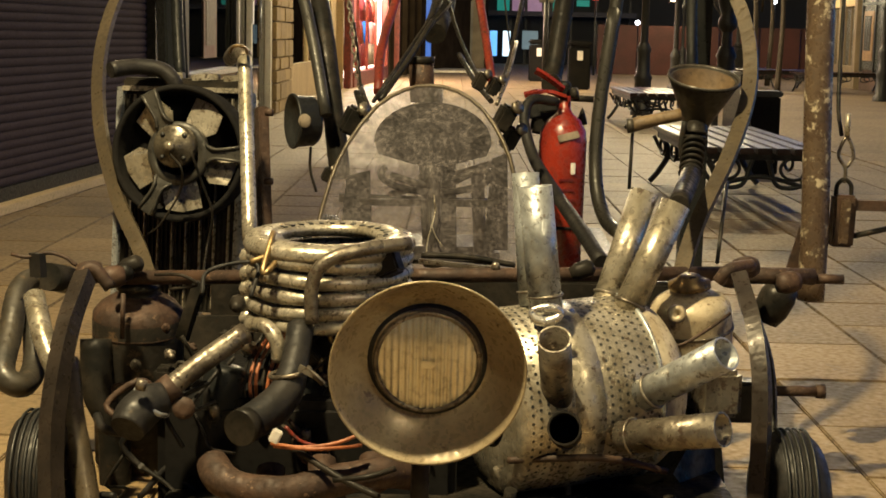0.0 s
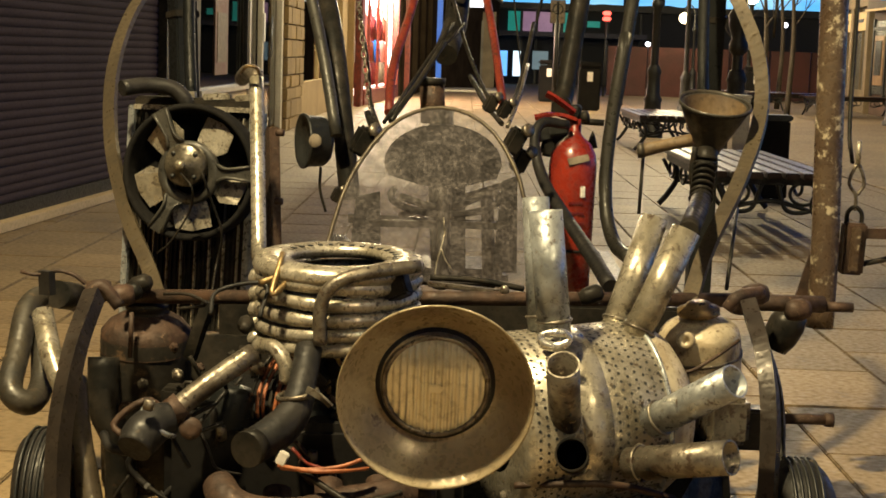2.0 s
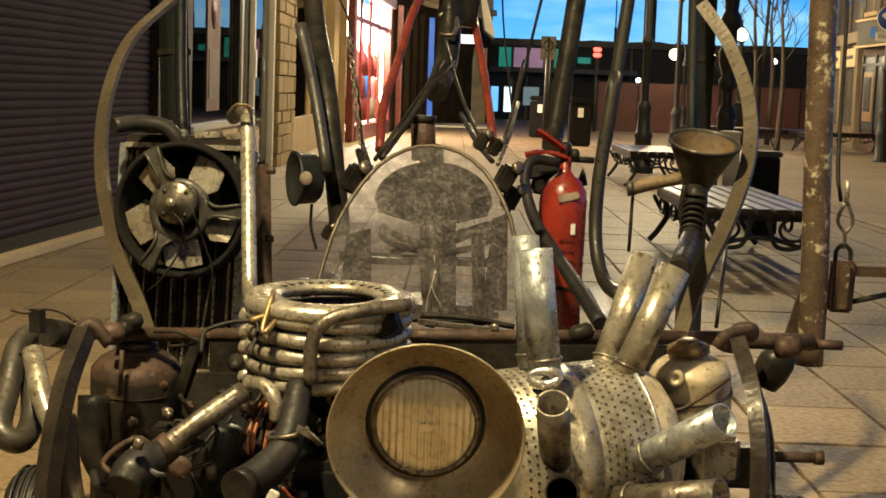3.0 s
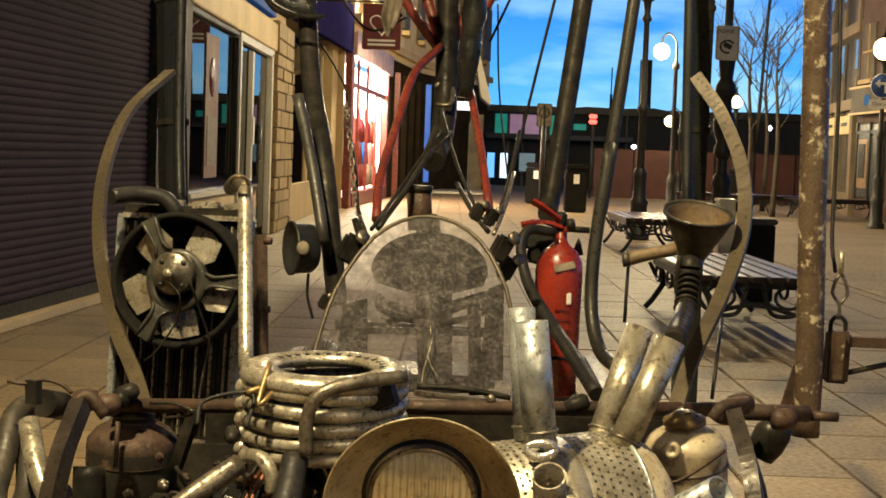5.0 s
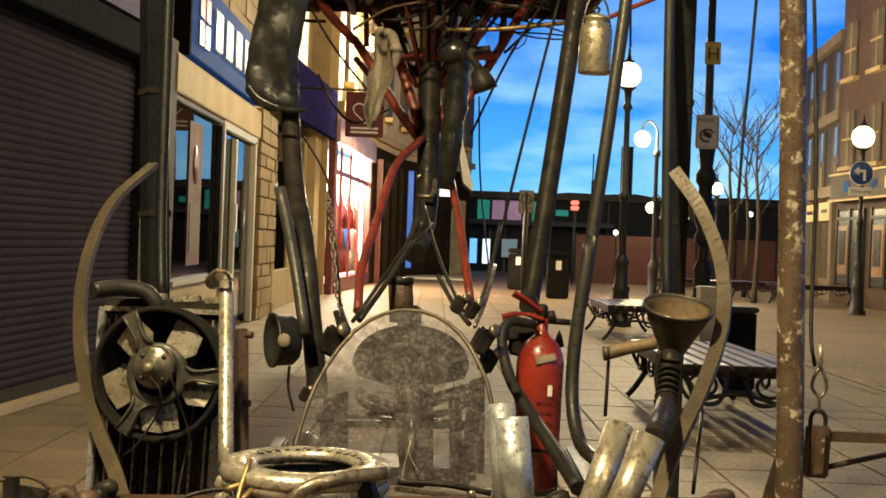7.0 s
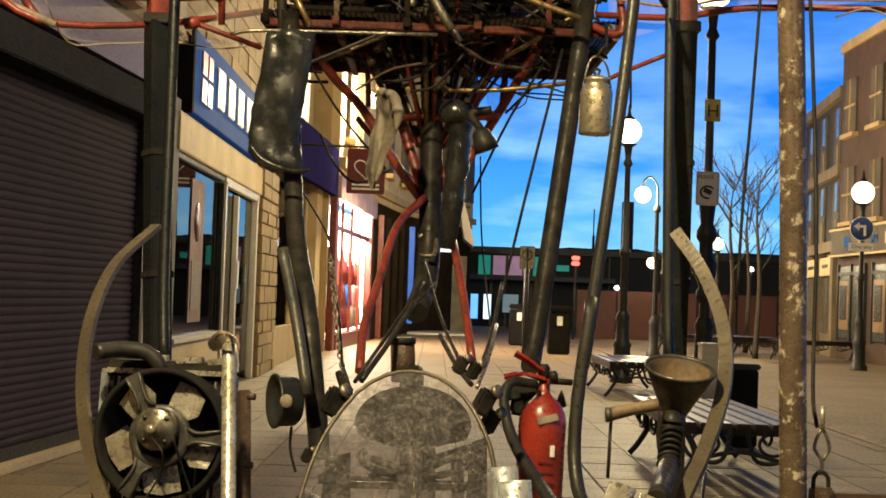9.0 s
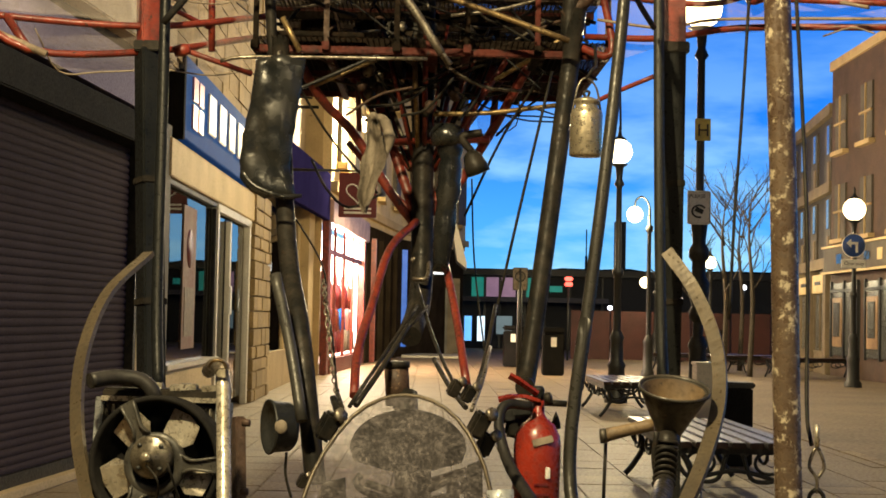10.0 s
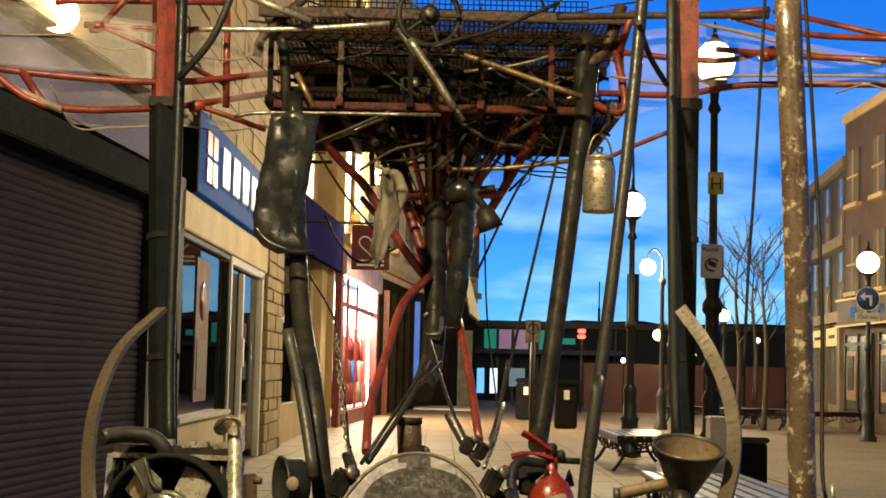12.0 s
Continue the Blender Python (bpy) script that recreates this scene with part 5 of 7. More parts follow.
# perforated silencer drum with radiating stub pipes
def drum():
    c = Vector((0.302, 3.320, 0.331))
    ax = Vector((0.93, 0.36, 0.06)).normalized()
    R = 0.205
    body = part("silencer_drum", lathe([(0.10, -0.225), (R - 0.02, -0.225), (R, -0.21), (R, 0.10), (R - 0.002, 0.104)], c, ax, 56), PALE, V, "perforated pale steel drum")
    front = Vector((0, 0, 1)).cross(ax).normalized() * -1
    if front.y > 0:
        front = -front
    up = Vector((0, 0, 1)) - ax * ax.z
    up.normalize()
    holes = bmesh.new()
    for i in range(17):
        s = -0.205 + 0.0185 * i
        if -0.105 < s < -0.035:
            continue
        for k in range(38):
            a = radians(-80 + 5.3 * (k + 0.5 * (i % 2)))
            n = front * math.cos(a) + up * math.sin(a)
            t = up * math.cos(a) - front * math.sin(a)
            p = c + ax * s + n * (R + 0.0008)
            holes.faces.new([holes.verts.new(p + (ax * math.cos(q) + t * math.sin(q)) * 0.0036) for q in [j * math.pi / 4 for j in range(8)]])
    tagged(part("perforation", holes, BLACK, body), kind="stuff")
    part("solid_band", lathe([(R, -0.105), (R + 0.004, -0.103), (R + 0.004, -0.037), (R, -0.035)], c, ax, 56), PALE, body)
    part("seam_bead", lathe([(R - 0.002, 0.098), (R + 0.005, 0.101), (R + 0.005, 0.107), (R - 0.002, 0.11)], c, ax, 56), GALV, body)
    end = part("end_dome", lathe([(R - 0.004, 0.104), (R - 0.006, 0.13), (R - 0.03, 0.17), (R - 0.07, 0.20), (0.06, 0.215), (0.001, 0.218)], c, ax, 40), CREAMMETAL, body, "pale domed drum end")
    for a0, b0, r, m in (((0.210, 3.160, 0.542), (0.180, 3.170, 0.804), 0.036, GALV), ((0.188, 3.280, 0.529), (0.166, 3.320, 0.818), 0.030, GALV),
                         ((0.242, 3.140, 0.326), (0.217, 2.980, 0.515), 0.0345, STEEL), ((0.261, 3.140, 0.276), (0.238, 2.920, 0.347), 0.034, DARK),
                         ((0.358, 3.380, 0.509), (0.449, 3.470, 0.764), 0.033, PALE), ((0.394, 3.300, 0.505), (0.507, 3.360, 0.751), 0.034, PALE),
                         ((0.421, 3.120, 0.369), (0.562, 2.970, 0.496), 0.0355, GALV), ((0.375, 3.100, 0.281), (0.560, 2.950, 0.344), 0.036, STEEL)):
        p = part("stub_pipe", tube([a0, b0], r, 24, 1, hollow=0.0035), m, body)
        d = (Vector(b0) - Vector(a0)).normalized()
        # black disc stands in for the shade inside the open pipe
        part("inner_baffle", lathe([(0.001, 0), (r - 0.004, 0), (r - 0.004, 0.003), (0.001, 0.003)], Vector(a0) + d * 0.1, d, 20), BLACK, p)
        part("weld_bead", tube([Vector(a0) + d * 0.03 + (d.orthogonal().normalized() * math.cos(q) + d.cross(d.orthogonal().normalized()) * math.sin(q)) * (r + 0.002) for q in [j * math.pi / 8 for j in range(16)]], 0.0035, 6, 1, closed=True, wobble=0.9), STEEL, p)
    part("weld_patch", tube([(0.176, 3.100, 0.547), (0.193, 3.100, 0.556), (0.228, 3.100, 0.556), (0.238, 3.100, 0.544), (0.217, 3.100, 0.529), (0.188, 3.100, 0.531)], 0.008, 8, 3, closed=True, wobble=1.2), WELD, body, "bright silvery weld lumps")
    part("lower_lip", tube([(0.137, 3.100, 0.226), (0.208, 3.080, 0.237), (0.353, 3.100, 0.235), (0.481, 3.150, 0.195)], 0.008, 6), RUST, body)


WELD = material("bright_weld", (0.80, 0.79, 0.76), (0.62, 0.60, 0.55), 0.28, 0.85, 60, (0.12, 0.10, 0.08), 0.25, 0.8)
CREAMMETAL = material("stained_cream_metal", (0.50, 0.44, 0.32), (0.32, 0.26, 0.17), 0.42, 0.15, 18, (0.13, 0.085, 0.045), 0.5, 0.35)
drum()


def starter(c, r, h, mat, axis, cap, name, label):
    b = part(name, lathe([(0.001, -h), (r * 0.8, -h), (r * 0.97, -h * 0.9), (r, -h * 0.7), (r * 1.0, h * 0.35), (r * 0.96, h * 0.52), (r * 0.82, h * 0.7), (r * 0.52, h * 0.84), (r * 0.36, h * 0.88), (r * 0.36, h), (0.001, h)], c, axis, 36), mat, V, label)
    c, axis = Vector(c), Vector(axis).normalized()
    part("flange", lathe([(0.001, 0), (r * 0.52, 0), (r * 0.52, 0.012), (r * 0.3, 0.02), (r * 0.28, 0.026), (r * 0.2, 0.03), (0.001, 0.03)], c + axis * h * 0.98, axis, 24), cap, b)
    part("band", lathe([(r + 0.001, -0.004), (r + 0.004, -0.003), (r + 0.004, 0.004), (r + 0.001, 0.004)], c - axis * h * 0.1, axis, 36), STEEL, b)
    return b


TANKMAT = material("oily_tank", (0.030, 0.026, 0.020), (0.018, 0.016, 0.013), 0.55, 0.1, 7, (0.085, 0.055, 0.032), 0.5, 0.35, sheen=0.25)
left_tank = part("air_cylinder", lathe([(0.001, -0.36), (0.105, -0.36), (0.112, -0.35), (0.114, 0.022), (0.110, 0.040), (0.092, 0.062), (0.066, 0.078), (0.048, 0.084), (0.046, 0.098), (0.054, 0.101), (0.054, 0.112), (0.046, 0.114), (0.046, 0.122), (0.036, 0.125), (0.034, 0.136), (0.018, 0.140), (0.001, 0.141)], (-0.777, 3.720, 0.372), (0.02, -0.10, 1), 40), TANKMAT, V, "dark rust-stained domed cylinder")
part("tank_top", lathe([(0.113, 0.024), (0.112, 0.041), (0.093, 0.064), (0.067, 0.080), (0.049, 0.086)], (-0.777, 3.720, 0.373), (0.02, -0.10, 1), 40), RUST, left_tank, "rusty brown domed shoulder")
part("tank_rib", lathe([(0.110, -0.004), (0.115, 0.0), (0.110, 0.004)], (-0.777, 3.720, 0.363), (0.02, -0.10, 1), 40), RUST, left_tank)
right_motor = starter((0.567, 3.450, 0.464), 0.095, 0.09, CREAMMETAL, (-0.1, -0.15, 1), BRASS, "oil_bottle", "pale dirty metal bottle")
part("screw_boss", lathe([(0.001, 0), (0.022, 0), (0.018, 0.01), (0.008, 0.012), (0.008, 0.004), (0.001, 0.004)], (0.519, 3.350, 0.504), (-0.2, -1, 0.2), 14), CREAMMETAL, right_motor)
rod("bottle_hoop", [(0.482, 3.370, 0.441), (0.523, 3.340, 0.433), (0.585, 3.340, 0.469), (0.644, 3.380, 0.502)], 0.004, RUST, right_motor)
part("bottle_lower", box((0.618, 3.400, 0.319), (0.10, 0.12, 0.11), (0, 0, 10), 0.012), STEEL, right_motor)
rod("tank_strap", [(-0.860, 3.620, 0.359), (-0.854, 3.600, 0.236), (-0.816, 3.600, 0.137), (-0.811, 3.600, -0.065)], 0.04, DARK)
rod("tank_strap", [(-0.784, 3.580, 0.480), (-0.787, 3.580, 0.369)], 0.006, RUST, left_tank)
rod("tank_handle", [(-0.811, 3.580, 0.228), (-0.801, 3.570, 0.256), (-0.739, 3.570, 0.257)], 0.005, RUST, left_tank)
rod("black_hose_loop", [(-0.831, 3.500, 0.198), (-0.802, 3.450, 0.178), (-0.742, 3.450, 0.172), (-0.719, 3.500, 0.180)], 0.011, RUBBER)
rod("cross_strut", [(-0.600, 3.600, 0.509), (-0.628, 3.600, 0.424), (-0.649, 3.620, 0.364)], 0, DARK, flat=(0.03, 0.02))

# intake pipes and elbows
rod("intake_pipe", [(-0.594, 3.100, 0.356), (-0.517, 3.140, 0.416), (-0.435, 3.200, 0.470)], 0.0235, STEEL, sides=14)
rod("pipe_collar", [(-0.600, 3.100, 0.350), (-0.572, 3.110, 0.373)], 0.03, RUST, sides=14)
rod("rubber_elbow", [(-0.590, 3.080, 0.349), (-0.619, 3.060, 0.341), (-0.639, 3.030, 0.324), (-0.650, 3.000, 0.302)], [0.036, 0.042, 0.044, 0.036], RUBBER, sides=16)
part("hose_clip", tube([Vector((-0.612, 3.060, 0.345)) + Vector((0.043 * math.cos(a) * 0.75, -0.043 * math.sin(a), -0.043 * math.cos(a) * 0.6)) for a in [k * math.pi / 8 for k in range(16)]], 0.006, 6, 1, closed=True), GALV, V, "bright steel hose clip")
part("clip_screw", lathe([(0.001, 0), (0.011, 0), (0.011, 0.02), (0.001, 0.022)], (-0.623, 3.000, 0.386), (0.3, 0, 1), 8), STEEL, V)
part("flange_lug", lathe([(0.008, -0.012), (0.024, -0.012), (0.024, 0.012), (0.008, 0.012)], (-0.552, 3.100, 0.324), (0.2, -1, 0.2), 14), RUST, V)
rod("black_elbow", [(-0.318, 3.220, 0.479), (-0.323, 3.150, 0.419), (-0.334, 3.100, 0.369), (-0.367, 3.050, 0.334), (-0.413, 3.000, 0.314)], [0.030, 0.030, 0.036, 0.040, 0.036], RUBBER, sides=18)
rod("elbow_mouth", [(-0.402, 3.010, 0.317), (-0.417, 2.980, 0.315)], 0.038, DARK, sides=18)
part("elbow_clip", tube([Vector((-0.330, 3.120, 0.401)) + Vector((0.042 * math.cos(a), 0.042 * math.sin(a), 0.008 * math.cos(a))) for a in [k * math.pi / 8 for k in range(16)]], 0.006, 6, 1, closed=True), STEEL, V)
rod("clip_tail", [(-0.306, 3.080, 0.422), (-0.274, 3.060, 0.410), (-0.254, 3.060, 0.392)], 0, STEEL, flat=(0.014, 0.005))
part("ignition_coil", lathe([(0.001, -0.07), (0.045, -0.068), (0.048, -0.04), (0.048, 0.05), (0.04, 0.062), (0.02, 0.065), (0.001, 0.066)], (-0.495, 3.250, 0.322), (0.25, 0.1, 1), 24), GREENBLACK, V, "dark green canister")
part("canister", lathe([(0.001, -0.1), (0.06, -0.098), (0.062, 0.06), (0.05, 0.08), (0.001, 0.082)], (-0.294, 3.350, 0.309), (1, 0.2, 0.1), 24), GREENBLACK, V)
part("canister", lathe([(0.001, -0.1), (0.07, -0.098), (0.072, 0.08), (0.05, 0.1), (0.001, 0.1)], (-0.260, 3.400, 0.405), (0.1, 0.2, 1), 24), DARK, V)
for k in range(6):
    rod("orange_wire", [Vector((-0.404, 3.300, 0.454)) + Vector((0.012 * k, 0, 0)), Vector((-0.418, 3.260, 0.392)) + Vector((0.014 * k - 0.02, 0.01 * (k % 2), 0)), Vector((-0.444, 3.240, 0.332)) + Vector((0.013 * k, 0, 0.01 * (k % 3))), Vector((-0.435, 3.250, 0.292)) + Vector((0.01 * k, 0, -0.005 * k))], 0.0045, COPPER if k % 3 else DARK, None, 6)
rod("orange_wire", [(-0.354, 3.000, 0.279), (-0.294, 2.980, 0.278), (-0.225, 2.980, 0.287), (-0.169, 3.000, 0.304)], 0.0045, COPPER, None, 6)
rod("orange_wire", [(-0.349, 3.000, 0.274), (-0.259, 2.970, 0.278), (-0.169, 3.000, 0.280)], 0.0045, COPPER, None, 6)
rod("orange_wire", [(-0.326, 3.000, 0.316), (-0.297, 3.000, 0.287), (-0.262, 3.000, 0.276)], 0.004, RED, None, 6)
part("wire_tag", box((-0.342, 2.970, 0.303), (0.022, 0.01, 0.03), (0, 25, 0), 0.003), WHITEPAINT, V)

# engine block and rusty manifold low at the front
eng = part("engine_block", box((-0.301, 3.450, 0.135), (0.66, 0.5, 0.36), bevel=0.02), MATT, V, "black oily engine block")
part("cylinder_head", box((-0.481, 3.400, 0.185), (0.22, 0.3, 0.16), (0, 0, 8), 0.02), DARK, eng)
for i in range(5):
    part("rocker_bolt", lathe([(0.001, 0), (0.012, 0), (0.012, 0.03), (0.001, 0.034)], Vector((-0.502, 3.200, 0.277)) + Vector((0.05 * i, 0.02 * (i % 2), -0.012 * i)), (0, -0.4, 1), 8), STEEL, eng)
rod("exhaust_manifold", [(-0.484, 3.050, 0.220), (-0.453, 3.000, 0.199), (-0.386, 2.980, 0.185), (-0.294, 2.980, 0.188), (-0.216, 3.020, 0.199), (-0.124, 3.050, 0.210), (-0.066, 3.100, 0.190)], 0.034, RUST, sides=16, wobble=0.1)
for q in ((-0.364, 3.080, 0.202), (-0.258, 3.100, 0.217), (-0.151, 3.120, 0.220)):
    rod("manifold_branch", [q, Vector(q) + Vector((0.005, -0.05, -0.05))], 0.03, RUST, sides=12)
rod("gear_lever", [(-0.308, 3.000, 0.269), (-0.211, 2.950, 0.226), (-0.128, 2.900, 0.203)], 0.007, DARK)
rod("cable", [(-0.222, 2.950, 0.220), (-0.153, 2.930, 0.234), (-0.097, 2.950, 0.247)], 0.006, DARK)
rng = random.Random(12)
for k in range(46):
    x, y = rng.uniform(210, 700), rng.uniform(560, 880)
    base = Vector((-0.52 + (x - 200) / 500 * 0.46, 3.25 + rng.uniform(0, 0.3), 0.62 - (y - 560) / 320 * 0.42))
    kind = k % 5
    if kind == 0:
        part("engine_bracket", box(base, (rng.uniform(0.03, 0.1), 0.04, rng.uniform(0.03, 0.09)), (rng.uniform(-40, 40), rng.uniform(-40, 40), rng.uniform(-40, 40)), 0.005), rng.choice((DARK, RUST, DARK)), eng)
    elif kind == 1:
        part("engine_bolt", lathe([(0.001, -0.02), (0.018, -0.02), (0.02, 0), (0.012, 0.01), (0.012, 0.03), (0.001, 0.032)], base, (rng.uniform(-1, 1), -1, rng.uniform(-1, 1)), 8), rng.choice((STEEL, DARK, RUST)), eng)
    else:
        pts = [base + Vector((rng.uniform(-0.06, 0.06), rng.uniform(-0.04, 0.04), rng.uniform(-0.06, 0.06))) for j in range(4)]
        rod("engine_wire", pts, rng.choice((0.003, 0.005, 0.007)), rng.choice((DARK, RUBBER, BRASS, DARK, RUST)), eng, 6)
for k in range(14):
    base = Vector((0.246, 3.100, 0.186)) + Vector((rng.uniform(-0.15, 0.3), rng.uniform(0, 0.2), rng.uniform(-0.2, 0.03)))
    rod("underside_strut", [base, base + Vector((rng.uniform(-0.06, 0.06), 0.03, -0.12)), base + Vector((rng.uniform(-0.1, 0.1), 0.05, -0.25))], rng.choice((0.008, 0.014, 0.02)), rng.choice((DARK, RUST, DARK, STEEL)), eng, 8)
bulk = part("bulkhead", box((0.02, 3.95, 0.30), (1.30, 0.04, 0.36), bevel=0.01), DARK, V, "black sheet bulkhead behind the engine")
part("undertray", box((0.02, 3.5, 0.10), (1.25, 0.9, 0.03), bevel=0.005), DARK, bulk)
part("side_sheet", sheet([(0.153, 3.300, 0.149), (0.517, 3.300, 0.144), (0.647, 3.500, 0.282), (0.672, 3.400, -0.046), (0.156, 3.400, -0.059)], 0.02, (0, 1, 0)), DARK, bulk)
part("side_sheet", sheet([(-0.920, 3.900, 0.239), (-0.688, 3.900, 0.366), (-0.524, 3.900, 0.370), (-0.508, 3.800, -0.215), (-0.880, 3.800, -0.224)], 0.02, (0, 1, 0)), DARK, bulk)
for k in range(70):
    base = Vector((rng.uniform(-0.72, -0.02), rng.uniform(3.16, 3.36), rng.uniform(0.10, 0.46)))
    if k % 3 == 0:
        r = rng.uniform(0.009, 0.018)
        part("engine_fitting", lathe([(0.001, -r * 2), (r * 0.5, -r * 2), (r * 0.5, -r * 0.4), (r, -r * 0.4), (r, r * 0.4), (r * 0.5, r * 0.5), (r * 0.5, r * 1.4), (0.001, r * 1.4)], base + Vector((0, 0.06, 0)), (rng.uniform(-1, 1), -1, rng.uniform(-1, 1)), 6), rng.choice((DARK, DARK, RUST, STEEL)), eng)
    else:
        pts = [base]
        for j in range(4):
            pts.append(pts[-1] + Vector((rng.uniform(-0.07, 0.07), rng.uniform(-0.03, 0.04), rng.uniform(-0.10, 0.03))))
        rod("engine_wire", pts, rng.choice((0.003, 0.004, 0.005, 0.008)), rng.choice((DARK, RUBBER, DARK, RUST, RUBBER)), eng, 6, 4)
part("chassis_rail", bar((-0.62, 3.5, 0.20), (-0.62, 6.4, 0.26), 0.06, 0.1, 0.008), DARK, V)
part("chassis_rail", bar((0.62, 3.5, 0.20), (0.62, 6.4, 0.26), 0.06, 0.1, 0.008), DARK, V)
part("chassis_rail", bar((-0.7, 3.55, 0.26), (0.75, 3.55, 0.26), 0.07, 0.1, 0.008), DARK, V)

# bent exhaust at the side, with a rubber strap
rod("side_exhaust", [(-0.964, 3.750, 0.475), (-1.019, 3.700, 0.494), (-1.040, 3.600, 0.478), (-1.035, 3.500, 0.393), (-1.024, 3.400, 0.320), (-0.979, 3.400, 0.292), (-0.977, 3.500, 0.326), (-1.009, 3.600, 0.444)], 0.029, FUNNELMAT, sides=14)
rod("side_exhaust", [(-0.977, 3.500, 0.483), (-0.928, 3.400, 0.402), (-0.884, 3.350, 0.335), (-0.843, 3.300, 0.269)], 0.026, PALE, sides=14)
rod("exhaust_end", [(-0.984, 3.650, 0.506), (-0.964, 3.750, 0.483)], 0.035, DARK, sides=14)
rod("strap", [(-0.968, 3.500, 0.587), (-0.966, 3.500, 0.530)], 0, RUBBER, flat=(0.035, 0.02))
rod("rusty_wire", [(-1.029, 3.500, 0.583), (-0.989, 3.500, 0.577), (-0.942, 3.500, 0.588), (-0.903, 3.500, 0.579), (-0.876, 3.500, 0.559)], 0.005, RUST, None, 6)
rod("tie_wire", [(-0.700, 3.550, 0.533), (-0.630, 3.500, 0.542), (-0.592, 3.500, 0.519), (-0.660, 3.520, 0.504)], 0.004, DARK, None, 6)


def wheel(c, r, w):
    prof = []
    for k in range(13):
        a = radians(-90 + 15 * k)
        prof.append((r - w * 0.35 + w * 0.35 * math.cos(a), w / 2 * math.sin(a)))
    t = part("wheel", lathe([(r * 0.6, -w / 2)] + prof + [(r * 0.6, w / 2), (r * 0.6, -w / 2)], c, (1, 0.1, 0), 48), RUBBER, V, "worn black tyre")
    for k in range(5):
        part("tread_groove", tube([Vector(c) + Vector((w * (k - 2) * 0.12, (r + 0.001) * math.cos(q), (r + 0.001) * math.sin(q))) for q in [m * math.pi / 20 for m in range(40)]], 0.004, 4, 1, closed=True), BLACK, t)
    part("rim", lathe([(0.001, -w * 0.3), (r * 0.3, -w * 0.3), (r * 0.6, -w * 0.42), (r * 0.62, w * 0.42), (r * 0.3, w * 0.2), (0.001, w * 0.2)], c, (1, 0.1, 0), 32), STEEL, t)


wheel(Vector((-0.875, 3.17, 0.145)), 0.145, 0.12)
wheel(Vector((0.745, 3.15, 0.145)), 0.145, 0.12)
wheel(Vector((-0.5, 6.2, 0.18)), 0.18, 0.11)
wheel(Vector((0.47, 6.2, 0.18)), 0.18, 0.11)


# scratched plastic windscreen
def windscreen():
    pts2 = [(-0.366, 4.150, 0.582), (-0.336, 4.200, 0.704), (-0.293, 4.250, 0.804), (-0.217, 4.300, 0.907), (-0.139, 4.330, 0.956), (-0.063, 4.340, 0.970), (0.015, 4.330, 0.956), (0.089, 4.300, 0.906), (0.146, 4.250, 0.822), (0.182, 4.200, 0.716), (0.205, 4.120, 0.496)]
    path = smooth_path(pts2, 4)
    foot = [Vector((-0.364, 4.100, 0.502))]
    bm = sheet([foot[0]] + path, 0.004, (0, -1, 0.1))
    g = part("windscreen", bm, SCRATCHED, V, "scratched cloudy plastic windscreen")
    g.visible_shadow = False
    part("crack", tube([(-0.037, 4.130, 0.642), (-0.048, 4.110, 0.594), (-0.058, 4.100, 0.556), (-0.062, 4.090, 0.515)], 0.0025, 5, 3), PALE, g)
    part("crack", tube([(-0.048, 4.110, 0.594), (-0.035, 4.100, 0.564), (-0.013, 4.090, 0.535)], 0.0018, 5, 3), PALE, g)
    part("crack", tube([(-0.044, 4.140, 0.677), (-0.040, 4.130, 0.636)], 0.0018, 5, 3), PALE, g)
    part("rim", tube([foot[0]] + path[::2] + [path[-1]], 0.0065, 8, 1), SPRING, g)


SCRATCHED = bpy.data.materials.new("scratched_plastic")
SCRATCHED.use_nodes = True
st = SCRATCHED.node_tree
sb = st.nodes["Principled BSDF"]
sb.inputs["Base Color"].default_value = (0.075, 0.066, 0.064, 1)
sb.inputs["Roughness"].default_value = 0.45
sb.inputs["Specular IOR Level"].default_value = 0.12
s_at = st.nodes.new("ShaderNodeTexCoord")
s_noise = st.nodes.new("ShaderNodeTexNoise")
s_noise.inputs["Scale"].default_value, s_noise.inputs["Detail"].default_value = 17.0, 15.0
s_noise.inputs["Roughness"].default_value = 0.66
st.links.new(s_at.outputs["Object"], s_noise.inputs["Vector"])
s_map = st.nodes.new("ShaderNodeMapRange")
s_map.inputs["From Min"].default_value, s_map.inputs["From Max"].default_value = 0.38, 0.64
s_map.inputs["To Min"].default_value, s_map.inputs["To Max"].default_value = 0.10, 0.44
st.links.new(s_noise.outputs["Fac"], s_map.inputs["Value"])
s_wave = st.nodes.new("ShaderNodeTexNoise")
s_stretch = st.nodes.new("ShaderNodeMapping")
s_stretch.inputs["Scale"].default_value = (14, 14, 220)
s_stretch.inputs["Rotation"].default_value = (0, 0.5, 0)
st.links.new(s_at.outputs["Object"], s_stretch.inputs["Vector"])
st.links.new(s_stretch.outputs[0], s_wave.inputs["Vector"])
s_wave.inputs["Scale"].default_value, s_wave.inputs["Detail"].default_value = 1.0, 4.0
s_line = st.nodes.new("ShaderNodeMapRange")
s_line.inputs["From Min"].default_value, s_line.inputs["From Max"].default_value = 0.66, 0.72
s_line.inputs["To Min"].default_value, s_line.inputs["To Max"].default_value = 0.0, 0.3
st.links.new(s_wave.outputs["Fac"], s_line.inputs["Value"])
s_add = st.nodes.new("ShaderNodeMath")
s_add.use_clamp = True
st.links.new(s_map.outputs[0], s_add.inputs[0])
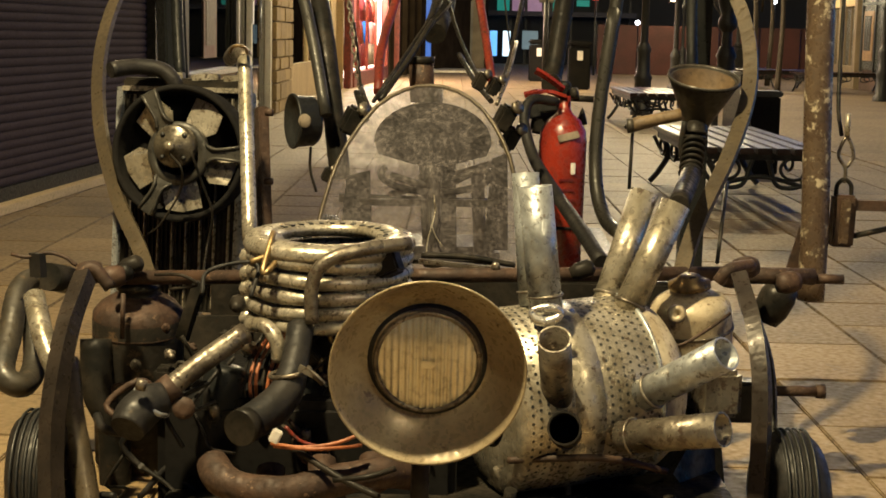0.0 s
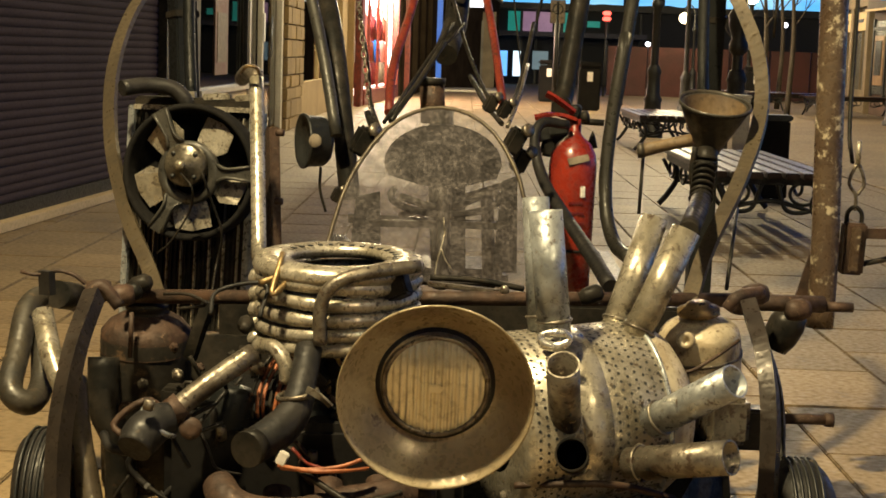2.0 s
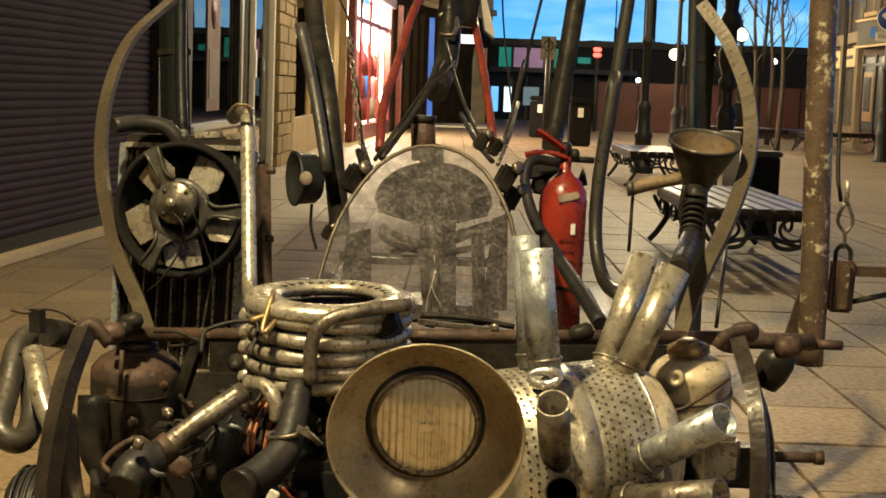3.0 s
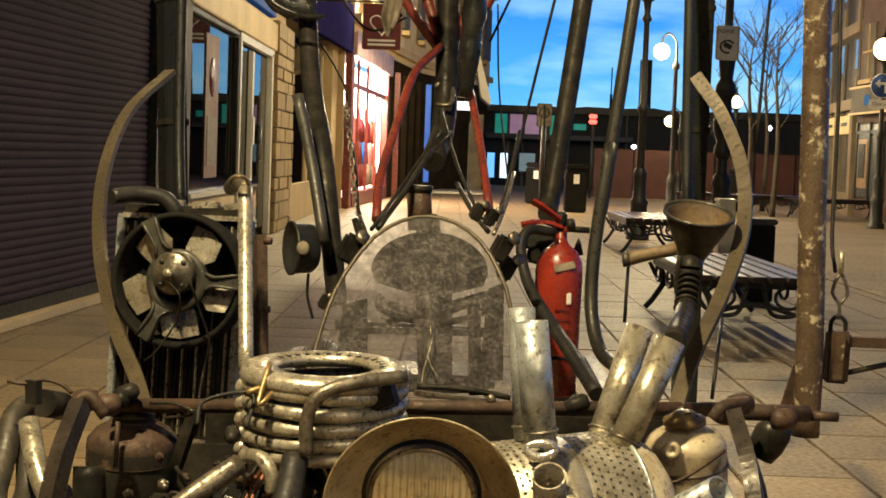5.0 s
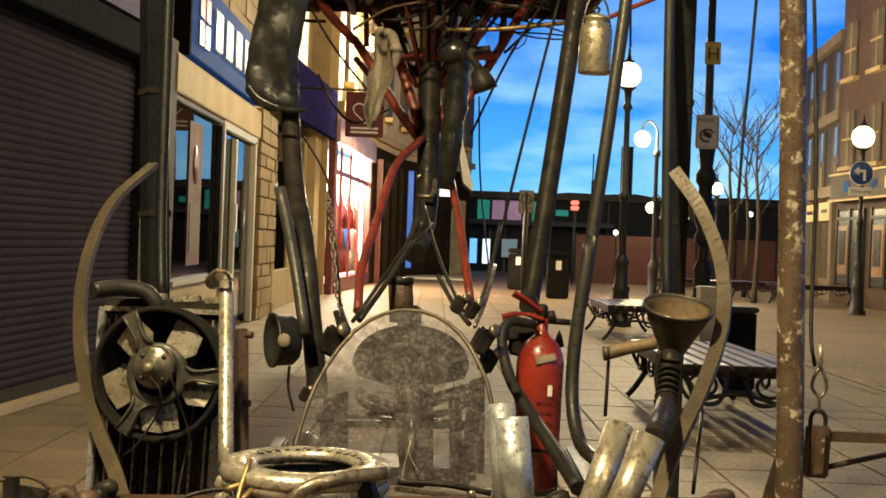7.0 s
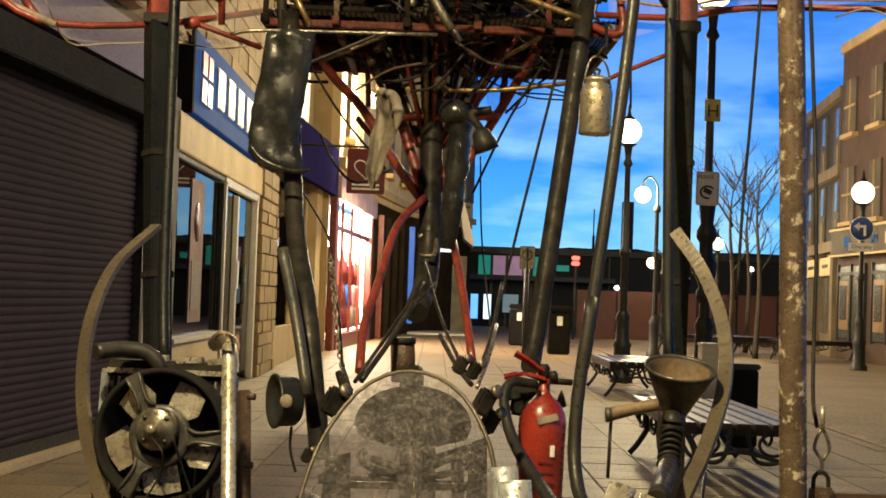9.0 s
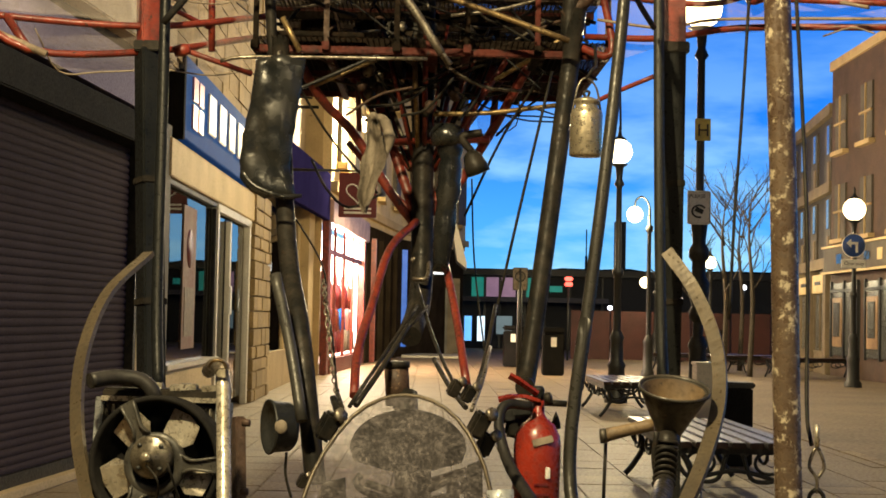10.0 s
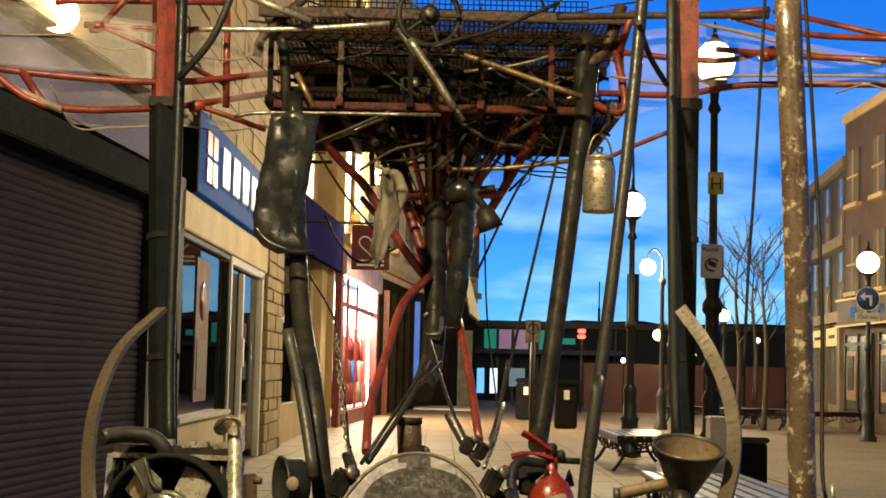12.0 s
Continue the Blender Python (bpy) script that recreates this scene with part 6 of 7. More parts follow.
st.links.new(s_line.outputs[0], s_add.inputs[1])
st.links.new(s_add.outputs[0], sb.inputs["Alpha"])
s_grit = st.nodes.new("ShaderNodeTexNoise")
s_grit.inputs["Scale"].default_value, s_grit.inputs["Detail"].default_value = 90.0, 12.0
s_grit.inputs["Roughness"].default_value = 0.8
st.links.new(s_at.outputs["Object"], s_grit.inputs["Vector"])
s_tone = st.nodes.new("ShaderNodeValToRGB")
s_tone.color_ramp.elements[0].position, s_tone.color_ramp.elements[0].color = 0.46, (0.034, 0.029, 0.031, 1)
s_tone.color_ramp.elements[1].position, s_tone.color_ramp.elements[1].color = 0.70, (0.27, 0.24, 0.235, 1)
st.links.new(s_grit.outputs["Fac"], s_tone.inputs[0])
st.links.new(s_tone.outputs[0], sb.inputs["Base Color"])
windscreen()

# seat and wheel behind the screen
part("seat_pan", box((-0.048, 5.200, 0.375), (0.42, 0.36, 0.06), (0, 0, 4), 0.02), DARK, V)
part("seat_post", tube([(-0.080, 5.500, 0.914), (-0.064, 5.300, 0.583), (-0.043, 5.200, 0.315)], 0.045, 12), DARK, V)
rod("vertical_cylinder", [(-0.117, 5.500, 1.019), (-0.108, 5.500, 0.872)], 0.045, RUST, sides=16)
rod("cylinder_cap", [(-0.117, 5.500, 1.035), (-0.117, 5.500, 1.011)], 0.05, DARK, sides=16)
dash = Vector((-0.058, 4.720, 0.850))
dome = [dash + Vector((0.185 * math.cos(a), 0, 0.125 * math.sin(a) - 0.07)) for a in [k * math.pi / 16 for k in range(17)]]
part("dash_panel", sheet(dome + [dash + Vector(v) for v in ((-0.17, 0, -0.11), (-0.06, 0, -0.14), (0.06, 0, -0.14), (0.17, 0, -0.11))], 0.03, (0, 1, 0)), MATT, V)
for xa, xb, za, zb in ((-0.330, -0.255, 0.665, 0.44), (0.130, 0.178, 0.73, 0.44), (-0.040, 0.015, 0.70, 0.44)):
    part("dash_leg", sheet([(xa, 4.74, za), (xb, 4.74, za + 0.02), (xb + 0.01, 4.74, zb), (xa - 0.02, 4.74, zb)], 0.02, (0, 1, 0)), MATT, V)
part("dash_rail", bar((-0.30, 4.73, 0.585), (0.16, 4.73, 0.592), 0.02, 0.022, 0.003), DARK, V)
sw = [Vector((-0.047, 4.550, 0.694)) + Vector((0.165 * math.cos(a), 0.03 * math.sin(a), 0.05 * math.sin(a))) for a in [k * math.pi / 8 for k in range(16)]]
part("steering_wheel", tube(sw[7:16] + sw[:2], 0.011, 8, 2), MATT, V)
rod("wheel_spoke", [(-0.184, 4.550, 0.691), (-0.046, 4.550, 0.659), (0.090, 4.550, 0.714)], 0.012, DARK)
rod("wheel_column", [(-0.047, 4.550, 0.690), (-0.048, 4.400, 0.439)], 0.022, DARK)
rod("frame_crosspiece", [(-0.364, 4.900, 0.579), (0.155, 4.900, 0.572)], 0.016, DARK)
rod("frame_crosspiece", [(0.087, 4.900, 0.682), (0.105, 4.900, 0.365)], 0.022, DARK)
rod("frame_crosspiece", [(-0.197, 4.900, 0.592), (0.130, 4.800, 0.710)], 0.012, RUST)

# lamp pods, levers and linkages beside the screen
part("side_lamp", lathe([(0.001, -0.05), (0.07, -0.05), (0.084, -0.035), (0.088, 0.025), (0.094, 0.03), (0.094, 0.038), (0.086, 0.038), (0.080, 0.02), (0.001, 0.01)], (-0.505, 5.100, 0.815), (-0.93, -0.40, 0.0), 28), BLACK, V, "black round lamp housing")
part("lamp_badge", lathe([(0.001, 0), (0.024, 0), (0.021, 0.004), (0.001, 0.006)], (-0.488, 5.000, 0.822), (-0.3, -1, 0), 16), FABRIC, V, "round off-white lamp badge")
rod("lamp_cable", [(-0.477, 5.100, 0.729), (-0.478, 5.100, 0.652), (-0.457, 5.100, 0.575)], 0.005, DARK, None, 6)
for q, r in (((-0.332, 5.000, 0.827), 0.05), ((0.167, 4.800, 0.857), 0.045), ((-0.403, 4.900, 0.655), 0.025), ((0.131, 4.800, 0.956), 0.03), ((0.086, 4.800, 0.972), 0.03), ((0.190, 4.850, 0.790), 0.04)):
    lb = part("linkage_block", box(q, (r * 1.2, r * 1.2, r * 1.9), (12, 25, 20), r * 0.2), DARK, V)
    part("linkage_bolt", lathe([(0.001, -r), (r * 0.3, -r), (r * 0.3, r * 0.8), (r * 0.5, r * 0.8), (r * 0.5, r * 1.1), (0.001, r * 1.1)], Vector(q) + Vector((0.3 * r, 0, 0.5 * r)), (0.6, -0.7, 0.3), 8), STEEL, lb)
rod("lever", [(-0.078, 5.600, 1.166), (-0.162, 5.400, 1.021), (-0.249, 5.200, 0.886)], 0.01, DARK)
rod("lever", [(0.021, 5.400, 1.047), (0.077, 5.100, 0.959), (0.126, 4.900, 0.905)], 0.009, DARK)
rod("lever", [(0.224, 5.400, 1.095), (0.186, 5.100, 0.982), (0.145, 4.900, 0.896)], 0.007, STEEL)
chain_line = smooth_path([(-0.402, 5.6, 1.33), (-0.378, 5.5, 1.198), (-0.345, 5.4, 0.994), (-0.304, 5.3, 0.858)], 8)
for k, (a, b) in enumerate(zip(chain_line, chain_line[1:])):
    d = (b - a).normalized()
    n = d.cross(Vector((0.3, -1, 0))).normalized() if k % 2 else d.cross(Vector((1, 0.4, 0))).normalized()
    rod("chain_link", [(a + b) / 2 + d * 0.62 * (b - a).length * math.cos(q) + n * 0.0085 * math.sin(q) for q in [m * math.pi / 4 for m in range(8)]], 0.0032, STEEL, None, 6, 2, closed=True)
rod("linkage_arm", [(-0.323, 5.100, 0.917), (-0.285, 5.000, 0.829)], 0.012, DARK)
rod("linkage_arm", [(-0.311, 5.150, 0.929), (-0.273, 5.000, 0.858)], 0.008, DARK)


# ---- loose things on the vehicle ----
def extinguisher():
    c = Vector((0.390, 5.300, 0.593))
    s = thing("fire_extinguisher", c, "red fire extinguisher with a black hose, strapped to the vehicle", "fire extinguisher")
    h = 0.470
    r = 0.084
    b = part("cylinder", lathe([(0.001, -h * 0.6), (r * 0.9, -h * 0.6), (r, -h * 0.57), (r, h * 0.34), (r * 0.94, h * 0.42), (r * 0.7, h * 0.5), (r * 0.35, h * 0.55), (r * 0.25, h * 0.58), (r * 0.25, h * 0.68), (0.001, h * 0.68)], c, (0.02, 0, 1), 32), CANRED, s)
    part("label", box(c + Vector((0.016, -r * 0.955, h * 0.385)), (0.075, 0.010, 0.026), (-16, -14, 10), 0.002), FABRIC, b, "torn pale paper label")
    for k in range(3):
        part("label_text", box(c + Vector((0.012 + 0.004 * k, -r * 1.0, 0.03 - 0.035 * k)), (0.050, 0.006, 0.008), (0, 0, 10)), MAROON, b)
    part("label_mark", box(c + Vector((0.035, -r * 0.93, 0.07)), (0.016, 0.012, 0.04), (0, 0, 25), 0.002), WHITEPAINT, b)
    part("neck", lathe([(0.001, 0), (0.022, 0), (0.022, 0.05), (0.014, 0.06), (0.001, 0.06)], c + Vector((0.003, 0, h * 0.66)), (0, 0, 1), 14), GREENBLACK, s)
    part("handle", tube([(0.393, 5.280, 0.932), (0.331, 5.260, 0.975), (0.287, 5.260, 0.999)], 0, 6, 4, flat=(0.024, 0.012)), CANRED, s, "red squeeze handle")
    part("handle", tube([(0.394, 5.280, 0.909), (0.323, 5.260, 0.928), (0.250, 5.260, 0.914)], 0, 6, 4, flat=(0.024, 0.012)), CANRED, s)
    part("gauge", lathe([(0.001, 0), (0.02, 0), (0.02, 0.02), (0.001, 0.022)], (0.415, 5.250, 0.922), (1, -0.4, 0.2), 12), DARK, s)
    part("nozzle", tube([(0.413, 5.270, 0.906), (0.492, 5.270, 0.903)], 0.012, 10), DARK, s)
    part("hose", tube([(0.363, 5.250, 0.894), (0.272, 5.200, 0.898), (0.248, 5.150, 0.828), (0.279, 5.050, 0.711), (0.345, 4.850, 0.610), (0.409, 4.600, 0.524), (0.453, 4.400, 0.459)], [0.016, 0.018, 0.018, 0.02, 0.022, 0.024, 0.024], 12, 6), RUBBER, s)
    part("strap", tube([Vector(c) + Vector((r * 1.03 * math.cos(a), r * 1.03 * math.sin(a), -0.14)) for a in [k * math.pi / 8 for k in range(16)]], 0.006, 6, 1, closed=True), DARK, s)
    part("bracket", box((0.338, 5.450, 0.813), (0.10, 0.06, 0.10), (0, 10, 0), 0.01), DARK, s)
    part("mount_plate", box((0.300, 5.420, 0.852), (0.11, 0.03, 0.05), (0, -14, 8), 0.006), BLACK, s)
    part("mount_arm", bar((0.313, 5.400, 0.866), (0.381, 5.360, 0.879), 0.03, 0.045, 0.006), BLACK, s)
    part("seal_tag", box((0.396, 5.240, 0.938), (0.014, 0.010, 0.034), (0, 24, 10), 0.003), GREENBLACK, s)
    part("bracket_bolt", lathe([(0.001, -0.015), (0.02, -0.01), (0.01, 0.03), (0.001, 0.05)], (0.462, 5.350, 0.821), (0, 0, 1), 8), DARK, s)


extinguisher()


def funnel():
    rim = Vector((0.688, 4.150, 1.011))
    ax = Vector((0.06, -0.33, 1)).normalized()
    s = thing("funnel", rim, "old black and rusty metal funnel over a bent pipe", "funnel")
    r = 0.096
    part("cone", lathe([(0.024, -0.19), (0.028, -0.16), (0.036, -0.13), (0.075, -0.05), (r - 0.004, -0.012), (r - 0.002, 0.006), (r + 0.004, 0.008), (r + 0.004, -0.002), (r - 0.008, 0.002), (0.07, -0.045), (0.030, -0.125)], rim, ax, 40), FUNNELMAT, s)
    part("rim", tube([rim + (ax.orthogonal().normalized() * math.cos(a) + ax.cross(ax.orthogonal().normalized()) * math.sin(a)) * r for a in [k * math.pi / 16 for k in range(32)]], 0.005, 6, 1, closed=True), DARK, s)
    part("lining", lathe([(0.026, -0.126), (0.066, -0.047), (r - 0.011, -0.002)], rim + ax * 0.002, ax, 40), material("rusty_lining", (0.13, 0.085, 0.04), (0.07, 0.045, 0.024), 0.7, 0.0, 14, (0.05, 0.034, 0.02), 0.4, 0.5), s, "rusty ochre inside of the funnel")
    for k in range(9):
        q = Vector((0.673, 4.150, 0.880)).lerp(Vector((0.625, 3.915, 0.772)), k / 8)
        part("hose_ridge", lathe([(0.028, -0.005), (0.0325, 0.0), (0.028, 0.005)], q, (0.05, 0.3, 0.3) if k > 2 else (0.1, 0.2, 1), 16), DARK, s)
    part("spout", tube([(0.673, 4.150, 0.880), (0.658, 4.100, 0.829), (0.623, 3.900, 0.769), (0.526, 3.450, 0.738)], [0.032, 0.03, 0.027, 0.025], 12, 5), DARK, s)
    part("side_spout", tube([(0.629, 4.150, 0.913), (0.560, 4.150, 0.897), (0.495, 4.150, 0.880)], [0.018, 0.017, 0.020], 12, 4), WOOD, s)
    part("side_spout_end", lathe([(0.001, 0), (0.021, 0), (0.021, 0.016), (0.001, 0.018)], (0.499, 4.150, 0.880), (-1, 0, -0.1), 12), FUNNELMAT, s)
    part("coil_wire", tube([(0.633, 4.100, 0.897), (0.626, 4.100, 0.828), (0.636, 4.100, 0.766)], 0.008, 8, 4), DARK, s)


funnel()

# ---- uprights ----
post = part("rusty_post", tube([(0.923, 4.020, 2.313), (0.950, 4.000, 1.593), (0.960, 3.980, 1.027), (0.967, 3.960, 0.636), (0.964, 3.950, 0.438)], 0.0365, 18, 4), BROWNPEEL, V, "scaffold pole with peeling brown paint")
part("post_gusset", sheet([(0.936, 4.000, 0.631), (0.960, 4.000, 0.478), (0.899, 4.000, 0.492)], 0.01, (0, -1, 0)), RUST, V)


def strut(name, pts, r, mat, **more):
    return rod(name, pts, r, mat, V, more.pop("sides", 12), more.pop("steps", 4), more.pop("label", ""))


# square posts: black below, red above
for lo, mid, hi in (((-1.035, 5.600, 0.890), (-1.103, 5.700, 2.209), (-1.129, 5.750, 2.768)), ((0.887, 5.500, 0.961), (0.867, 5.350, 2.184), (0.862, 5.350, 2.706))):
    p = part("square_post", bar(lo, mid, 0.085, 0.085, 0.006), GREENBLACK, V, "black painted square post")
    part("red_sleeve", bar(mid, hi, 0.075, 0.075, 0.006), RED, p, "red painted upper sleeve")
    part("joint_collar", bar(Vector(mid) + Vector((0, 0, -0.015)), Vector(mid) + Vector((0, 0, 0.025)), 0.098, 0.098, 0.004), DARK, p)
    down = Vector(lo)
    part("post_foot", bar(down, Vector((down.x, down.y, 0.25)), 0.085, 0.085, 0.006), GREENBLACK, p)
    for q in (0.25, 0.6):
        part("band", bar(down.lerp(Vector(mid), q), down.lerp(Vector(mid), q + 0.02), 0.095, 0.095, 0.003), DARK, p)
strut("side_pipe", [(-1.026, 5.600, 2.729), (-1.006, 5.500, 1.931), (-0.987, 5.400, 1.246), (-0.954, 5.300, 0.905)], 0.021, GREENBLACK)
strut("side_pipe", [(0.796, 5.300, 2.691), (0.804, 5.250, 1.739), (0.818, 5.250, 1.207), (0.825, 5.200, 0.971)], 0.019, BLACK)
strut("leaning_pole", [(0.576, 6.000, 2.454), (0.441, 5.800, 1.430), (0.379, 5.700, 0.999), (0.364, 5.600, 0.941)], 0.037, DARK)
strut("leaning_pole", [(-0.630, 6.000, 2.309), (-0.543, 5.600, 1.484), (-0.461, 5.300, 1.162), (-0.405, 5.150, 0.833), (-0.375, 5.100, 0.624)], 0.036, DARK)
strut("grey_channel", [(-0.537, 5.150, 1.337), (-0.476, 5.100, 1.103), (-0.418, 5.000, 0.842)], 0.02, FANARM)
strut("handrail_tube", [(0.649, 4.900, 2.578), (0.598, 4.800, 2.062), (0.531, 4.700, 1.501), (0.463, 4.620, 0.988), (0.483, 4.600, 1.193), (0.442, 4.550, 0.882), (0.436, 4.500, 0.697), (0.456, 4.400, 0.591), (0.491, 4.250, 0.563)], 0.0205, material("dull_tube", (0.028, 0.026, 0.021), (0.017, 0.016, 0.013), 0.4, 0.15, 10, (0.09, 0.07, 0.045), 0.28, 0.25, sheen=0.3), sides=14)
strut("mast", [(-0.052, 6.600, 2.612), (-0.047, 6.600, 2.101), (-0.038, 6.500, 1.344), (-0.081, 6.200, 1.118)], 0.05, DARK)

# red tubes meeting at the mast
for pts, r in (([(-0.599, 6.300, 2.316), (-0.493, 6.400, 2.138), (-0.347, 6.500, 1.993), (-0.180, 6.550, 1.740), (-0.065, 6.600, 1.596)], 0.02), ([(-0.320, 6.800, 2.384), (-0.232, 6.700, 2.110), (-0.106, 6.600, 1.746), (-0.052, 6.600, 1.596)], 0.024),
               ([(0.271, 6.600, 2.351), (0.174, 6.600, 2.132), (0.067, 6.600, 1.851), (-0.015, 6.600, 1.622)], 0.022), ([(0.422, 6.400, 2.321), (0.272, 6.500, 2.046), (0.155, 6.600, 1.853), (0.034, 6.600, 1.648)], 0.020),
               ([(-0.393, 6.900, 2.000), (-0.227, 6.800, 1.811), (-0.067, 6.700, 1.652)], 0.014), ([(0.309, 7.200, 2.468), (0.281, 7.000, 2.082)], 0.016), ([(-0.238, 6.600, 1.970), (0.249, 6.500, 1.983)], 0.016), ([(-0.371, 7.000, 2.444), (-0.347, 7.000, 2.067)], 0.013),
               ([(-0.065, 6.500, 1.615), (-0.174, 6.300, 1.480), (-0.233, 6.000, 1.239), (-0.275, 5.800, 1.062), (-0.276, 5.600, 0.899)], 0.0175), ([(0.061, 6.300, 1.438), (0.109, 6.000, 1.202), (0.145, 5.600, 0.951)], 0.0165),
               ([(-0.160, 7.200, 2.457), (-0.039, 6.900, 2.062)], 0.015), ([(0.104, 7.300, 2.438), (0.026, 6.900, 2.064)], 0.015)):
    strut("red_tube", pts, r, RED)
strut("mast_ring", [(-0.085, 6.500, 1.441), (-0.048, 6.500, 1.462), (-0.011, 6.500, 1.443), (-0.014, 6.400, 1.367), (-0.077, 6.400, 1.361)], 0.01, STEEL)
# rods bunched like spokes round the mast
rng = random.Random(21)
for k in range(26):
    a = -1.15 + 2.3 * k / 25
    base = Vector((-0.047, 6.600, 1.898))
    tip = base + Vector((math.sin(a) * 0.42 + rng.uniform(-0.05, 0.05), rng.uniform(-0.3, 0.4), 0.50 + rng.uniform(-0.1, 0.1)))
    strut("spoke_rod", [base + Vector((math.sin(a) * 0.06, 0, -0.05)), tip], rng.choice((0.006, 0.009, 0.012)), rng.choice((RED, RED, STEEL, BRASS, DARK)), sides=6)
for k in range(30):
    q = Vector((-0.054, 6.500, 2.213)) + Vector((rng.uniform(-0.28, 0.32), rng.uniform(-0.3, 0.3), rng.uniform(-0.22, 0.26)))
    ax = (rng.uniform(-1, 1), rng.uniform(-1, 1), rng.uniform(-1, 1))
    r = rng.uniform(0.012, 0.03)
    part("machine_part", lathe([(0.001, -r), (r * 0.5, -r), (r, -r * 0.3), (r * 0.8, r * 0.2), (r * 0.9, r * 0.8), (r * 0.3, r * 1.2), (0.001, r * 1.2)], q, ax, 7), rng.choice((DARK, STEEL, RUST, DARK, RUST)), V)
for k in range(80):
    q = Vector((-0.059, 6.300, 2.426)) + Vector((rng.uniform(-0.6, 0.65), rng.uniform(-0.3, 0.5), rng.uniform(-0.35, 0.3)))
    d = Vector((rng.uniform(-0.3, 0.3), rng.uniform(-0.1, 0.1), rng.uniform(-0.14, 0.14)))
    strut("loose_cable", [q - d, q + Vector((0, 0, rng.uniform(-0.06, 0.03))), q + d], rng.choice((0.004, 0.006, 0.008)), rng.choice((DARK, RUST, STEEL, RUBBER, DARK)), sides=6)


# ---- overhead basket and canopy ----
# rusty brown iron, darkened in colour for the shade in the basket
SHADEIRON = material("shaded_brown_iron", (0.018, 0.012, 0.008), (0.010, 0.008, 0.006), 0.85, 0.0, 14, (0.05, 0.026, 0.014), 0.4, 0.4, sheen=0.05)


# darker copy of the red paint, with the basket's shade in its colour
SHADERED = material("shaded_red_paint", (0.085, 0.016, 0.009), (0.045, 0.010, 0.007), 0.6, 0.0, 14, (0.02, 0.012, 0.009), 0.5, 0.3, sheen=0.15)


def basket():
    z0 = Vector((-0.675, 6.000, 2.273)).z
    x0, x1 = Vector((-0.728, 6.000, 2.470)).x, Vector((0.702, 6.000, 2.504)).x
    top = z0 + 0.28
    bk = part("basket_floor", box(((x0 + x1) / 2, 6.7, z0 + 0.03), (0.05, 1.4, 0.04)), SHADERED, V, "wire mesh basket floor on red bars")
    for y in (6.0, 6.7, 7.4):
        part("crossbar", bar((x0, y, z0 + 0.02 * (y - 6)), (x1, y, z0 + 0.02 * (y - 6)), 0.026, 0.03, 0.004), SHADERED, bk)
        part("crossbar", bar((x0, y, top), (x1, y, top), 0.03, 0.035, 0.004), SHADEIRON, bk)
    for i in range(6):
        x = x0 + (x1 - x0) * i / 5
        part("long_bar", bar((x, 5.95, z0 + 0.01), (x, 7.5, z0 + 0.03), 0.03, 0.035, 0.003), SHADERED if i % 2 else SHADEIRON, bk)
        part("stay", bar((x, 6.0, z0), (x, 6.0, top), 0.022, 0.022, 0.003), (SHADEIRON, RUST, SHADEIRON, SHADEIRON, SHADERED, SHADEIRON)[i], bk)
    mesh = bmesh.new()
    for i in range(64):
        x = x0 + (x1 - x0) * i / 63
        box((x, 6.7, z0 + 0.045), (0.0035, 1.5, 0.0035), bm=mesh)
        box((x, 7.45, z0 + 0.17), (0.0035, 0.0035, 0.26), bm=mesh)
    for i in range(60):
        y = 6.0 + 1.45 * i / 59
        box(((x0 + x1) / 2, y, z0 + 0.049), (x1 - x0, 0.0035, 0.0035), bm=mesh)
    for i in range(12):
        box(((x0 + x1) / 2, 7.45, z0 + 0.05 + i * 0.022), (x1 - x0, 0.0035, 0.0035), bm=mesh)
    tagged(part("wire_mesh", mesh, SHADEIRON, bk), kind="stuff")
    upper = bmesh.new()
    for i in range(70):
        box((x0 + (x1 - x0) * i / 69, 6.9, top + 0.1), (0.004, 1.9, 0.004), bm=upper)
    for i in range(76):
        box(((x0 + x1) / 2, 5.95 + 1.9 * i / 75, top + 0.104), (x1 - x0 + 0.1, 0.004, 0.004), bm=upper)
    for i in range(50):
        box((x0 + (x1 - x0) * i / 49, 7.5, top + 0.25), (0.005, 0.005, 0.6), bm=upper)
    for i in range(30):
        box(((x0 + x1) / 2, 7.5, z0 + 0.1 + i * 0.028), (x1 - x0, 0.005, 0.005), bm=upper)
    tagged(part("upper_mesh", upper, SHADEIRON, bk), kind="stuff")
    for xa, xb, ya in ((0.05, 0.30, 6.1), (0.33, 0.42, 6.3), (0.07, 0.2, 6.7), (0.62, 0.74, 6.5), (0.83, 0.9, 6.2), (0.24, 0.46, 6.9)):
        part("board", box((x0 + (x1 - x0) * (xa + xb) / 2, ya + 0.15, z0 + 0.075), ((x1 - x0) * (xb - xa), 0.4, 0.02), (0, 0, rng.uniform(-5, 5)), 0.003), rng.choice((WOOD, SHADEIRON, SHADEIRON)), bk)
    for xa, m in ((0.12, SHADEIRON), (0.3, SHADEIRON), (0.45, WOOD), (0.66, SHADEIRON), (0.9, SHADEIRON)):
        part("sacking", box((x0 + (x1 - x0) * xa, 7.2, z0 + 0.24), ((x1 - x0) * 0.13, 0.12, 0.30), (rng.uniform(-8, 8), rng.uniform(-6, 6), rng.uniform(-20, 20)), 0.03), m, bk)
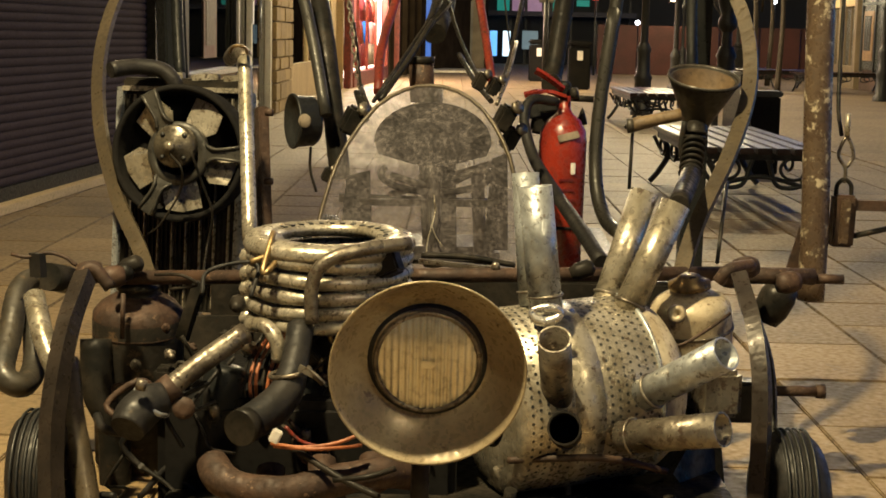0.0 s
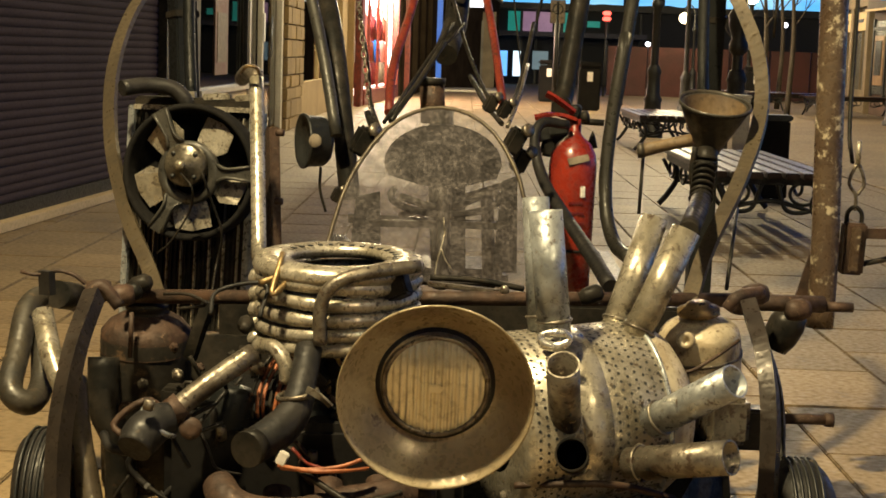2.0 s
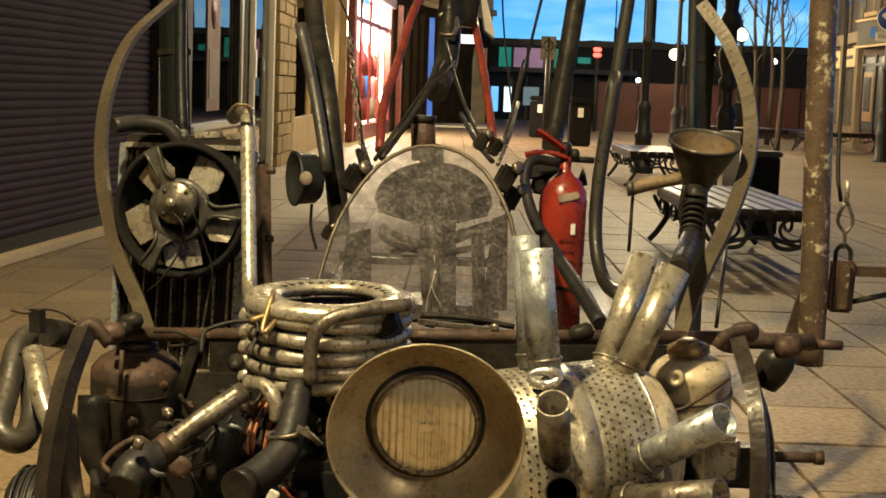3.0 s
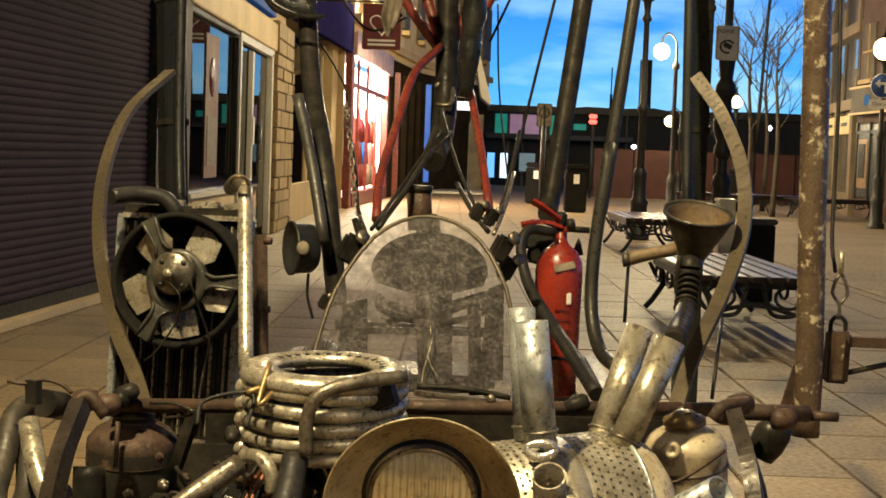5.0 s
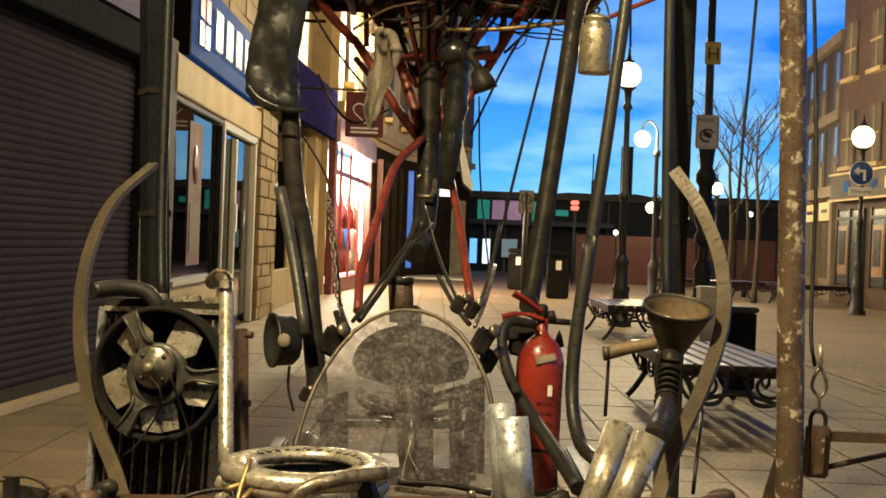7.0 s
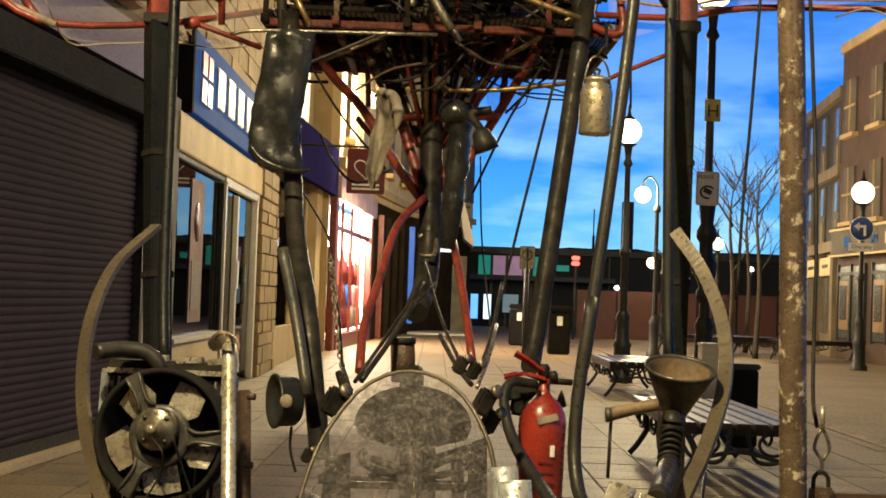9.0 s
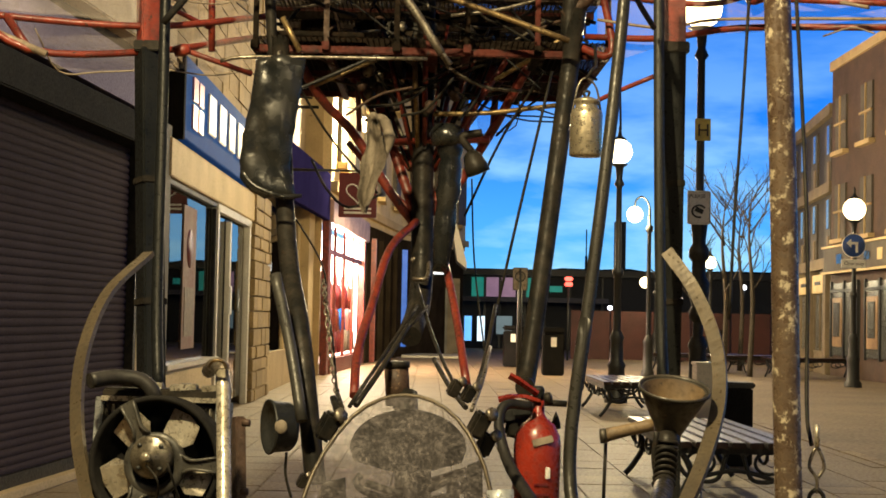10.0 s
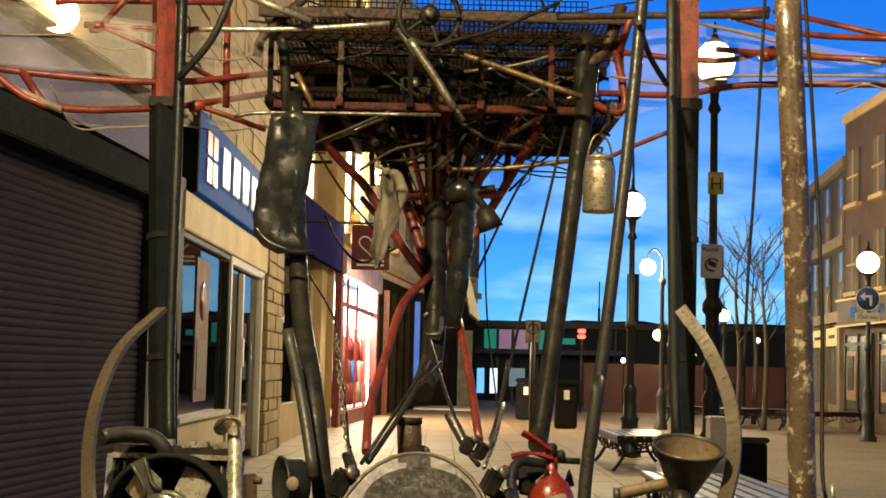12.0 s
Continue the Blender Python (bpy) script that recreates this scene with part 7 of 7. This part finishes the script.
    for i in range(5):
        part("deep_bar", bar((x0 - 0.05, 5.95 + 0.36 * i, top + 0.09), (x1 + 0.05, 5.95 + 0.36 * i, top + 0.09), 0.03, 0.04, 0.004), SHADERED if i % 2 else RUST, bk)
    # lattice along the front bar
    for k in range(22):
        xa = x0 + (x1 - x0) * k / 22
        part("lattice", bar((xa, 5.98, z0 + 0.27), (xa + 0.06, 5.98, z0 + 0.31), 0.008, 0.008), SHADEIRON, bk)
        part("lattice", bar((xa + 0.06, 5.98, z0 + 0.27), (xa, 5.98, z0 + 0.31), 0.008, 0.008), SHADEIRON, bk)
    for k in range(9):
        c = Vector((rng.uniform(x0 + 0.1, x1 - 0.1), rng.uniform(6.2, 7.2), z0 + 0.11))
        part("basket_load", box(c, (rng.uniform(0.1, 0.3), rng.uniform(0.1, 0.3), rng.uniform(0.06, 0.14)), (0, 0, rng.uniform(0, 90)), 0.012), rng.choice((SHADEIRON, SHADEIRON, RUST, SHADEIRON)), bk)
    return bk


basket()
strut("white_rod", [(-1.042, 5.800, 2.529), (-0.618, 5.800, 2.539), (-0.239, 5.800, 2.571)], 0.011, PALE)
strut("white_rod", [(-0.826, 5.700, 2.167), (-0.684, 5.700, 2.186), (-0.028, 5.700, 2.193)], 0.0075, STEEL)
strut("white_rod", [(-0.809, 5.700, 2.650), (-0.547, 5.750, 2.560)], 0.014, PALE)
strut("diagonal_rod", [(0.010, 5.800, 2.468), (0.234, 5.800, 2.394), (0.526, 5.800, 2.295)], 0.012, BRASS)
strut("diagonal_rod", [(-0.201, 5.700, 2.530), (-0.076, 5.700, 2.355), (0.059, 5.700, 2.171)], 0.013, STEEL)
strut("diagonal_rod", [(0.420, 5.800, 2.614), (0.788, 5.800, 2.627), (1.215, 5.600, 2.590)], 0.014, RUST)
strut("diagonal_rod", [(-0.503, 6.200, 2.156), (-0.245, 6.200, 2.270)], 0.008, BRASS)
strut("diagonal_rod", [(-0.002, 6.300, 2.062), (0.239, 6.300, 2.073), (0.519, 6.200, 2.097)], 0.010, BRASS)
strut("diagonal_rod", [(0.260, 6.300, 2.214), (0.397, 6.200, 2.286), (0.518, 6.100, 2.355)], 0.010, BRASS)
strut("thick_cable", [(-0.799, 5.400, 2.595), (-0.876, 5.400, 2.403), (-1.004, 5.450, 2.262)], 0.014, RUBBER)
strut("thick_cable", [(0.616, 4.800, 2.362), (0.682, 5.000, 2.293), (0.770, 5.200, 2.236)], 0.010, RUBBER)
strut("basket_leg", [(-0.684, 6.000, 2.564), (-0.668, 6.000, 2.401), (-0.653, 6.000, 2.169)], 0.022, DARK)
strut("basket_leg", [(0.562, 6.000, 2.594), (0.542, 6.000, 2.407), (0.556, 6.000, 2.267)], 0.034, DARK)
strut("rusty_bracket", [(-0.552, 6.000, 2.756), (-0.754, 6.000, 2.563), (-0.785, 6.000, 2.468)], 0.02, RUST)
strut("rusty_bracket", [(0.699, 6.000, 2.715), (0.633, 6.000, 2.526), (0.519, 6.000, 2.429)], 0.026, RUST)
strut("chain_strip", [(-0.611, 5.900, 2.382), (-0.539, 5.900, 2.247)], 0.012, BRASS)


def sprocket(c, r):
    c = Vector(c)
    g = part("sprocket", lathe([(r * 0.84, -0.006), (r, -0.006), (r, 0.006), (r * 0.84, 0.006), (r * 0.84, -0.006)], c, (0.2, -1, 0.1), 32), DARK, V)
    part("hub", lathe([(0.001, -0.02), (r * 0.3, -0.02), (r * 0.3, 0.02), (0.001, 0.02)], c, (0.2, -1, 0.1), 18), DARK, g)
    for k in range(5):
        a = 2 * math.pi * k / 5
        part("arm", bar(c, c + Vector((r * 0.9 * math.cos(a), 0, r * 0.9 * math.sin(a))), 0.018, 0.01), DARK, g)
    for k in range(20):
        a = 2 * math.pi * k / 20
        part("tooth", box(c + Vector((r * math.cos(a), 0, r * math.sin(a))), (0.014, 0.008, 0.012), (0, -math.degrees(a), 0)), DARK, g)
    part("nut", lathe([(0.001, 0), (0.022, 0), (0.022, 0.02), (0.001, 0.02)], c + Vector((0, -0.03, 0)), (0.2, -1, 0.1), 6), STEEL, g)


sprocket((-0.082, 5.700, 2.582), 0.13)
sprocket((-0.141, 6.200, 2.405), 0.06)
strut("crank_arm", [(-0.154, 5.600, 2.465), (-0.064, 5.600, 2.336), (0.025, 5.600, 2.197)], 0.016, STEEL)
strut("chain", [(-0.067, 5.650, 2.445), (0.030, 5.650, 2.480), (0.161, 5.700, 2.528), (0.426, 5.750, 2.658)], 0.008, DARK)

# canopy bars reaching out both ways
for pts, r in (([(-1.841, 5.600, 2.337), (-1.624, 5.600, 2.303), (-1.104, 5.700, 2.295), (-0.691, 6.100, 2.425)], 0.0135), ([(-1.766, 5.500, 2.328), (-1.509, 5.500, 2.161), (-1.122, 5.700, 2.195), (-0.734, 6.100, 2.336)], 0.0135),
               ([(-1.624, 5.600, 2.303), (-1.505, 5.500, 2.157)], 0.016), ([(-1.420, 5.700, 2.514), (-1.156, 5.700, 2.503), (-1.019, 5.800, 2.525)], 0.013), ([(-1.365, 5.700, 2.513), (-1.108, 5.700, 2.408), (-0.893, 5.900, 2.330)], 0.010), ([(-1.533, 5.700, 2.599), (-1.402, 5.700, 2.609), (-0.905, 5.900, 2.663)], 0.012),
               ([(-1.228, 5.700, 2.662), (-1.364, 5.700, 2.502)], 0.013), ([(-0.899, 5.900, 2.629), (-0.890, 5.900, 2.238)], 0.014), ([(-0.997, 5.800, 2.229), (-0.728, 5.900, 2.151)], 0.011),
               ([(0.679, 6.000, 2.522), (1.058, 5.800, 2.452), (1.237, 5.600, 2.465)], 0.012), ([(0.612, 6.000, 2.350), (0.904, 5.800, 2.313), (1.152, 5.600, 2.321), (1.640, 5.300, 2.276)], 0.013), ([(0.604, 6.100, 2.062), (0.708, 6.000, 2.113), (0.876, 5.900, 2.178)], 0.010),
               ([(0.990, 5.800, 2.632), (1.215, 5.600, 2.612)], 0.015), ([(1.236, 5.600, 2.608), (1.650, 5.200, 2.409)], 0.011), ([(1.083, 5.700, 2.606), (1.321, 5.500, 2.499), (1.610, 5.200, 2.418)], 0.012), ([(1.058, 5.800, 2.498), (1.297, 5.400, 2.392), (1.610, 5.200, 2.341)], 0.012),
               ([(0.674, 6.000, 2.550), (0.705, 5.900, 2.265), (0.567, 6.000, 2.314)], 0.016), ([(0.734, 5.900, 2.668), (0.680, 6.000, 2.480)], 0.016)):
    strut("red_canopy_bar", pts, r, RED, sides=8)
for q in ((-1.366, 5.680, 2.502), (-0.982, 5.750, 2.214), (1.201, 5.550, 2.425)):
    part("canopy_joint", lathe([(0.001, -0.03), (0.02, -0.03), (0.026, 0), (0.02, 0.03), (0.001, 0.03)], q, (1, 0, 0.2), 10), RED, V)

FILM = glass("plastic_film", (0.46, 0.40, 0.37), 0.35, 0.19)


def film_sheet(corners, name, label, sag=0.03):
    a, b, c, d = [Vector(v) for v in corners]
    bm = bmesh.new()
    n = 14
    g = {}
    for i in range(n + 1):
        for j in range(n + 1):
            u, v = i / n, j / n
            p = a.lerp(b, u).lerp(d.lerp(c, u), v)
            p.z += -sag * math.sin(math.pi * u) * math.sin(math.pi * v) + 0.012 * noise.noise(p * 6)
            p.y += 0.02 * noise.noise(p * 5 + Vector((9, 0, 0)))
            g[i, j] = bm.verts.new(p)
    for i in range(n):
        for j in range(n):
            bm.faces.new((g[i, j], g[i + 1, j], g[i + 1, j + 1], g[i, j + 1])).smooth = True
    bmesh.ops.solidify(bm, geom=bm.faces[:], thickness=0.002)
    s = solid(name, bm, FILM, label, "plastic sheet", "canopy sheets")
    s.visible_shadow = False
    return s


film_sheet(((-1.624, 5.600, 2.303), (-1.104, 5.700, 2.295), (-1.116, 5.800, 2.137), (-1.472, 5.800, 2.135)), "plastic_sheet", "cloudy torn plastic sheet stretched over red canopy bars")
film_sheet(((-1.854, 5.600, 2.599), (-1.135, 5.700, 2.530), (-1.126, 5.700, 2.308), (-1.841, 5.600, 2.337)), "plastic_sheet", "cloudy torn plastic sheet stretched over red canopy bars")
film_sheet(((-1.064, 5.800, 2.521), (-0.731, 6.000, 2.563), (-0.741, 6.000, 2.178), (-1.050, 5.800, 2.149)), "plastic_sheet", "cloudy torn plastic sheet stretched over red canopy bars")
film_sheet(((0.655, 6.000, 2.597), (1.030, 5.900, 2.629), (1.015, 5.800, 2.323), (0.660, 6.000, 2.235)), "plastic_sheet", "cloudy torn plastic sheet stretched over red canopy bars")
film_sheet(((1.012, 5.800, 2.605), (1.610, 5.200, 2.337), (1.610, 5.200, 2.266), (1.015, 5.800, 2.323)), "plastic_sheet", "cloudy torn plastic sheet stretched over red canopy bars")
strut("sheet_hem", [(0.981, 5.750, 2.588), (1.150, 5.600, 2.514), (1.339, 5.400, 2.410), (1.530, 5.200, 2.325)], 0.007, PLASTIC)
strut("sheet_hem", [(0.647, 5.900, 2.401), (0.903, 5.800, 2.354), (1.087, 5.600, 2.353), (1.610, 5.200, 2.286)], 0.006, PLASTIC)
strut("sheet_hem", [(-1.764, 5.500, 2.275), (-1.441, 5.500, 2.144)], 0.014, PLASTIC)
film_sheet(((0.193, 7.400, 2.357), (0.390, 7.400, 2.390), (0.409, 7.400, 2.162), (0.226, 7.400, 2.115)), "plastic_sheet", "cloudy torn plastic sheet stretched over red canopy bars")

for pts in ([(-1.514, 5.600, 2.257), (-1.466, 5.780, 2.127), (-1.311, 5.780, 2.126), (-1.116, 5.800, 2.143)], [(-1.716, 5.600, 2.445), (-1.471, 5.650, 2.457), (-1.301, 5.680, 2.415), (-1.131, 5.700, 2.441)], [(-1.045, 5.800, 2.145), (-0.886, 5.900, 2.142), (-0.741, 6.000, 2.185)], [(-1.038, 5.800, 2.420), (-0.828, 5.900, 2.435), (-0.809, 5.900, 2.539)],
            [(0.192, 7.380, 2.353), (0.389, 7.380, 2.381), (0.411, 7.380, 2.160), (0.226, 7.380, 2.110)], [(1.422, 5.400, 2.258), (1.498, 5.300, 2.272), (1.550, 5.200, 2.234)]):
    strut("sheet_hem", pts, 0.0035, PLASTIC, sides=6)
# wires and stays
for pts, r in (([(0.145, 6.500, 1.644), (0.289, 6.300, 1.960), (0.450, 6.100, 2.223)], 0.006), ([(0.247, 6.000, 1.115), (0.350, 6.000, 1.617), (0.477, 6.000, 2.207)], 0.006), ([(0.181, 6.800, 1.834), (0.194, 6.600, 1.452), (0.236, 6.300, 1.062)], 0.004),
               ([(1.075, 5.000, 2.537), (1.041, 5.000, 1.856), (1.024, 5.000, 1.587), (1.009, 5.000, 1.212)], 0.0055), ([(1.064, 4.400, 2.382), (1.100, 4.400, 1.835), (1.095, 4.300, 1.393), (1.071, 4.200, 0.977), (1.060, 4.100, 0.870)], 0.006),
               ([(0.646, 5.200, 2.293), (0.659, 5.200, 1.871)], 0.004), ([(0.505, 4.200, 0.875), (0.495, 4.150, 0.704)], 0.005), ([(0.737, 4.000, 0.745), (0.676, 3.750, 0.563)], 0.005),
               ([(-0.401, 5.800, 1.234), (-0.362, 5.600, 1.107), (-0.321, 5.300, 0.915)], 0.005), ([(-0.592, 5.600, 1.675), (-0.428, 5.800, 1.409), (-0.401, 5.800, 1.234)], 0.004), ([(-0.051, 6.000, 1.243), (-0.190, 5.600, 1.017), (-0.271, 5.200, 0.883)], 0.008),
               ([(-0.006, 6.000, 1.244), (-0.142, 5.700, 1.079)], 0.006), ([(-0.513, 6.300, 1.856), (-0.450, 6.300, 1.737), (-0.357, 6.400, 1.663), (-0.216, 6.500, 1.735)], 0.006), ([(-0.055, 6.200, 1.338), (0.019, 5.800, 1.113), (0.110, 5.200, 0.931)], 0.008), ([(0.258, 5.800, 1.250), (0.207, 5.500, 1.040), (0.159, 5.200, 0.932)], 0.009),
               ([(-0.616, 6.000, 2.239), (-0.442, 6.100, 1.954), (-0.233, 6.300, 1.719)], 0.005)):
    strut("stay_wire", pts, r, DARK, sides=6)


def boot():
    c = (-0.612, 5.600, 1.954)
    s = thing("leather_boot", c, "creased black leather boot leg hung from a rod", "boot")
    bm = bmesh.new()
    rows = (((475, 565), 200), ((470, 560), 240), ((462, 552), 290), ((456, 545), 340), ((450, 540), 390), ((450, 545), 420), ((470, 552), 438), ((495, 556), 450))
    prev = None
    for k, ((a, b), y) in enumerate(rows):
        ca = Vector(c) + Vector((((a + b) / 2 - 505) * 0.00211, 0, (300 - y) * 0.00211))
        w = (b - a) / 2 * 0.00211
        ring = []
        for j in range(20):
            q = 2 * math.pi * j / 20
            crease = 1 + 0.05 * noise.noise(Vector((math.cos(q) * 1.2, math.sin(q) * 1.2, k * 0.9)))
            ring.append(bm.verts.new(ca + Vector((w * math.cos(q) * crease, w * 0.38 * math.sin(q) * crease, 0.008 * math.sin(3 * q + k)))))
        if prev:
            for j in range(20):
                bm.faces.new((prev[j], prev[(j + 1) % 20], ring[(j + 1) % 20], ring[j])).smooth = True
        else:
            bm.faces.new(ring)
        prev = ring
    bm.faces.new(prev[::-1])
    bmesh.ops.subdivide_edges(bm, edges=bm.edges[:], cuts=2, use_grid_fill=True)
    for v in bm.verts:
        v.co += Vector((0.006 * noise.noise(v.co * 18), 0.012 * noise.noise(Vector((v.co.x * 22, v.co.y * 8, v.co.z * 13)) + Vector((5, 0, 0))), 0))
    bmesh.ops.recalc_face_normals(bm, faces=bm.faces)
    part("leg", bm, LEATHER, s)
    part("hem", tube([(-0.705, 5.500, 1.723), (-0.652, 5.480, 1.668), (-0.557, 5.480, 1.634), (-0.486, 5.520, 1.639)], 0.008, 8), LEATHER, s)
    part("hook", tube([(-0.586, 5.600, 2.160), (-0.597, 5.700, 2.210)], 0.006, 6), STEEL, s)


boot()


def milk_can():
    c = Vector((0.557, 5.400, 1.893))
    s = thing("milk_can", c, "dented metal milk can hanging from a hook", "can")
    r, h = 0.059, 0.194
    part("body", lathe([(0.001, -h / 2), (r * 0.95, -h / 2), (r, -h / 2 + 0.008), (r, h * 0.28), (r * 0.95, h * 0.36), (r * 0.72, h * 0.42), (r * 0.72, h * 0.5), (r * 0.82, h * 0.52), (r * 0.82, h * 0.56), (r * 0.3, h * 0.62), (0.001, h * 0.62)], c, (0.02, 0, 1), 32), BRASSCAN, s)
    part("handle", tube([c + Vector((-r * 0.9, 0, h * 0.3)), c + Vector((-r * 0.5, 0, h * 0.85)), c + Vector((0.0, 0, h * 0.98)), c + Vector((r * 0.6, 0, h * 0.8)), c + Vector((r * 0.9, 0, h * 0.35))], 0.004, 6), STEEL, s)
    part("hook", tube([c + Vector((0.0, 0, h * 0.98)), c + Vector((0.02, 0, h * 1.15)), (0.601, 5.500, 2.150), (0.605, 5.600, 2.243)], 0.006, 6), DARK, s)
    part("shackle", tube([c + Vector((0.0, 0, h * 0.6)), c + Vector((0.01, 0, h * 0.72)), c + Vector((-0.01, 0, h * 0.72))], 0.005, 6, closed=True), DARK, s)


BRASSCAN = material("dull_tin", (0.54, 0.48, 0.35), (0.42, 0.36, 0.25), 0.34, 0.8, 6, (0.30, 0.25, 0.16), 0.12, 0.12)
milk_can()


def hanging_rag():
    c = Vector((-0.257, 6.100, 1.819))
    s = thing("hanging_rag", c, "dirty grey-brown rag tied to a red tube", "rag")
    bm = bmesh.new()
    n = 12
    g = {}
    for i in range(5):
        for j in range(n + 1):
            v = j / n
            w = 0.014 + 0.034 * math.sin(math.pi * min(1, v * 1.05)) + 0.006 * math.sin(v * 17)
            u = i / 4 - 0.5
            g[i, j] = bm.verts.new(c + Vector((u * 2 * w + 0.02 * math.sin(v * 5), 0.04 * math.cos(i * 2.2 + v * 3), 0.20 - 0.40 * v)))
    for i in range(4):
        for j in range(n):
            bm.faces.new((g[i, j], g[i + 1, j], g[i + 1, j + 1], g[i, j + 1])).smooth = True
    bmesh.ops.solidify(bm, geom=bm.faces[:], thickness=0.006)
    part("cloth", bm, FABRIC, s)
    part("knot", lathe([(0.001, -0.02), (0.014, -0.015), (0.018, 0.005), (0.010, 0.02), (0.001, 0.022)], c + Vector((0.005, 0, 0.2)), (0.8, 0.2, 0.6), 8), FABRIC, s)
    part("tail", tube([c + Vector((0.0, 0, 0.2)), c + Vector((0.05, 0.02, 0.19)), c + Vector((0.075, 0.02, 0.12)), c + Vector((0.06, 0.02, 0.03))], [0.012, 0.022, 0.026, 0.01], 8, 5, wobble=0.5), FABRIC, s)


hanging_rag()


def hung_boots():
    c = Vector((0.049, 6.200, 1.694))
    s = thing("hanging_tube_sock", c, "long dark sleeve-like roll hanging beside the mast", "roll")
    part("roll", tube([(0.059, 6.200, 1.979), (0.074, 6.200, 1.860), (0.060, 6.200, 1.623), (0.038, 6.200, 1.387)], [0.062, 0.05, 0.046, 0.03], 14, 5, wobble=0.3), LEATHER, s)
    part("cap", lathe([(0.001, -0.05), (0.06, -0.045), (0.078, 0), (0.06, 0.045), (0.001, 0.06)], (0.060, 6.200, 1.955), (0.1, 0, 1), 14), LEATHER, s)
    q = Vector((0.168, 6.000, 1.830))
    m = thing("cow_bell", q, "small dark metal bell hanging from a bracket", "bell")
    part("body", lathe([(0.001, -0.05), (0.05, -0.05), (0.048, -0.02), (0.035, 0.03), (0.02, 0.045), (0.001, 0.05)], q, (-0.4, 0, 1), 14), DARK, m)
    part("bracket", tube([q + Vector((-0.01, 0, 0.04)), q + Vector((-0.05, 0, 0.10)), q + Vector((0.03, 0, 0.12))], 0.016, 8), DARK, m)


hung_boots()


def shackle_block():
    c = Vector((1.049, 4.000, 0.648))
    s = thing("pulley_block", c, "rusty pulley block shackled to a wire", "pulley")
    part("cheek", box(c, (0.060, 0.05, 0.139), (0, 2, 0), 0.006), RUST, s)
    part("cheek", box(c + Vector((0.0, -0.032, 0)), (0.027, 0.012, 0.121), (0, 2, 0), 0.004), BROWNPEEL, s)
    part("shackle", tube([c + Vector((-0.02, 0, 0.065)), c + Vector((-0.018, 0, 0.095)), c + Vector((0.0, 0, 0.11)), c + Vector((0.018, 0, 0.095)), c + Vector((0.02, 0, 0.065))], 0.006, 8), DARK, s)
    part("hook", tube([c + Vector((0, 0, 0.1)), c + Vector((0.0, 0, 0.14)), c + Vector((-0.020, 0, 0.175)), c + Vector((0.0, 0, 0.222)), c + Vector((0.020, 0, 0.175)), c + Vector((0.004, 0, 0.142))], 0.005, 8), STEEL, s)
    part("ferrule", tube([c + Vector((0, 0, 0.222)), c + Vector((0.0, 0, 0.285))], 0.007, 8), PALE, s)
    part("bracket_bar", tube([(1.076, 4.000, 0.690), (1.272, 4.000, 0.690)], 0, 6, 2, flat=(0.03, 0.028)), RUST, s)
    part("bracket_rod", tube([(1.084, 4.000, 0.607), (1.307, 4.100, 0.642)], 0.008, 8), DARK, s)


shackle_block()

glow_lamp = Vector((-2.395, 9.000, 3.325))
wl = thing("wall_lamp", glow_lamp, "round glowing wall lamp above the shutter", "lamp")
gl = part("globe", lathe([(0.001, -0.09), (0.09, -0.07), (0.12, 0.0), (0.09, 0.07), (0.001, 0.09)], glow_lamp, (0.3, -1, 0), 24), GLOBE, wl)
gl.visible_shadow = False
part("bracket", tube([glow_lamp, glow_lamp + Vector((-0.3, 0, 0.1))], 0.02, 8), BLACK, wl)
lamp("wall_lamp_light", glow_lamp + Vector((0.13, -0.1, 0.15)), 32, WARM, 0.1)
